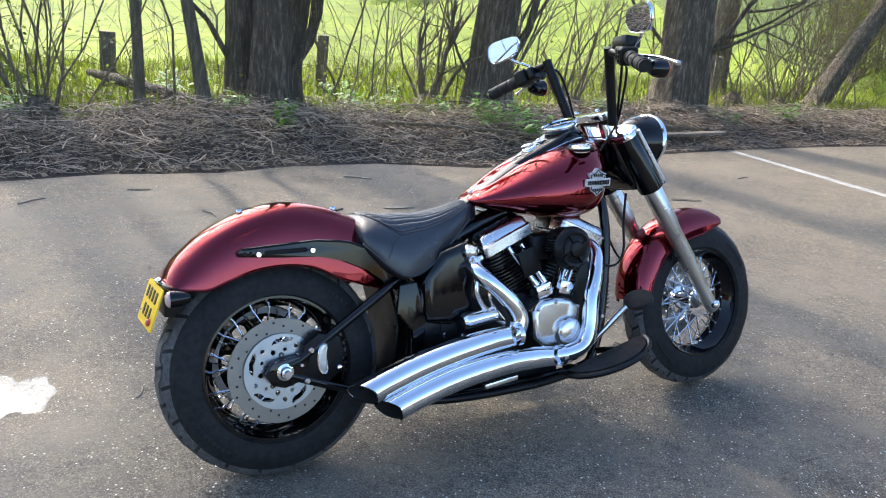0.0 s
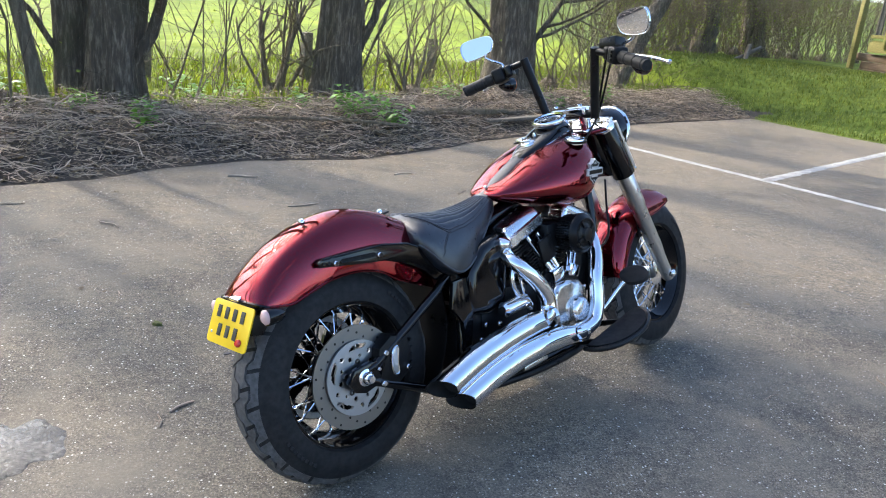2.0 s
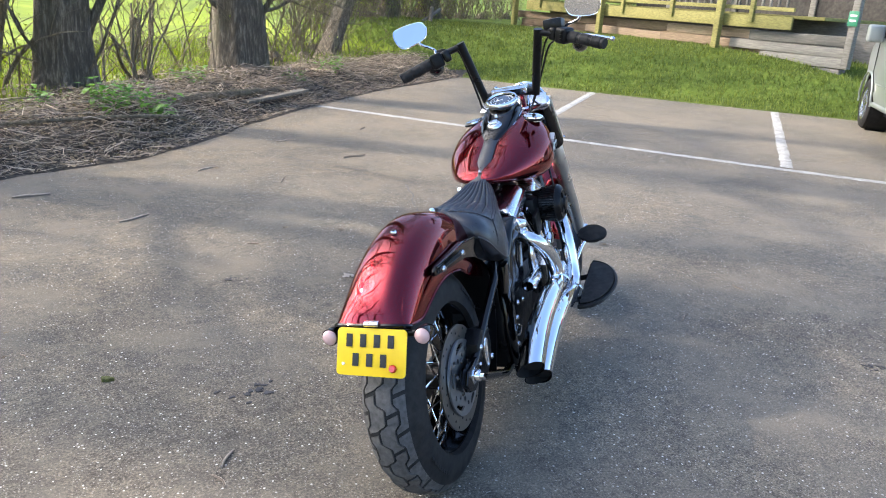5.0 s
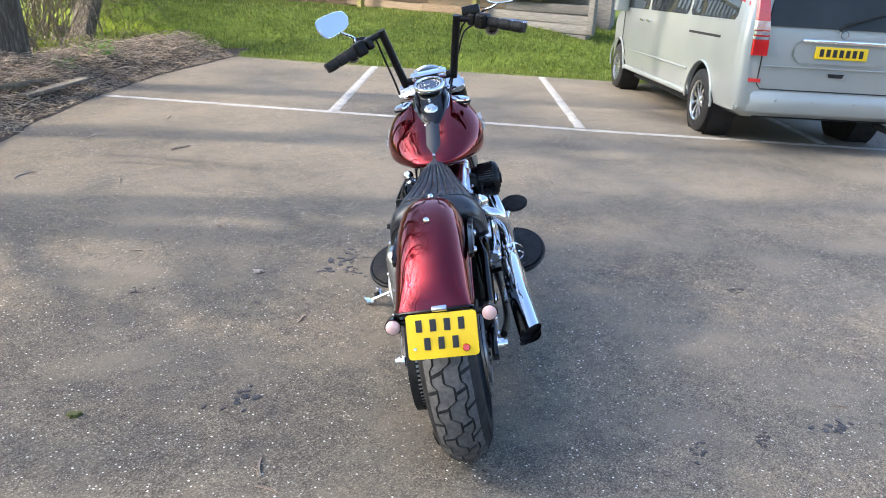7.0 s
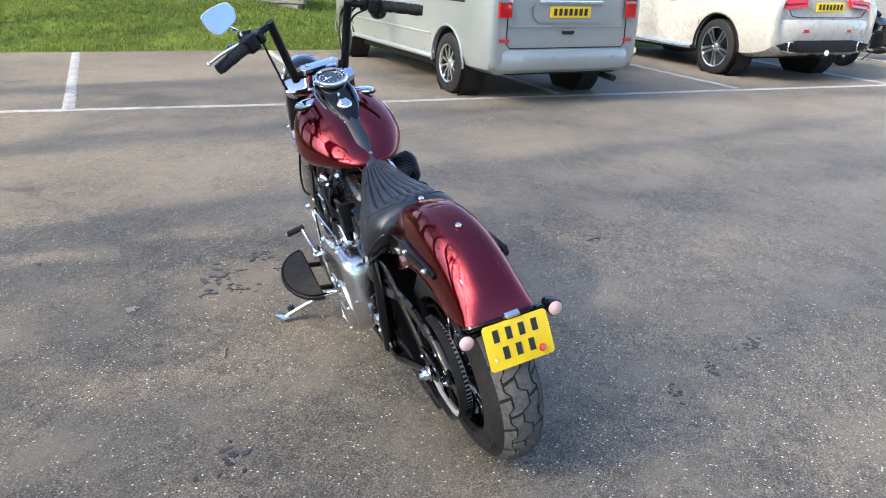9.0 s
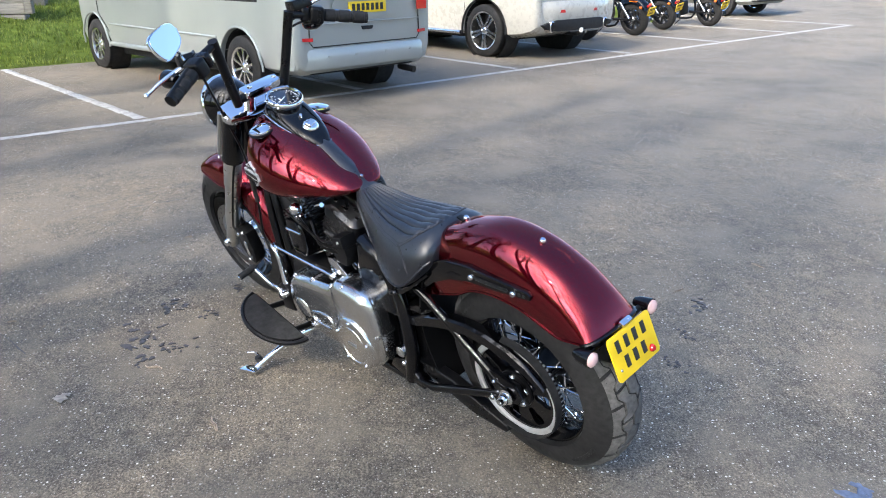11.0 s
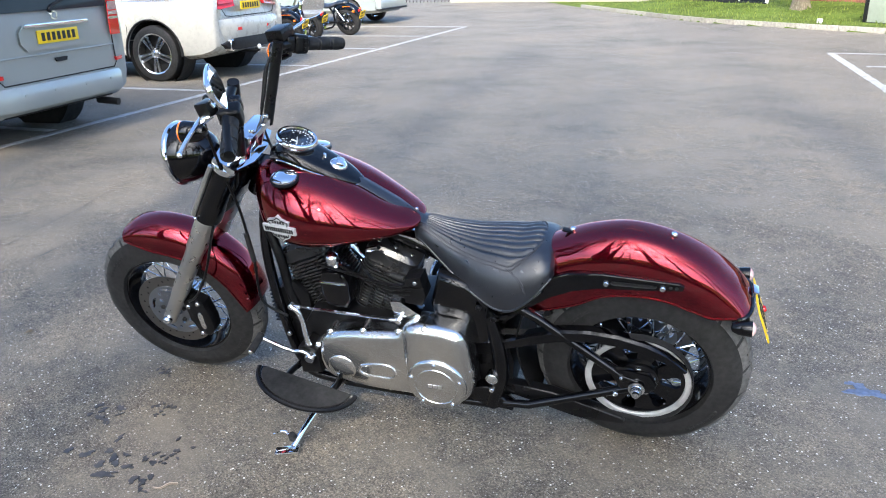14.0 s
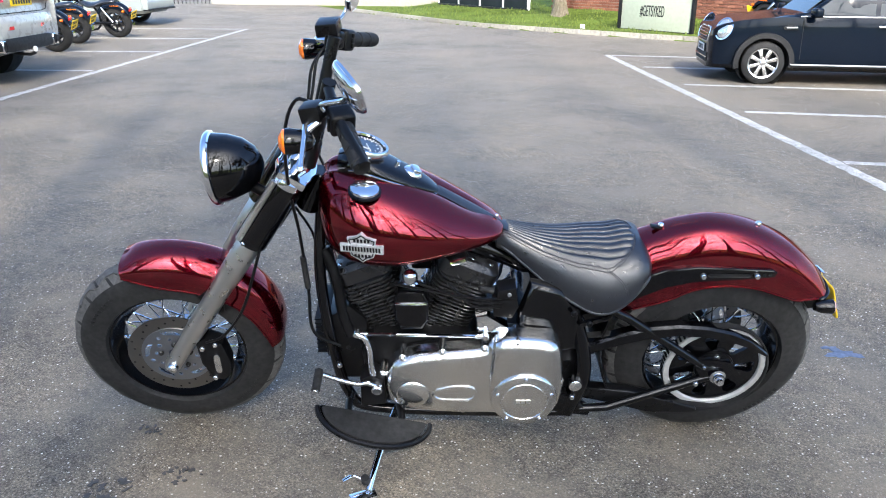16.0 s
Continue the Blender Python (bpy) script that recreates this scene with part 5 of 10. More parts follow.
        for x in (0.098, -0.052):
            put(bolt, "strut_bolt", st, (x, s * yo, 0.633), (0, s, 0), "chrome strut bolt")
        for x in (-0.072, -0.088):
            part("strut_hole", cyl((x, s * (yo - 0.0005), 0.637), (x, s * (yo + 0.001), 0.637), 0.005, seg=12), M_DARKGAP, st)

    # tail: plate, lamps
    pt = Matrix.Translation((-0.318, -0.018, 0.507)) @ pose(0, 0, 0, 2.8, 20, 3)
    plate = part("number_plate", prism(rounded(0.180, 0.114, 0.010), "x", -0.002, 0.002, 0.0008), M_YELLOW, bike, "yellow rear number plate")
    plate.matrix_basis = pt
    for row, z, cnt in ((0, 0.027, 4), (1, -0.019, 3)):
        for k in range(cnt):
            y = (0.058 if row == 0 else 0.040) - k * 0.036
            part("plate_bar", bx((0.002, 0.016, 0.031), (-0.003, y, z), bev=0.0004), M_INK, plate)
    put(bolt_mesh(0.004, 0.003), "plate_screw", plate, (-0.002, 0.072, -0.030), (-1, 0, 0))
    part("reflector", lathe(nb(), [(0, 0.008), (0.007, 0.008), (0.010, 0.004), (0.010, 0)], axis_m((-0.003, -0.058, -0.036), (-1, 0, 0)), 16), M_REDLENS, plate, "small round red reflector")
    part("plate_bracket", prism([(-0.280, 0.560), (-0.250, 0.560), (-0.225, 0.520), (-0.260, 0.475), (-0.292, 0.480)], "y", -0.075, 0.045, 0.006), M_SATIN, bike, "black plate bracket")
    part("lamp_bar", tube([(-0.262, 0.098, 0.528), (-0.268, -0.02, 0.534), (-0.262, -0.130, 0.538)], 0.009, 10), M_SATIN, bike)
    part("plate_lamp", bx((0.016, 0.040, 0.010), (-0.297, -0.018, 0.572), (0, -20, 0), bev=0.004), M_CHROME, bike)
    for y, z in ((0.108, 0.530), (-0.143, 0.540)):
        lamp = part("tail_indicator", lathe(nb(), [(0, -0.038), (0.012, -0.034), (0.019, -0.018), (0.022, 0.010), (0.022, 0.016), (0.019, 0.016)], axis_m((-0.272, y, z), (-1, 0, 0)), 20), M_BLACK, bike, "black bullet indicator")
        part("lens", lathe(nb(), [(0.0195, 0.012), (0.019, 0.020), (0.012, 0.0255), (0, 0.027)], axis_m((-0.272, y, z), (-1, 0, 0)), 20), M_PINK, lamp, "pinkish smoked lens")

    # seat and its strap to the tank
    seat(bike)
    part("seat_bracket", tube([(0.28, 0.110, 0.585), (0.36, 0.150, 0.520), (0.43, 0.135, 0.485)], 0.009, 8), M_BLACK, bike)
    put(blackbolt, "seat_bolt", bike, (0.41, 0.158, 0.505), (0, 1, 0))
    put(blackbolt, "seat_bolt", bike, (0.455, 0.150, 0.535), (0, 1, 0))

    # tank: two lobes under a black console
    tr = refine([
        # x, half width, top z, bottom z, widest z share
        [1.158, 0.040, 0.880, 0.760, 0.5], [1.148, 0.090, 0.912, 0.722, 0.5], [1.120, 0.135, 0.928, 0.690, 0.48], [1.070, 0.172, 0.930, 0.669, 0.46], [1.000, 0.190, 0.918, 0.664, 0.44], [0.920, 0.188, 0.892, 0.670, 0.43], [0.840, 0.168, 0.856, 0.684, 0.43], [0.770, 0.138, 0.816, 0.698, 0.43], [0.716, 0.108, 0.784, 0.708, 0.45], [0.682, 0.082, 0.764, 0.716, 0.5], [0.662, 0.058, 0.750, 0.724, 0.5], [0.653, 0.030, 0.743, 0.731, 0.5]], 5)
    secs = []
    for x, hw, zt, zb, sh in tr:
        ring = []
        for k in range(48):
            t = 2 * math.pi * k / 48
            c, s = math.cos(t), math.sin(t)
            e = 2.35
            y = hw * (abs(c) ** (2 / e)) * (1 if c >= 0 else -1)
            zm = lerp(zb, zt, sh)
            z = zm + ((zt - zm) if s >= 0 else (zm - zb)) * (abs(s) ** (2 / (2.1 if s >= 0 else 2.9))) * (1 if s >= 0 else -1)
            # valley between the lobes
            if s > 0:
                z -= 0.020 * math.exp(-(y / 0.030) ** 2) * smoothstep(0.68, 0.78, x)
            ring.append(Vector((x, y, z)))
        secs.append(ring)
    tank = part("fuel_tank", loft(secs), M_RED, bike, "deep metallic red fuel tank", 60)
    # strap over the tank
    strip = []
    for x, hw, zt, zb, sh in tr:
        if 0.66 < x < 0.90:
            strip.append([Vector((x, y, zt + 0.002 - 0.010 * (abs(y) / 0.026) ** 2)) for y in (-0.026, -0.024, 0, 0.024, 0.026)])
    strip.append([Vector((0.630, y, 0.733 - 0.003 * (abs(y) / 0.026))) for y in (-0.034, -0.030, 0, 0.030, 0.034)])
    part("tank_strap", sheet(strip, 0.008), M_LEATHER, tank, "black leather strap along the tank")
    put(small, "strap_screw", tank, (0.672, 0, 0.762), (-0.45, 0, 1))
    # console
    rows = refine([[1.100, 0.054, 0.958, 0.900], [1.060, 0.068, 0.972, 0.905], [1.010, 0.073, 0.957, 0.895], [0.960, 0.069, 0.930, 0.880], [0.905, 0.057, 0.900, 0.862], [0.865, 0.042, 0.876, 0.846], [0.838, 0.024, 0.855, 0.836], [0.822, 0.008, 0.840, 0.830]], 4)
    secs = []
    for x, hw, zt, zb in rows:
        ring = []
        for k in range(28):
            t = 2 * math.pi * k / 28
            c, s = math.cos(t), math.sin(t)
            y = hw * (abs(c) ** 0.7) * (1 if c >= 0 else -1)
            z = lerp(zb, zt, 0.35) + (zt - lerp(zb, zt, 0.35)) * (abs(s) ** 0.7) if s >= 0 else lerp(zb, zt, 0.35) - (lerp(zb, zt, 0.35) - zb) * abs(s)
            ring.append(Vector((x, y * (1.0 if s < 0.2 else 0.96), z)))
        secs.append(ring)
    con = part("console", loft(secs), M_BLACK, bike, "gloss black dash console")
    for s in (1, -1):
        part("console_line", tube([(x, s * hw * 1.0, lerp(zb, zt, 0.42)) for x, hw, zt, zb in rows[3:]], 0.0022, 6), M_CHROME, con)
    dm = axis_m((1.030, 0, 0.966), (-0.36, 0, 1))
    sp = part("speedometer", lathe(nb(), [(0.050, -0.010), (0.060, 0.0), (0.063, 0.006), (0.063, 0.014), (0.059, 0.019), (0.053, 0.019), (0.051, 0.014)], dm, 40), M_CHROME, con, "round speedometer with a chrome ring")
    part("dial", lathe(nb(), [(0, 0.011), (0.0515, 0.011), (0.052, 0.006)], dm, 40), M_DIAL, con)
    bm = nb()
    for k in range(25):
        a = radians(-225 + k * 11.25)
        long = k % 2 == 0
        box(bm, (0.008 if long else 0.005, 0.0014, 0.0006), dm @ Matrix.Rotation(a, 4, "Z") @ Matrix.Translation((0.043, 0, 0.0118)))
    for k in range(9):
        a = radians(-225 + k * 33.75)
        box(bm, (0.003, 0.0036, 0.0006), dm @ Matrix.Rotation(a, 4, "Z") @ Matrix.Translation((0.032, 0, 0.0118)))
    box(bm, (0.018, 0.005, 0.0006), dm @ Matrix.Translation((-0.018, 0, 0.0118)) @ pose(0, 0, 0, 0, 0, 90))
    part("dial_marks", bm, M_WHITE, con)
    part("needle", bx((0.036, 0.0018, 0.001), (0, 0, 0), bev=0.0), M_WHITE, con).matrix_basis = dm @ Matrix.Rotation(radians(205), 4, "Z") @ Matrix.Translation((0.014, 0, 0.0135))
    km = axis_m((0.905, 0, 0.897), (-0.45, 0, 1))
    part("ignition_switch", lathe(nb(), [(0.0, 0.011), (0.014, 0.0105), (0.021, 0.009), (0.026, 0.005), (0.028, 0)], km, 28), M_CHROME, con, "chrome ignition knob")
    part("switch_wing", bx((0.036, 0.024, 0.009), (-0.002, -0.004, 0.014), (0, 0, 20), bev=0.0044, seg=3), M_CHROME, con).matrix_basis = km
    part("ignition_lamp", lathe(nb(), [(0, 0.012), (0.005, 0.010), (0.007, 0)], axis_m((0.945, 0.004, 0.922), (-0.4, 0, 1)), 12), M_CHROME, con)
    for s in (1, -1):
        cm = axis_m((1.025, s * 0.116, 0.902), (-0.10, s * 0.16, 1))
        cap = part("fuel_cap", lathe(nb(), [(0, 0.013), (0.012, 0.0128), (0.030, 0.0105), (0.037, 0.007), (0.038, 0.002), (0.034, 0), (0.034, -0.012)], cm, 32), M_CHROME, tank, "round chrome fuel cap")
        part("cap_ring", lathe(nb(), [(0.038, -0.006), (0.043, -0.006), (0.043, 0.000), (0.038, 0.002)], cm, 32), M_SATIN, tank)
        shield_badge(bike, s)

    # front end
    for s in (1, -1):
        y = s * 0.104
        a = Vector((FAX.x, y, FAX.z))
        lower = part("fork_slider", lathe(nb(), [(0, -0.030), (0.020, -0.028), (0.025, -0.012), (0.025, 0.03), (0.0255, 0.10), (0.028, 0.13), (0.030, 0.16), (0.030, 0.36), (0.034, 0.38), (0.0345, 0.55), (0.030, 0.56), (0, 0.56)], axis_m(a, RAKE), 28), M_FORK, bike, "brushed alloy fork leg")
        lower.matrix_basis = FORK
        nut = part("axle_cap", lathe(nb(), [(0, 0.020), (0.008, 0.020), (0.014, 0.016), (0.016, 0.010), (0.016, -0.02)], Matrix.Translation(a + Vector((0, s * 0.020, 0))) @ Matrix.Rotation(radians(-90 * s), 4, "X"), 16), M_CHROME, lower)
        # tapering black cover with a bright strip
        cov = part("fork_cover", lathe(nb(), [(0, 0.525), (0.036, 0.525), (0.044, 0.530), (0.045, 0.545), (0.042, 0.66), (0.038, 0.755), (0.036, 0.760), (0, 0.760)], axis_m(a, RAKE), 28), M_BLACK, bike, "gloss black fork cover")
        cov.matrix_basis = FORK
        strip = [a + RAKE * t + Vector((0.030, s * 0.030, 0.019)) for t in (0.54, 0.60, 0.68, 0.75)]
        part("cover_strip", tube(strip, [0.010, 0.010, 0.009, 0.008], 8), M_FORK, cov)
        put(small, "cover_bolt", cov, a + RAKE * 0.545 + Vector((0.020, s * 0.044, 0.008)), (0.3, s, 0))
        capm = axis_m(a + RAKE * 0.756, RAKE)
        part("fork_cap", lathe(nb(), [(0, 0.014), (0.022, 0.014), (0.030, 0.010), (0.038, 0.006), (0.040, 0.0), (0.040, -0.012)], capm, 24), M_CHROME, cov, "chrome fork top cap")
    # shroud between the legs
    c0 = Vector((FAX.x, 0, FAX.z))
    secs = []
    for t, dx0, dx1, hy in ((0.528, -0.055, 0.020, 0.085), (0.56, -0.070, 0.030, 0.092), (0.66, -0.070, 0.034, 0.090), (0.745, -0.045, 0.030, 0.084), (0.758, -0.040, 0.026, 0.080)):
        p = c0 + RAKE * t
        secs.append([p + Vector((q[0] * 0.5 * (dx1 - dx0) + 0.5 * (dx1 + dx0), q[1] * hy, 0)) for q in [(math.copysign(abs(math.cos(w)) ** 0.5, math.cos(w)), math.copysign(abs(math.sin(w)) ** 0.5, math.sin(w))) for w in [2 * math.pi * k / 28 for k in range(28)]]])
    part("fork_shroud", loft(secs), M_BLACK, bike, "black shroud between the fork legs").matrix_basis = FORK
    tm = c0 + RAKE * 0.765
    tree = part("top_clamp", prism([(0.040, 0.130), (0.050, 0.06), (0.030, 0.0), (0.050, -0.06), (0.040, -0.130), (-0.035, -0.138), (-0.060, -0.05), (-0.060, 0.05), (-0.035, 0.138)], "z", -0.012, 0.010, 0.006), M_CHROME, bike, "chrome top fork clamp")
    tree.matrix_basis = STEER @ axis_m(tm, RAKE) @ pose(0, 0, 0, 0, 0, 0)
    tree.matrix_basis = STEER @ Matrix.Translation(tm) @ Matrix.Rotation(radians(-32), 4, "Y")
    part("steering_head", cyl((1.145, 0, 0.90), (1.20, 0, 0.79), 0.034, seg=20, bev=0.004), M_BLACK, bike)
    # headlamp
    hd = Vector((1, 0, -0.10)).normalized()
    hm = axis_m((1.425, 0, 0.918), hd) @ Matrix.Scale(0.965, 4)
    shell = part("headlamp", lathe(nb(), [(0, -0.128), (0.020, -0.126), (0.048, -0.112), (0.074, -0.082), (0.090, -0.044), (0.0975, -0.006), (0.098, 0.004)], hm, 40), M_BLACK, bike, "round black headlamp shell")
    shell.matrix_basis = STEER
    part("headlamp_ring", lathe(nb(), [(0.098, -0.002), (0.1035, 0.001), (0.1055, 0.008), (0.103, 0.015), (0.097, 0.019), (0.091, 0.017)], hm, 40), M_CHROME, shell, "chrome headlamp ring")
    part("headlamp_lens", lathe(nb(), [(0.093, 0.015), (0.080, 0.023), (0.045, 0.030), (0, 0.033)], hm, 40), M_LAMP, shell)
    part("lamp_bracket", tube([(1.340, 0, 0.86), (1.30, 0, 0.83), (1.255, 0, 0.84)], 0.016, 10), M_SATIN, shell)
    # front fender
    rows = refine([
        [1.742, 0.635, 1.735, 0.600, 0.074], [1.700, 0.655, 1.690, 0.585, 0.078], [1.630, 0.664, 1.628, 0.566, 0.080], [1.550, 0.655, 1.562, 0.553, 0.080], [1.470, 0.628, 1.490, 0.530, 0.080], [1.400, 0.582, 1.432, 0.492, 0.080], [1.345, 0.520, 1.388, 0.440, 0.080], [1.312, 0.450, 1.360, 0.385, 0.079], [1.302, 0.385, 1.345, 0.345, 0.076], [1.306, 0.345, 1.340, 0.325, 0.072]], 5)
    ff = part("front_fender", sheet(fender_sections(rows, 20, 2.5), 0.004), M_RED, bike, "deep red front fender", 50)
    ff.matrix_basis = FORK
    for s in (1, -1):
        part("fender_bracket", prism([(1.500, 0.560), (1.455, 0.540), (1.460, 0.480), (1.490, 0.480), (1.530, 0.535)], "y", *sorted((s * 0.078, s * 0.086)), 0.004), M_SATIN, ff)
        put(bolt, "fender_bolt", ff, (1.480, s * 0.086, 0.500), (0, s, 0))
        part("fender_edge", tube([x[0 if s > 0 else -1] for x in fender_sections(rows, 20, 2.5)], 0.003, 6), M_RED, ff)
    # front caliper on the left
    cal = part("front_caliper", prism([(1.465, 0.300), (1.480, 0.375), (1.525, 0.400), (1.560, 0.380), (1.550, 0.300), (1.535, 0.235), (1.495, 0.225), (1.468, 0.255)], "y", 0.058, 0.112, 0.012), M_ENGINE, bike, "black front brake caliper")
    cal.matrix_basis = FORK
    part("caliper_inset", prism([(1.503 + 0.015 * a * (0.62 + 0.5 * b * b), 0.300 + 0.038 * b) for a, b in circle((0, 0), 1.0, 24)], "y", 0.110, 0.117, 0.002), M_CHROME, cal, "oval chrome caliper badge")
    for x, z in ((1.500, 0.375), (1.540, 0.360), (1.520, 0.240)):
        put(bolt, "caliper_bolt", cal, (x, 0.110, z), (0, 1, 0))
    # brake hose
    hose = part("brake_hose", tube([(1.515, 0.100, 0.390), (1.450, 0.130, 0.440), (1.380, 0.140, 0.540), (1.330, 0.120, 0.680), (1.300, 0.090, 0.780)], 0.0045, 8, smooth=6), M_SATIN, bike, "black rubber brake hose")

    # handlebar, mitred at both ends of each upright
    bar = part("handlebar", tube([(1.168, -0.112, 0.988), (1.168, 0.112, 0.988)], 0.016, 14), M_SATIN, bike, "black mitred handlebar")
    bar.matrix_basis = STEER
    for s in (1, -1):
        part("upright", tube([(1.170, s * 0.100, 0.972), (1.100, s * 0.155, 1.215)], 0.0165, 14), M_SATIN, bar)
        part("arm", tube([(1.105, s * 0.148, 1.204), (1.085, s * 0.250, 1.176), (1.022, s * 0.395, 1.122)], 0.0130, 12), M_SATIN, bar)
        g0, g1 = (Vector((1.068, 0.268, 1.156)), Vector((1.028, 0.392, 1.114))) if s > 0 else (Vector((1.074, -0.270, 1.168)), Vector((1.000, -0.402, 1.120)))
        grip = part("grip", tube([g0, g1], 0.0190, 18), M_RUBBER, bar, "black ribbed rubber grip")
        for k in (0.16, 0.48, 0.80):
            p = g0.lerp(g1, k)
            part("grip_ring", cyl(p - (g1 - g0) * 0.13, p + (g1 - g0) * 0.13, 0.0212, seg=18, bev=0.003), M_RUBBER, grip)
        hm2 = axis_m(g0.lerp(g1, -0.14), g1 - g0)
        sw = part("switch_box", box(nb(), (0.058, 0.058, 0.050), hm2, 0.012, 3), M_ENGINE, bar, "black switch housing")
        bm = nb()
        for k in range(3):
            box(bm, (0.008, 0.012, 0.010), hm2 @ Matrix.Translation((-0.030 * (1 if s > 0 else 1), -0.014 + 0.014 * k, 0.006)), 0.002)
        part("switch_button", bm, M_SATIN, sw)
        cm = hm2 @ Matrix.Translation((0.0, 0.0, -0.042))
        part("lever_clamp", box(nb(), (0.052, 0.046, 0.030), cm, 0.010, 3), M_SATIN, bar)
        if s > 0:
            part("clutch_perch", bx((0.048, 0.052, 0.040), (1.136, 0.246, 1.182), (0, 12, -14), bev=0.007), M_SATIN, bar, "black clutch lever perch")
        if s < 0:
            part("fluid_reservoir", bx((0.060, 0.072, 0.036), (1.118, s * 0.215, 1.222), (0, 6, -8), bev=0.006), M_SATIN, bar, "black brake fluid reservoir")
        lev0 = g0 + Vector((0.050, -s * 0.040, 0.010))
        tip = Vector((1.157, 0.398, 1.122)) if s > 0 else Vector((1.118, -0.423, 1.132))
        part("lever", tube([lev0, lev0 + Vector((0.030, s * 0.030, -0.004)), lev0.lerp(tip, 0.55) + Vector((0.014, s * 0.012, 0.004)), tip], [0.009, 0.0085, 0.0065, 0.0055], 10, smooth=4), M_CHROME, bar, "polished lever")
        part("lever_ball", lathe(nb(), [(0, -0.009), (0.006, -0.0065), (0.009, 0), (0.006, 0.0065), (0, 0.009)], Matrix.Translation(tip), 12), M_CHROME, bar)
        # front indicator under the lever mount
        im = axis_m((1.176, s * 0.294, 1.134), (1, 0, 0))
        ind = part("front_indicator", lathe(nb(), [(0, -0.046), (0.016, -0.040), (0.026, -0.018), (0.030, 0.012), (0.030, 0.020), (0.027, 0.020)], im, 24), M_BLACK, bar, "black bullet indicator")
        part("amber_lens", lathe(nb(), [(0.0285, 0.014), (0.028, 0.026), (0.018, 0.034), (0, 0.037)], im, 24), M_AMBER, ind, "amber lens")
        part("indicator_stem", tube([(1.160, s * 0.288, 1.148), (1.120, s * 0.265, 1.170)], 0.008, 8), M_CHROME, ind)
    back = Vector((0.860, 0.400, -0.316)).normalized()
    out = Vector((-0.377, 0.877, -0.305))
    out = (out - back * out.dot(back)).normalized()
    up = back.cross(out)
    left_turn = Matrix(((back.x, out.x, up.x, 0), (back.y, out.y, up.y, 0), (back.z, out.z, up.z, 0), (0, 0, 0, 1)))
    mirror(bike, 1, Vector((1.022, 0.337, 1.257)), (1.110, 0.262, 1.190), left_turn)
    mirror(bike, -1, Vector((1.050, -0.335, 1.270)), (1.110, -0.262, 1.190), pose(0, 0, 0, 0, -8, -12))
    # bar clamp
    part("bar_clamp", prism(rounded(0.052, 0.150, 0.012), "z", -0.006, 0.016, 0.005), M_CHROME, bar, "chrome bar clamp").matrix_basis = Matrix.Translation((1.168, 0, 0.996)) @ Matrix.Rotation(radians(-15), 4, "Y")
    for s in (1, -1):
        part("riser", cyl((1.195, s * 0.048, 0.935), (1.170, s * 0.048, 0.990), 0.021, 0.019, 18, bev=0.004), M_CHROME, bar, "chrome bar riser")
        for dx in (-0.018, 0.018):
            put(bolt, "clamp_bolt", bar, (1.164 + dx, s * 0.052, 1.013 - dx * 0.3), (-0.26, 0, 1))
    # cables
    part("clutch_cable", tube([(1.120, 0.225, 1.180), (1.165, 0.200, 1.175), (1.200, 0.180, 1.090), (1.215, 0.140, 0.930), (1.205, 0.115, 0.780), (1.195, 0.120, 0.600), (1.190, 0.135, 0.460), (1.120, 0.120, 0.395)], 0.0046, 8, smooth=7), M_SATIN, bike, "black clutch cable")
    part("throttle_cable", tube([(1.110, -0.215, 1.180), (1.172, -0.165, 1.150), (1.190, -0.130, 1.070), (1.194, -0.096, 0.980), (1.150, -0.060, 0.880)], 0.0042, 8, smooth=7), M_SATIN, bike)
    part("brake_line", tube([(1.115, -0.195, 1.205), (1.160, -0.155, 1.165), (1.180, -0.122, 1.070), (1.205, -0.085, 0.970), (1.245, -0.030, 0.870)], 0.0042, 8, smooth=7), M_SATIN, bike)
    part("cable_boot", tube([(1.202, 0.117, 0.70), (1.196, 0.119, 0.60)], 0.0085, 10), M_RUBBER, bike)
    part("right_hose", tube([(1.25, -0.09, 0.74), (1.215, -0.12, 0.64), (1.205, -0.135, 0.55), (1.180, -0.125, 0.50), (1.12, -0.10, 0.50)], 0.0042, 8, smooth=6), M_SATIN, bike)

    # frame
    for s in (1, -1):
        part("down_tube", tube([(1.150, s * 0.030, 0.850), (1.165, s * 0.085, 0.620), (1.140, s * 0.105, 0.360), (1.105, s * 0.110, 0.210), (1.030, s * 0.115, 0.152), (0.70, s * 0.120, 0.140), (0.44, s * 0.125, 0.145)], 0.0165, 12, smooth=5), M_BLACK, bike, "black frame down tube")
        part("seat_post", tube([(0.44, s * 0.125, 0.145), (0.405, s * 0.130, 0.280), (0.420, s * 0.120, 0.420), (0.470, s * 0.105, 0.540), (0.580, s * 0.060, 0.640)], [0.024, 0.026, 0.022, 0.018, 0.016], 12, smooth=5), M_BLACK, bike, "black rear frame casting")
        part("pivot_cover", lathe(nb(), [(0, 0.014), (0.012, 0.014), (0.019, 0.009), (0.020, 0), (0.020, -0.02)], Matrix.Translation((0.428, s * 0.152, 0.275)) @ Matrix.Rotation(radians(-90 * s), 4, "X"), 18), M_CHROME, bike, "chrome pivot cap")
        put(bolt, "frame_bolt", bike, (0.432, s * 0.150, 0.225), (0, s, 0))
        put(bolt, "frame_bolt", bike, (1.125, s * 0.122, 0.325), (0, s, 0))
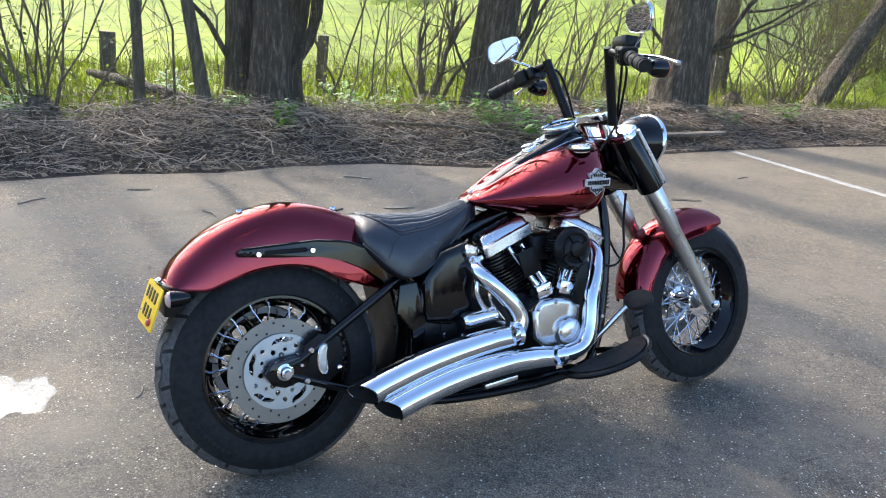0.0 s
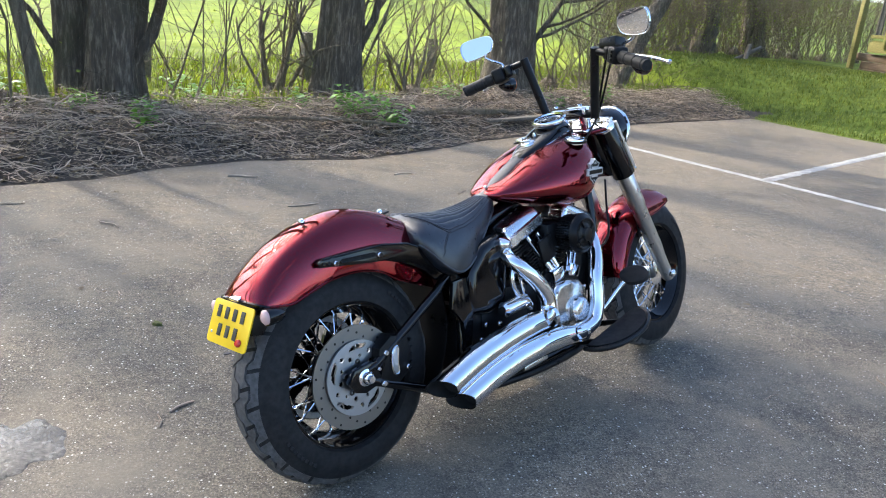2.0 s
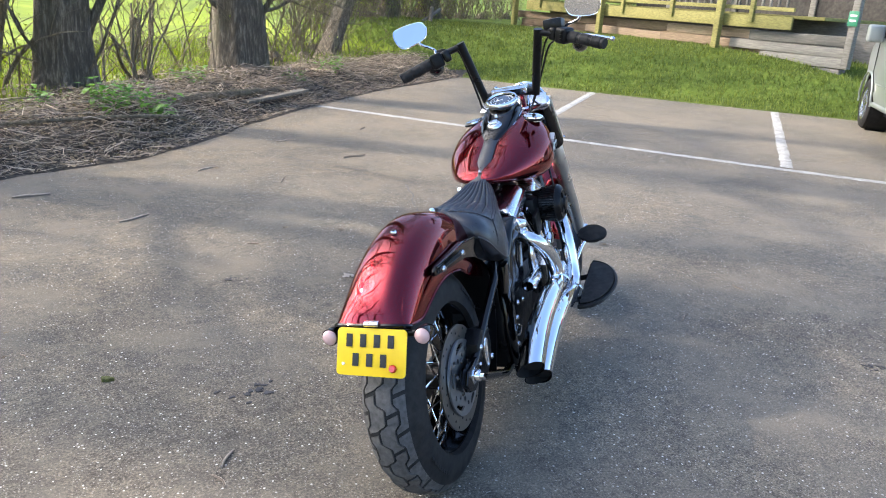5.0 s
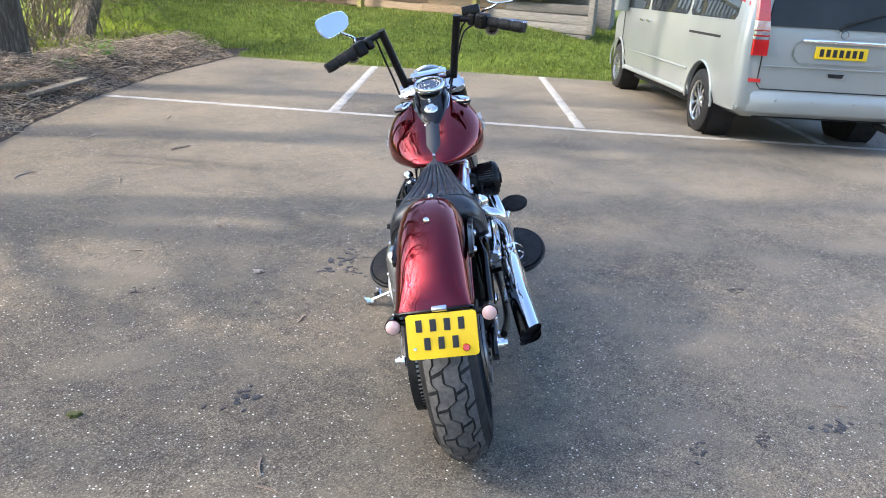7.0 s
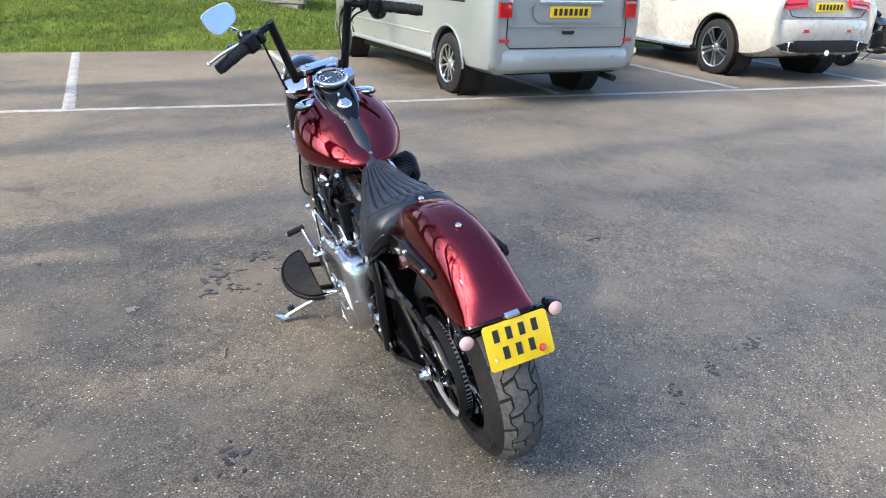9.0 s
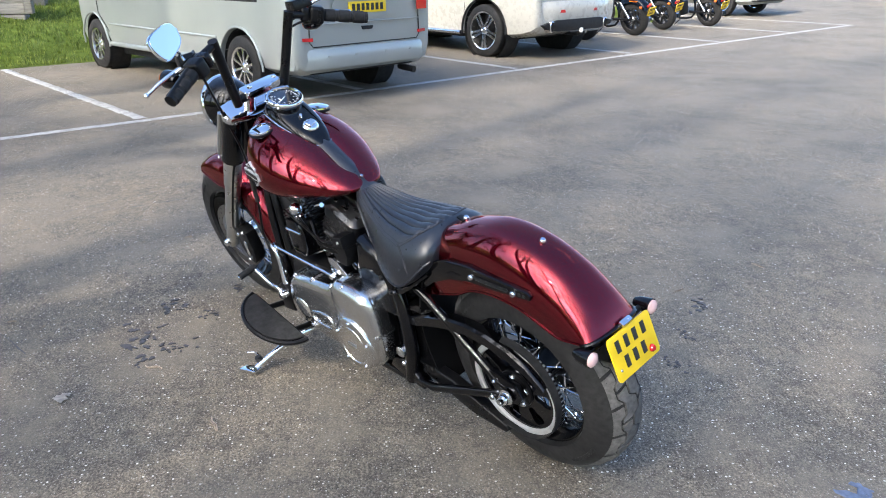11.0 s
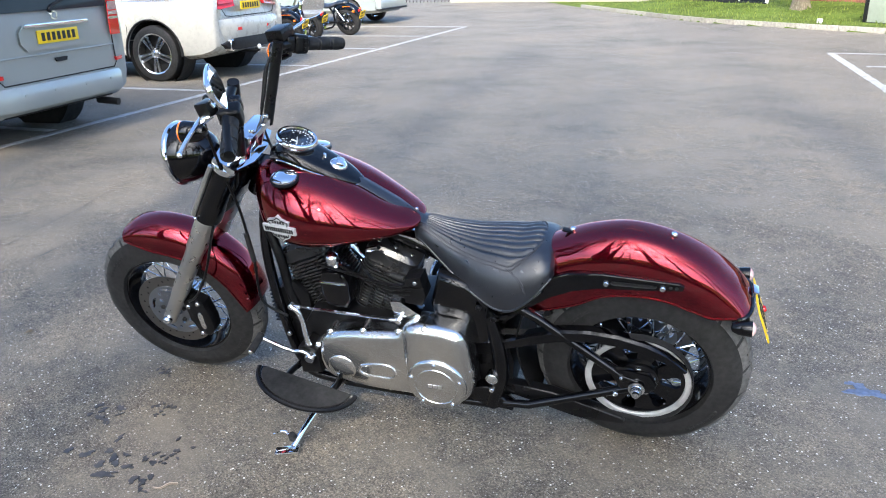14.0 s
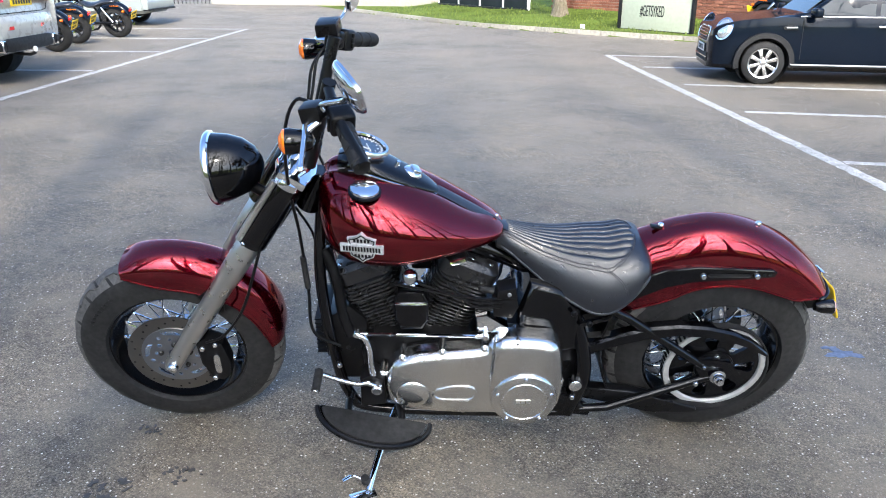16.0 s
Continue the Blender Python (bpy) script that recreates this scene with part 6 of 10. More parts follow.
    part("backbone", tube([(1.16, 0, 0.84), (0.95, 0, 0.74), (0.70, 0, 0.66), (0.48, 0, 0.55)], 0.028, 12, smooth=3), M_BLACK, bike)

    reg = part("regulator", bx((0.045, 0.170, 0.150), (1.150, 0, 0.400), (0, 6, 0), bev=0.008), M_ENGINE, bike, "black finned regulator")
    fin_me = mesh_of("regulator_fin", bx((0.030, 0.160, 0.004)), M_ENGINE)
    for k in range(9):
        ob = new("regulator_fin", fin_me)
        ob.parent = reg
        ob.matrix_basis = Matrix.Translation((1.180, 0, 0.340 + 0.015 * k))
    part("front_mount", prism([(1.040, 0.250), (1.040, 0.470), (1.090, 0.520), (1.150, 0.480), (1.135, 0.250)], "y", -0.080, 0.095, 0.012), M_SATIN, bike, "black front engine mount")
    part("wiring_cover", tube([(1.150, 0.070, 0.700), (1.120, 0.085, 0.600), (1.110, 0.090, 0.500), (1.090, 0.100, 0.420)], 0.016, 10, smooth=4), M_SATIN, bike, "black wiring conduit")
    # engine
    part("crankcase", prism([(0.700, 0.250), (0.710, 0.400), (0.780, 0.440), (1.020, 0.440), (1.060, 0.380), (1.050, 0.260), (0.990, 0.180), (0.760, 0.180)], "y", -0.105, 0.125, 0.02), M_ENGINE, bike, "black crankcase")
    part("gearbox", prism([(0.480, 0.200), (0.490, 0.420), (0.560, 0.450), (0.720, 0.440), (0.730, 0.200), (0.66, 0.170), (0.52, 0.170)], "y", -0.135, 0.115, 0.02), M_ENGINE, bike, "black gearbox case")
    finned_cylinder(bike, "front", radians(22.5))
    finned_cylinder(bike, "rear", radians(-22.5))
    part("oil_pan", bx((0.42, 0.22, 0.05), (0.74, 0, 0.150), bev=0.012), M_ENGINE, bike)
    # intake and horn between the cylinders, left
    horn = [(0.874, 0.606), (0.946, 0.606), (0.957, 0.575), (0.956, 0.512), (0.941, 0.480), (0.877, 0.480), (0.861, 0.512), (0.861, 0.575)]
    hc = part("horn_cover", prism(horn, "y", 0.090, 0.158, 0.014, seg=3), M_BLACK, bike, "gloss black horn cover")
    part("horn_cap", prism([(0.868, 0.574), (0.952, 0.574), (0.940, 0.612), (0.882, 0.612)], "y", 0.095, 0.161, 0.008), M_BLACK, hc)
    part("horn_trim", tube([(0.866, 0.160, 0.574), (0.952, 0.160, 0.574)], 0.004, 8), M_CHROME, hc, "chrome horn trim line")
    part("horn_stud", lathe(nb(), [(0, 0.055), (0.012, 0.053), (0.020, 0.044), (0.022, 0.030), (0.017, 0.024), (0.017, 0.016), (0.022, 0.012), (0.022, 0.0), (0.015, -0.01)], axis_m((0.912, 0.118, 0.612), (0, 0.35, 1)), 20), M_CHROME, hc, "chrome domed stud")
    part("solenoid_cover", prism([(0.730, 0.528), (0.698, 0.532), (0.638, 0.490), (0.636, 0.474), (0.722, 0.474)], "y", 0.105, 0.160, 0.006), M_CHROME, bike, "chrome solenoid cover")
    coil = part("coil", prism([(0.686, 0.585), (0.680, 0.527), (0.628, 0.522), (0.612, 0.560), (0.618, 0.585)], "y", 0.100, 0.158, 0.006), M_SATIN, bike, "black ignition coil block")
    part("coil_cap", prism([(0.672, 0.618), (0.676, 0.588), (0.616, 0.588), (0.622, 0.627)], "y", 0.104, 0.162, 0.007), M_ENGINE, coil)
    part("coil_screw", cyl((0.640, 0.160, 0.606), (0.640, 0.165, 0.606), 0.006, seg=12, bev=0.001), M_FORK, coil)
    for z in (0.545, 0.562, 0.604):
        part("plug_boot", tube([(0.684, 0.140, z), (0.722, 0.146, z + 0.014)], [0.010, 0.007], 10), M_RUBBER, coil)
    for k in range(3):
        part("plug_lead", tube([(0.660, 0.155, 0.560 + 0.015 * k), (0.740, 0.168, 0.575 + 0.012 * k), (0.81 + 0.08 * k, 0.140, 0.63)], 0.0042, 6, smooth=5), M_SATIN, bike)
    part("head_bolt_row", tube([(0.80, 0.110, 0.675), (0.76, 0.115, 0.690)], 0.008, 8), M_CHROME, bike)
    # primary cover
    po = [(0.992, 0.300), (0.985, 0.344), (0.960, 0.388), (0.915, 0.411), (0.860, 0.421), (0.775, 0.431), (0.705, 0.440), (0.692, 0.456), (0.650, 0.478), (0.560, 0.474), (0.500, 0.462), (0.484, 0.420), (0.475, 0.340), (0.480, 0.240), (0.520, 0.205), (0.600, 0.190), (0.680, 0.196), (0.780, 0.197), (0.880, 0.206), (0.950, 0.226), (0.982, 0.256)]
    prim = part("primary_cover", pillow(po, 0.140, 0.203, 0.030), M_ALU, bike, "polished alloy primary cover")
    part("inner_primary", prism([(0.735 + (x - 0.735) * 0.97, 0.335 + (z - 0.335) * 0.97) for x, z in po], "y", 0.108, 0.142, 0.010), M_ENGINE, prim, "black inner primary case")
    block = [(0.692, 0.400), (0.684, 0.452), (0.655, 0.479), (0.590, 0.481), (0.515, 0.470), (0.488, 0.440), (0.476, 0.365), (0.472, 0.300), (0.483, 0.236), (0.520, 0.196), (0.586, 0.178), (0.650, 0.194), (0.684, 0.240), (0.694, 0.310)]
    part("clutch_bulge", pillow(block, 0.150, 0.217, 0.034), M_ALU, prim)
    part("derby_cover", lathe(nb(), [(0, 0.011), (0.062, 0.011), (0.064, 0.009), (0.067, 0.009), (0.069, 0.0115), (0.086, 0.010), (0.092, 0.007), (0.095, 0.001), (0.096, -0.02)], y_m((0.586, 0.217, 0.277)), 56), M_ALU, prim, "round derby cover")
    for k in range(5):
        a = 2 * math.pi * k / 5 + math.pi / 2
        put(small, "derby_bolt", prim, (0.586 + 0.0815 * math.cos(a), 0.2265, 0.277 + 0.0815 * math.sin(a)), (0, 1, 0))
    bm = nb()
    for k in range(3):
        bx((0.012, 0.002, 0.011), (0.574 + 0.015 * k, 0.2285, 0.277), bm=bm)
    part("derby_mark", bm, M_FORK, prim)
    part("sprocket_boss", lathe(nb(), [(0, 0.011), (0.026, 0.010), (0.042, 0.006), (0.050, 0.0), (0.056, -0.02)], y_m((0.908, 0.201, 0.281)), 36), M_ALU, prim)
    rib = smooth_path([(0.836, 0.2035, 0.300), (0.848, 0.2035, 0.280), (0.830, 0.2035, 0.263), (0.780, 0.2035, 0.260), (0.740, 0.2035, 0.262), (0.724, 0.2035, 0.284), (0.740, 0.2035, 0.309), (0.790, 0.2035, 0.311), (0.836, 0.2035, 0.300)], 6)
    part("cover_rib", tube(rib, 0.0045, 8), M_ALU, prim)
    for x, z, y1 in ((0.995, 0.335, 0.178), (0.936, 0.402, 0.186), (0.822, 0.422, 0.186), (0.704, 0.436, 0.188), (0.613, 0.470, 0.204), (0.519, 0.452, 0.204), (0.484, 0.330, 0.200), (0.935, 0.218, 0.180), (0.760, 0.200, 0.180)):
        part("cover_lug", cyl((x, 0.13, z), (x, y1, z), 0.0125, 0.0115, seg=16, bev=0.003), M_ALU, prim)
        part("cover_screw", cyl((x, y1 - 0.002, z), (x, y1 + 0.006, z), 0.0072, seg=12, bev=0.002), M_CHROME, prim)
    part("frame_foot", prism([(0.50, 0.215), (0.445, 0.225), (0.390, 0.172), (0.366, 0.152), (0.372, 0.136), (0.46, 0.146), (0.53, 0.170)], "y", 0.100, 0.140, 0.008), M_BLACK, bike, "black frame casting foot")
    # added block: stops sun leaking between gearbox and rear wheel
    part("light_stop", prism([(0.385, 0.160), (0.370, 0.300), (0.400, 0.420), (0.500, 0.430), (0.500, 0.160)], "y", -0.128, 0.098, 0.010), M_SATIN, bike, "black block added ahead of the rear wheel to stop light leaking through")
    # shift linkage and pegs, left
    part("shift_rod", tube([(1.062, 0.172, 0.479), (0.702, 0.172, 0.471)], 0.0045, 8), M_CHROME, bike, "chrome shift linkage rod")
    for p in ((1.062, 0.172, 0.479), (0.702, 0.172, 0.471)):
        part("rod_end", cyl((p[0], p[1] - 0.012, p[2]), (p[0], p[1] + 0.010, p[2]), 0.010, seg=12, bev=0.002), M_CHROME, bike)
        q = p[0] - 0.030 if p[0] > 0.9 else p[0] + 0.030
        part("rod_joint", cyl((p[0], p[1], p[2]), (q, p[1], p[2]), 0.0072, seg=12, bev=0.002), M_CHROME, bike)
    part("shift_arm", tube([(1.062, 0.178, 0.481), (1.040, 0.180, 0.468), (1.028, 0.182, 0.430), (1.026, 0.184, 0.372), (1.020, 0.186, 0.318)], [0.008, 0.009, 0.008, 0.009, 0.012], 10, smooth=4), M_CHROME, bike, "chrome shift arm")
    part("shift_lever", tube([(1.006, 0.212, 0.318), (1.037, 0.214, 0.334), (1.066, 0.214, 0.331), (1.120, 0.217, 0.351), (1.170, 0.222, 0.378)], 0.0075, 10, smooth=4), M_CHROME, bike, "chrome shift lever")
    part("shift_hub", cyl((1.010, 0.150, 0.312), (1.010, 0.226, 0.312), 0.016, seg=16, bev=0.004), M_CHROME, bike)
    peg = part("shift_peg", cyl((1.170, 0.212, 0.382), (1.172, 0.285, 0.368), 0.0125, seg=14, bev=0.003), M_RUBBER, bike, "black rubber shift peg")
    part("peg_tip", cyl((1.172, 0.284, 0.3682), (1.172, 0.290, 0.367), 0.009, seg=12, bev=0.002), M_CHROME, peg)
    part("peg_bracket", prism([(1.060, 0.230), (1.060, 0.330), (1.030, 0.350), (0.990, 0.330), (0.985, 0.240)], "y", 0.130, 0.200, 0.010), M_SATIN, bike, "black shifter bracket")
    half_moon("footboard", bike, 1)
    half_moon("footboard", bike, -1)
    # side stand
    st = part("side_stand", tube([(0.960, 0.120, 0.150), (0.985, 0.210, 0.145), (1.010, 0.300, 0.118), (1.030, 0.385, 0.085)], [0.015, 0.013, 0.011, 0.011], 10, smooth=4), M_CHROME, bike, "chrome side stand")
    part("stand_foot", bx((0.075, 0.040, 0.010), (1.045, 0.402, 0.081), (11, 0, 20), bev=0.004), M_CHROME, st)
    part("stand_tab", tube([(1.028, 0.370, 0.092), (1.075, 0.350, 0.105), (1.105, 0.372, 0.110)], [0.006, 0.005, 0.004], 8, smooth=3), M_CHROME, st)
    part("stand_bumper", lathe(nb(), [(0, 0.02), (0.012, 0.018), (0.014, 0.0), (0.010, -0.004), (0, -0.004)], axis_m((1.040, 0.362, 0.098), (0.1, 0.2, 1)), 14), M_RUBBER, st)
    # brake pedal, right
    part("brake_lever", tube([(0.985, -0.170, 0.220), (1.040, -0.215, 0.290), (1.110, -0.250, 0.375), (1.140, -0.275, 0.400)], 0.009, 10, smooth=4), M_CHROME, bike, "chrome brake pedal arm")
    pm = Matrix.Translation((1.142, -0.285, 0.408)) @ Matrix.Rotation(radians(-38), 4, "Y")
    part("brake_pad", prism([(0.040 * a, 0.058 * b) for a, b in circle((0, 0), 1, 28)], "z", -0.006, 0.010, 0.004), M_RUBBER, bike, "oval black brake pedal pad").matrix_basis = pm
    # air cleaner, right
    am = Matrix.Translation((0.926, -0.195, 0.586)) @ Matrix.Rotation(radians(90), 4, "X") @ Matrix.Diagonal((0.88, 0.88, 1, 1))
    air = part("air_cleaner", lathe(nb(), [(0.060, -0.075), (0.064, -0.05), (0.064, 0.020), (0.050, 0.032), (0, 0.034)], am, 40), M_ENGINE, bike, "round black finned air cleaner")
    bm = nb()
    for k in range(44):
        a = 2 * math.pi * k / 44
        box(bm, (0.016, 0.0032, 0.062), am @ Matrix.Rotation(a, 4, "Z") @ Matrix.Translation((0.068, 0, -0.016)) @ pose(0, 0, 0, 0, 8, 0))
    part("filter_fin", bm, M_FIN, air)
    part("filter_cap", lathe(nb(), [(0.080, 0.012), (0.078, 0.022), (0.062, 0.034), (0.056, 0.034), (0.050, 0.030), (0.030, 0.036), (0.026, 0.044), (0.016, 0.046), (0, 0.046)], am, 40), M_SATIN, air)
    for k in range(4):
        a = math.pi / 2 * k + 0.5
        part("cap_spoke", box(nb(), (0.030, 0.009, 0.006), am @ Matrix.Rotation(a, 4, "Z") @ Matrix.Translation((0.043, 0, 0.036)), 0.002), M_ENGINE, air)
    part("intake_elbow", bx((0.10, 0.09, 0.085), (0.87, -0.10, 0.585), bev=0.02), M_ENGINE, bike)
    part("bracket_plate", bx((0.070, 0.012, 0.085), (0.80, -0.155, 0.545), (0, -20, 0), bev=0.004), M_ENGINE, bike)
    # cam cover, right
    co = [(0.795, 0.385), (0.822, 0.420), (0.870, 0.426), (0.940, 0.418), (0.982, 0.385), (0.975, 0.310), (0.940, 0.258), (0.850, 0.256), (0.800, 0.300)]
    cam_c = part("cam_cover", prism(co, "y", -0.190, -0.100, 0.018, seg=4), M_ALU, bike, "polished alloy cam cover")
    part("timer_cover", lathe(nb(), [(0, 0.020), (0.034, 0.019), (0.044, 0.014), (0.048, 0.006), (0.050, -0.01)], Matrix.Translation((0.925, -0.196, 0.314)) @ Matrix.Rotation(radians(90), 4, "X"), 36), M_ALU, cam_c, "round timer cover")
    for x, z in ((0.812, 0.395), (0.83, 0.272), (0.960, 0.280), (0.966, 0.392), (0.88, 0.414)):
        put(small, "cam_bolt", cam_c, (x, -0.190, z), (0, -1, 0))
    for a, b in (((0.845, -0.150, 0.450), (0.745, -0.115, 0.590)), ((0.875, -0.155, 0.450), (0.790, -0.120, 0.600)), ((0.915, -0.155, 0.450), (0.985, -0.120, 0.600)), ((0.945, -0.150, 0.450), (1.030, -0.115, 0.590))):
        a, b = Vector(a), Vector(b)
        rod = part("pushrod_tube", tube([a, a.lerp(b, 0.45), a.lerp(b, 0.46), b], [0.0115, 0.0115, 0.009, 0.009], 14), M_CHROME, bike, "chrome pushrod tube")
        part("tube_collar", cyl(a - (b - a) * 0.03, a + (b - a) * 0.10, 0.016, 0.015, 16, bev=0.003), M_CHROME, rod)
    for x in (0.852, 0.940):
        part("lifter_block", bx((0.060, 0.050, 0.045), (x, -0.145, 0.450), (0, 16 if x > 0.9 else -16, 0), bev=0.008), M_CHROME, bike, "chrome lifter block")
    # oil tank and dipstick
    part("oil_tank", prism([(0.425, 0.390), (0.430, 0.530), (0.490, 0.600), (0.580, 0.625), (0.612, 0.520), (0.600, 0.400), (0.52, 0.370)], "y", -0.150, 0.140, 0.030, seg=4), M_BLACK, bike, "gloss black oil tank")
    part("oil_filler", lathe(nb(), [(0, 0.022), (0.018, 0.020), (0.024, 0.012), (0.024, 0.0), (0.018, -0.02)], axis_m((0.585, -0.150, 0.590), (-0.1, -0.5, 1)), 20), M_CHROME, bike, "chrome oil filler cap")
    part("oil_line", tube([(0.590, -0.165, 0.575), (0.605, -0.175, 0.540), (0.590, -0.180, 0.470), (0.640, -0.175, 0.400), (0.70, -0.160, 0.360)], 0.009, 10, smooth=6), M_CHROME, bike, "chrome oil line")
    part("oil_line", tube([(0.610, -0.165, 0.555), (0.630, -0.175, 0.500), (0.640, -0.180, 0.440), (0.690, -0.175, 0.375)], 0.006, 8, smooth=6), M_CHROME, bike)
    part("starter", cyl((0.545, -0.172, 0.385), (0.665, -0.172, 0.400), 0.026, 0.026, 20, bev=0.008), M_CHROME, bike, "chrome starter housing")
    for x, z in ((0.50, 0.345), (0.565, 0.335), (0.60, 0.37), (0.475, 0.30)):
        put(bolt, "case_bolt", bike, (x, -0.140, z), (0, -1, 0))
    # brackets right, behind the exhaust
    part("side_plate", prism([(0.335, 0.430), (0.345, 0.515), (0.400, 0.520), (0.430, 0.400), (0.420, 0.300), (0.385, 0.290), (0.390, 0.380)], "y", -0.158, -0.140, 0.006), M_BLACK, bike, "black bracket plate")
    part("lower_rail", tube([(1.03, -0.165, 0.165), (0.80, -0.185, 0.150), (0.52, -0.190, 0.155), (0.35, -0.17, 0.17)], 0.013, 10, smooth=4), M_SATIN, bike, "black lower exhaust bracket rail")
    part("jack_tab", bx((0.12, 0.03, 0.016), (0.66, -0.200, 0.190), (0, -6, 0), bev=0.004), M_ALU, bike)

    # exhaust: two chrome pipes sweeping back
    up_p = [(0.640, -0.105, 0.560), (0.590, -0.163, 0.548), (0.605, -0.208, 0.518), (0.665, -0.223, 0.462), (0.712, -0.227, 0.398), (0.700, -0.229, 0.348), (0.640, -0.229, 0.334)]
    part("rear_header", tube(up_p, [0.020, 0.022, 0.024, 0.026, 0.027, 0.029, 0.031], 20, smooth=6), M_CHROME, bike, "chrome rear exhaust header")
    m1 = [(0.680, -0.229, 0.336), (0.600, -0.230, 0.332), (0.500, -0.232, 0.318), (0.400, -0.237, 0.300), (0.300, -0.246, 0.278), (0.185, -0.258, 0.245)]
    ax1 = (Vector(m1[-1]) - Vector(m1[-2])).normalized()
    s1 = part("upper_silencer", slash_cut(tube(m1, [0.034, 0.037, 0.038, 0.039, 0.0395, 0.0395], 28, smooth=6, cap=False), ax1), M_CHROME, bike, "swept chrome exhaust silencer")
    part("silencer_core", tube([Vector(m1[-1]) - ax1 * 0.04, Vector(m1[-1]) - ax1 * 0.08], 0.0365, 20), M_DARKGAP, s1)
    fr = [(1.060, -0.095, 0.590), (1.075, -0.140, 0.560), (1.045, -0.183, 0.500), (1.005, -0.213, 0.420), (0.985, -0.229, 0.323), (0.955, -0.236, 0.274), (0.900, -0.240, 0.256), (0.820, -0.243, 0.254)]
    part("front_header", tube(fr, [0.020, 0.022, 0.026, 0.027, 0.027, 0.027, 0.028, 0.029], 20, smooth=6), M_CHROME, bike, "chrome front exhaust header")
    m2 = [(0.840, -0.243, 0.254), (0.750, -0.245, 0.262), (0.660, -0.246, 0.263), (0.560, -0.247, 0.254), (0.460, -0.250, 0.239), (0.360, -0.254, 0.216), (0.262, -0.258, 0.187)]
    ax2 = (Vector(m2[-1]) - Vector(m2[-2])).normalized()
    s2 = part("lower_silencer", slash_cut(tube(m2, [0.030, 0.034, 0.0365, 0.038, 0.0385, 0.039, 0.039], 28, smooth=6, cap=False), ax2), M_CHROME, bike, "swept chrome exhaust silencer")
    part("silencer_core", tube([Vector(m2[-1]) - ax2 * 0.04, Vector(m2[-1]) - ax2 * 0.08], 0.0360, 20), M_DARKGAP, s2)
    for mm, ax, sp2, rr in ((m1, ax1, s1, 0.0370), (m2, ax2, s2, 0.0365)):
        part("silencer_bore", slash_cut(tube([Vector(mm[-1]) - ax * 0.075, Vector(mm[-1])], rr, 28, cap=False), ax), M_DARKGAP, sp2, "dark slash-cut pipe mouth")
    for p, sp2 in (((0.690, -0.250, 0.346), s1), ((0.845, -0.264, 0.262), s2)):
        part("pipe_clamp", tube([Vector(p) - Vector((0.008, 0, 0)), Vector(p) + Vector((0.008, 0, 0))], 0.0355 if sp2 is s1 else 0.0325, 24, cap=False), M_CHROME, sp2)
    return bike


bike_build()

# ---- parked vehicles: x forward, y to the left, origin on the ground under the rear axle ----
def table_y(sec):
    zs = [p[1] for p in sec]

    def f(z):
        best = sec[0][0]
        for a, b in zip(sec, sec[1:]):
            lo, hi = sorted((a[1], b[1]))
            if lo <= z <= hi and hi > lo:
                best = max(lerp(a[0], b[0], (z - a[1]) / (b[1] - a[1])), 0.0)
        return best
    return f


def side_panel(outline, yf, s, off, thick):
    """A patch lying on a body's side, proud of it by off."""
    bm = nb()
    outer = [bm.verts.new((x, s * (yf(z) + off), z)) for x, z in outline]
    inner = [bm.verts.new((x, s * (yf(z) + off - thick), z)) for x, z in outline]
    n = len(outer)
    bm.faces.new(outer)
    bm.faces.new(inner[::-1])
    for i in range(n):
        bm.faces.new((outer[i], outer[(i + 1) % n], inner[(i + 1) % n], inner[i]))
    return bm


def end_panel(outline, xf, off, thick):
    """A patch lying on a body's end; outline in y, z."""
    bm = nb()
    outer = [bm.verts.new((xf(z, y) - off, y, z)) for y, z in outline]
    inner = [bm.verts.new((xf(z, y) - off + thick, y, z)) for y, z in outline]
    n = len(outer)
    bm.faces.new(outer)
    bm.faces.new(inner[::-1])
    for i in range(n):
        bm.faces.new((outer[i], outer[(i + 1) % n], inner[(i + 1) % n], inner[i]))
    return bm


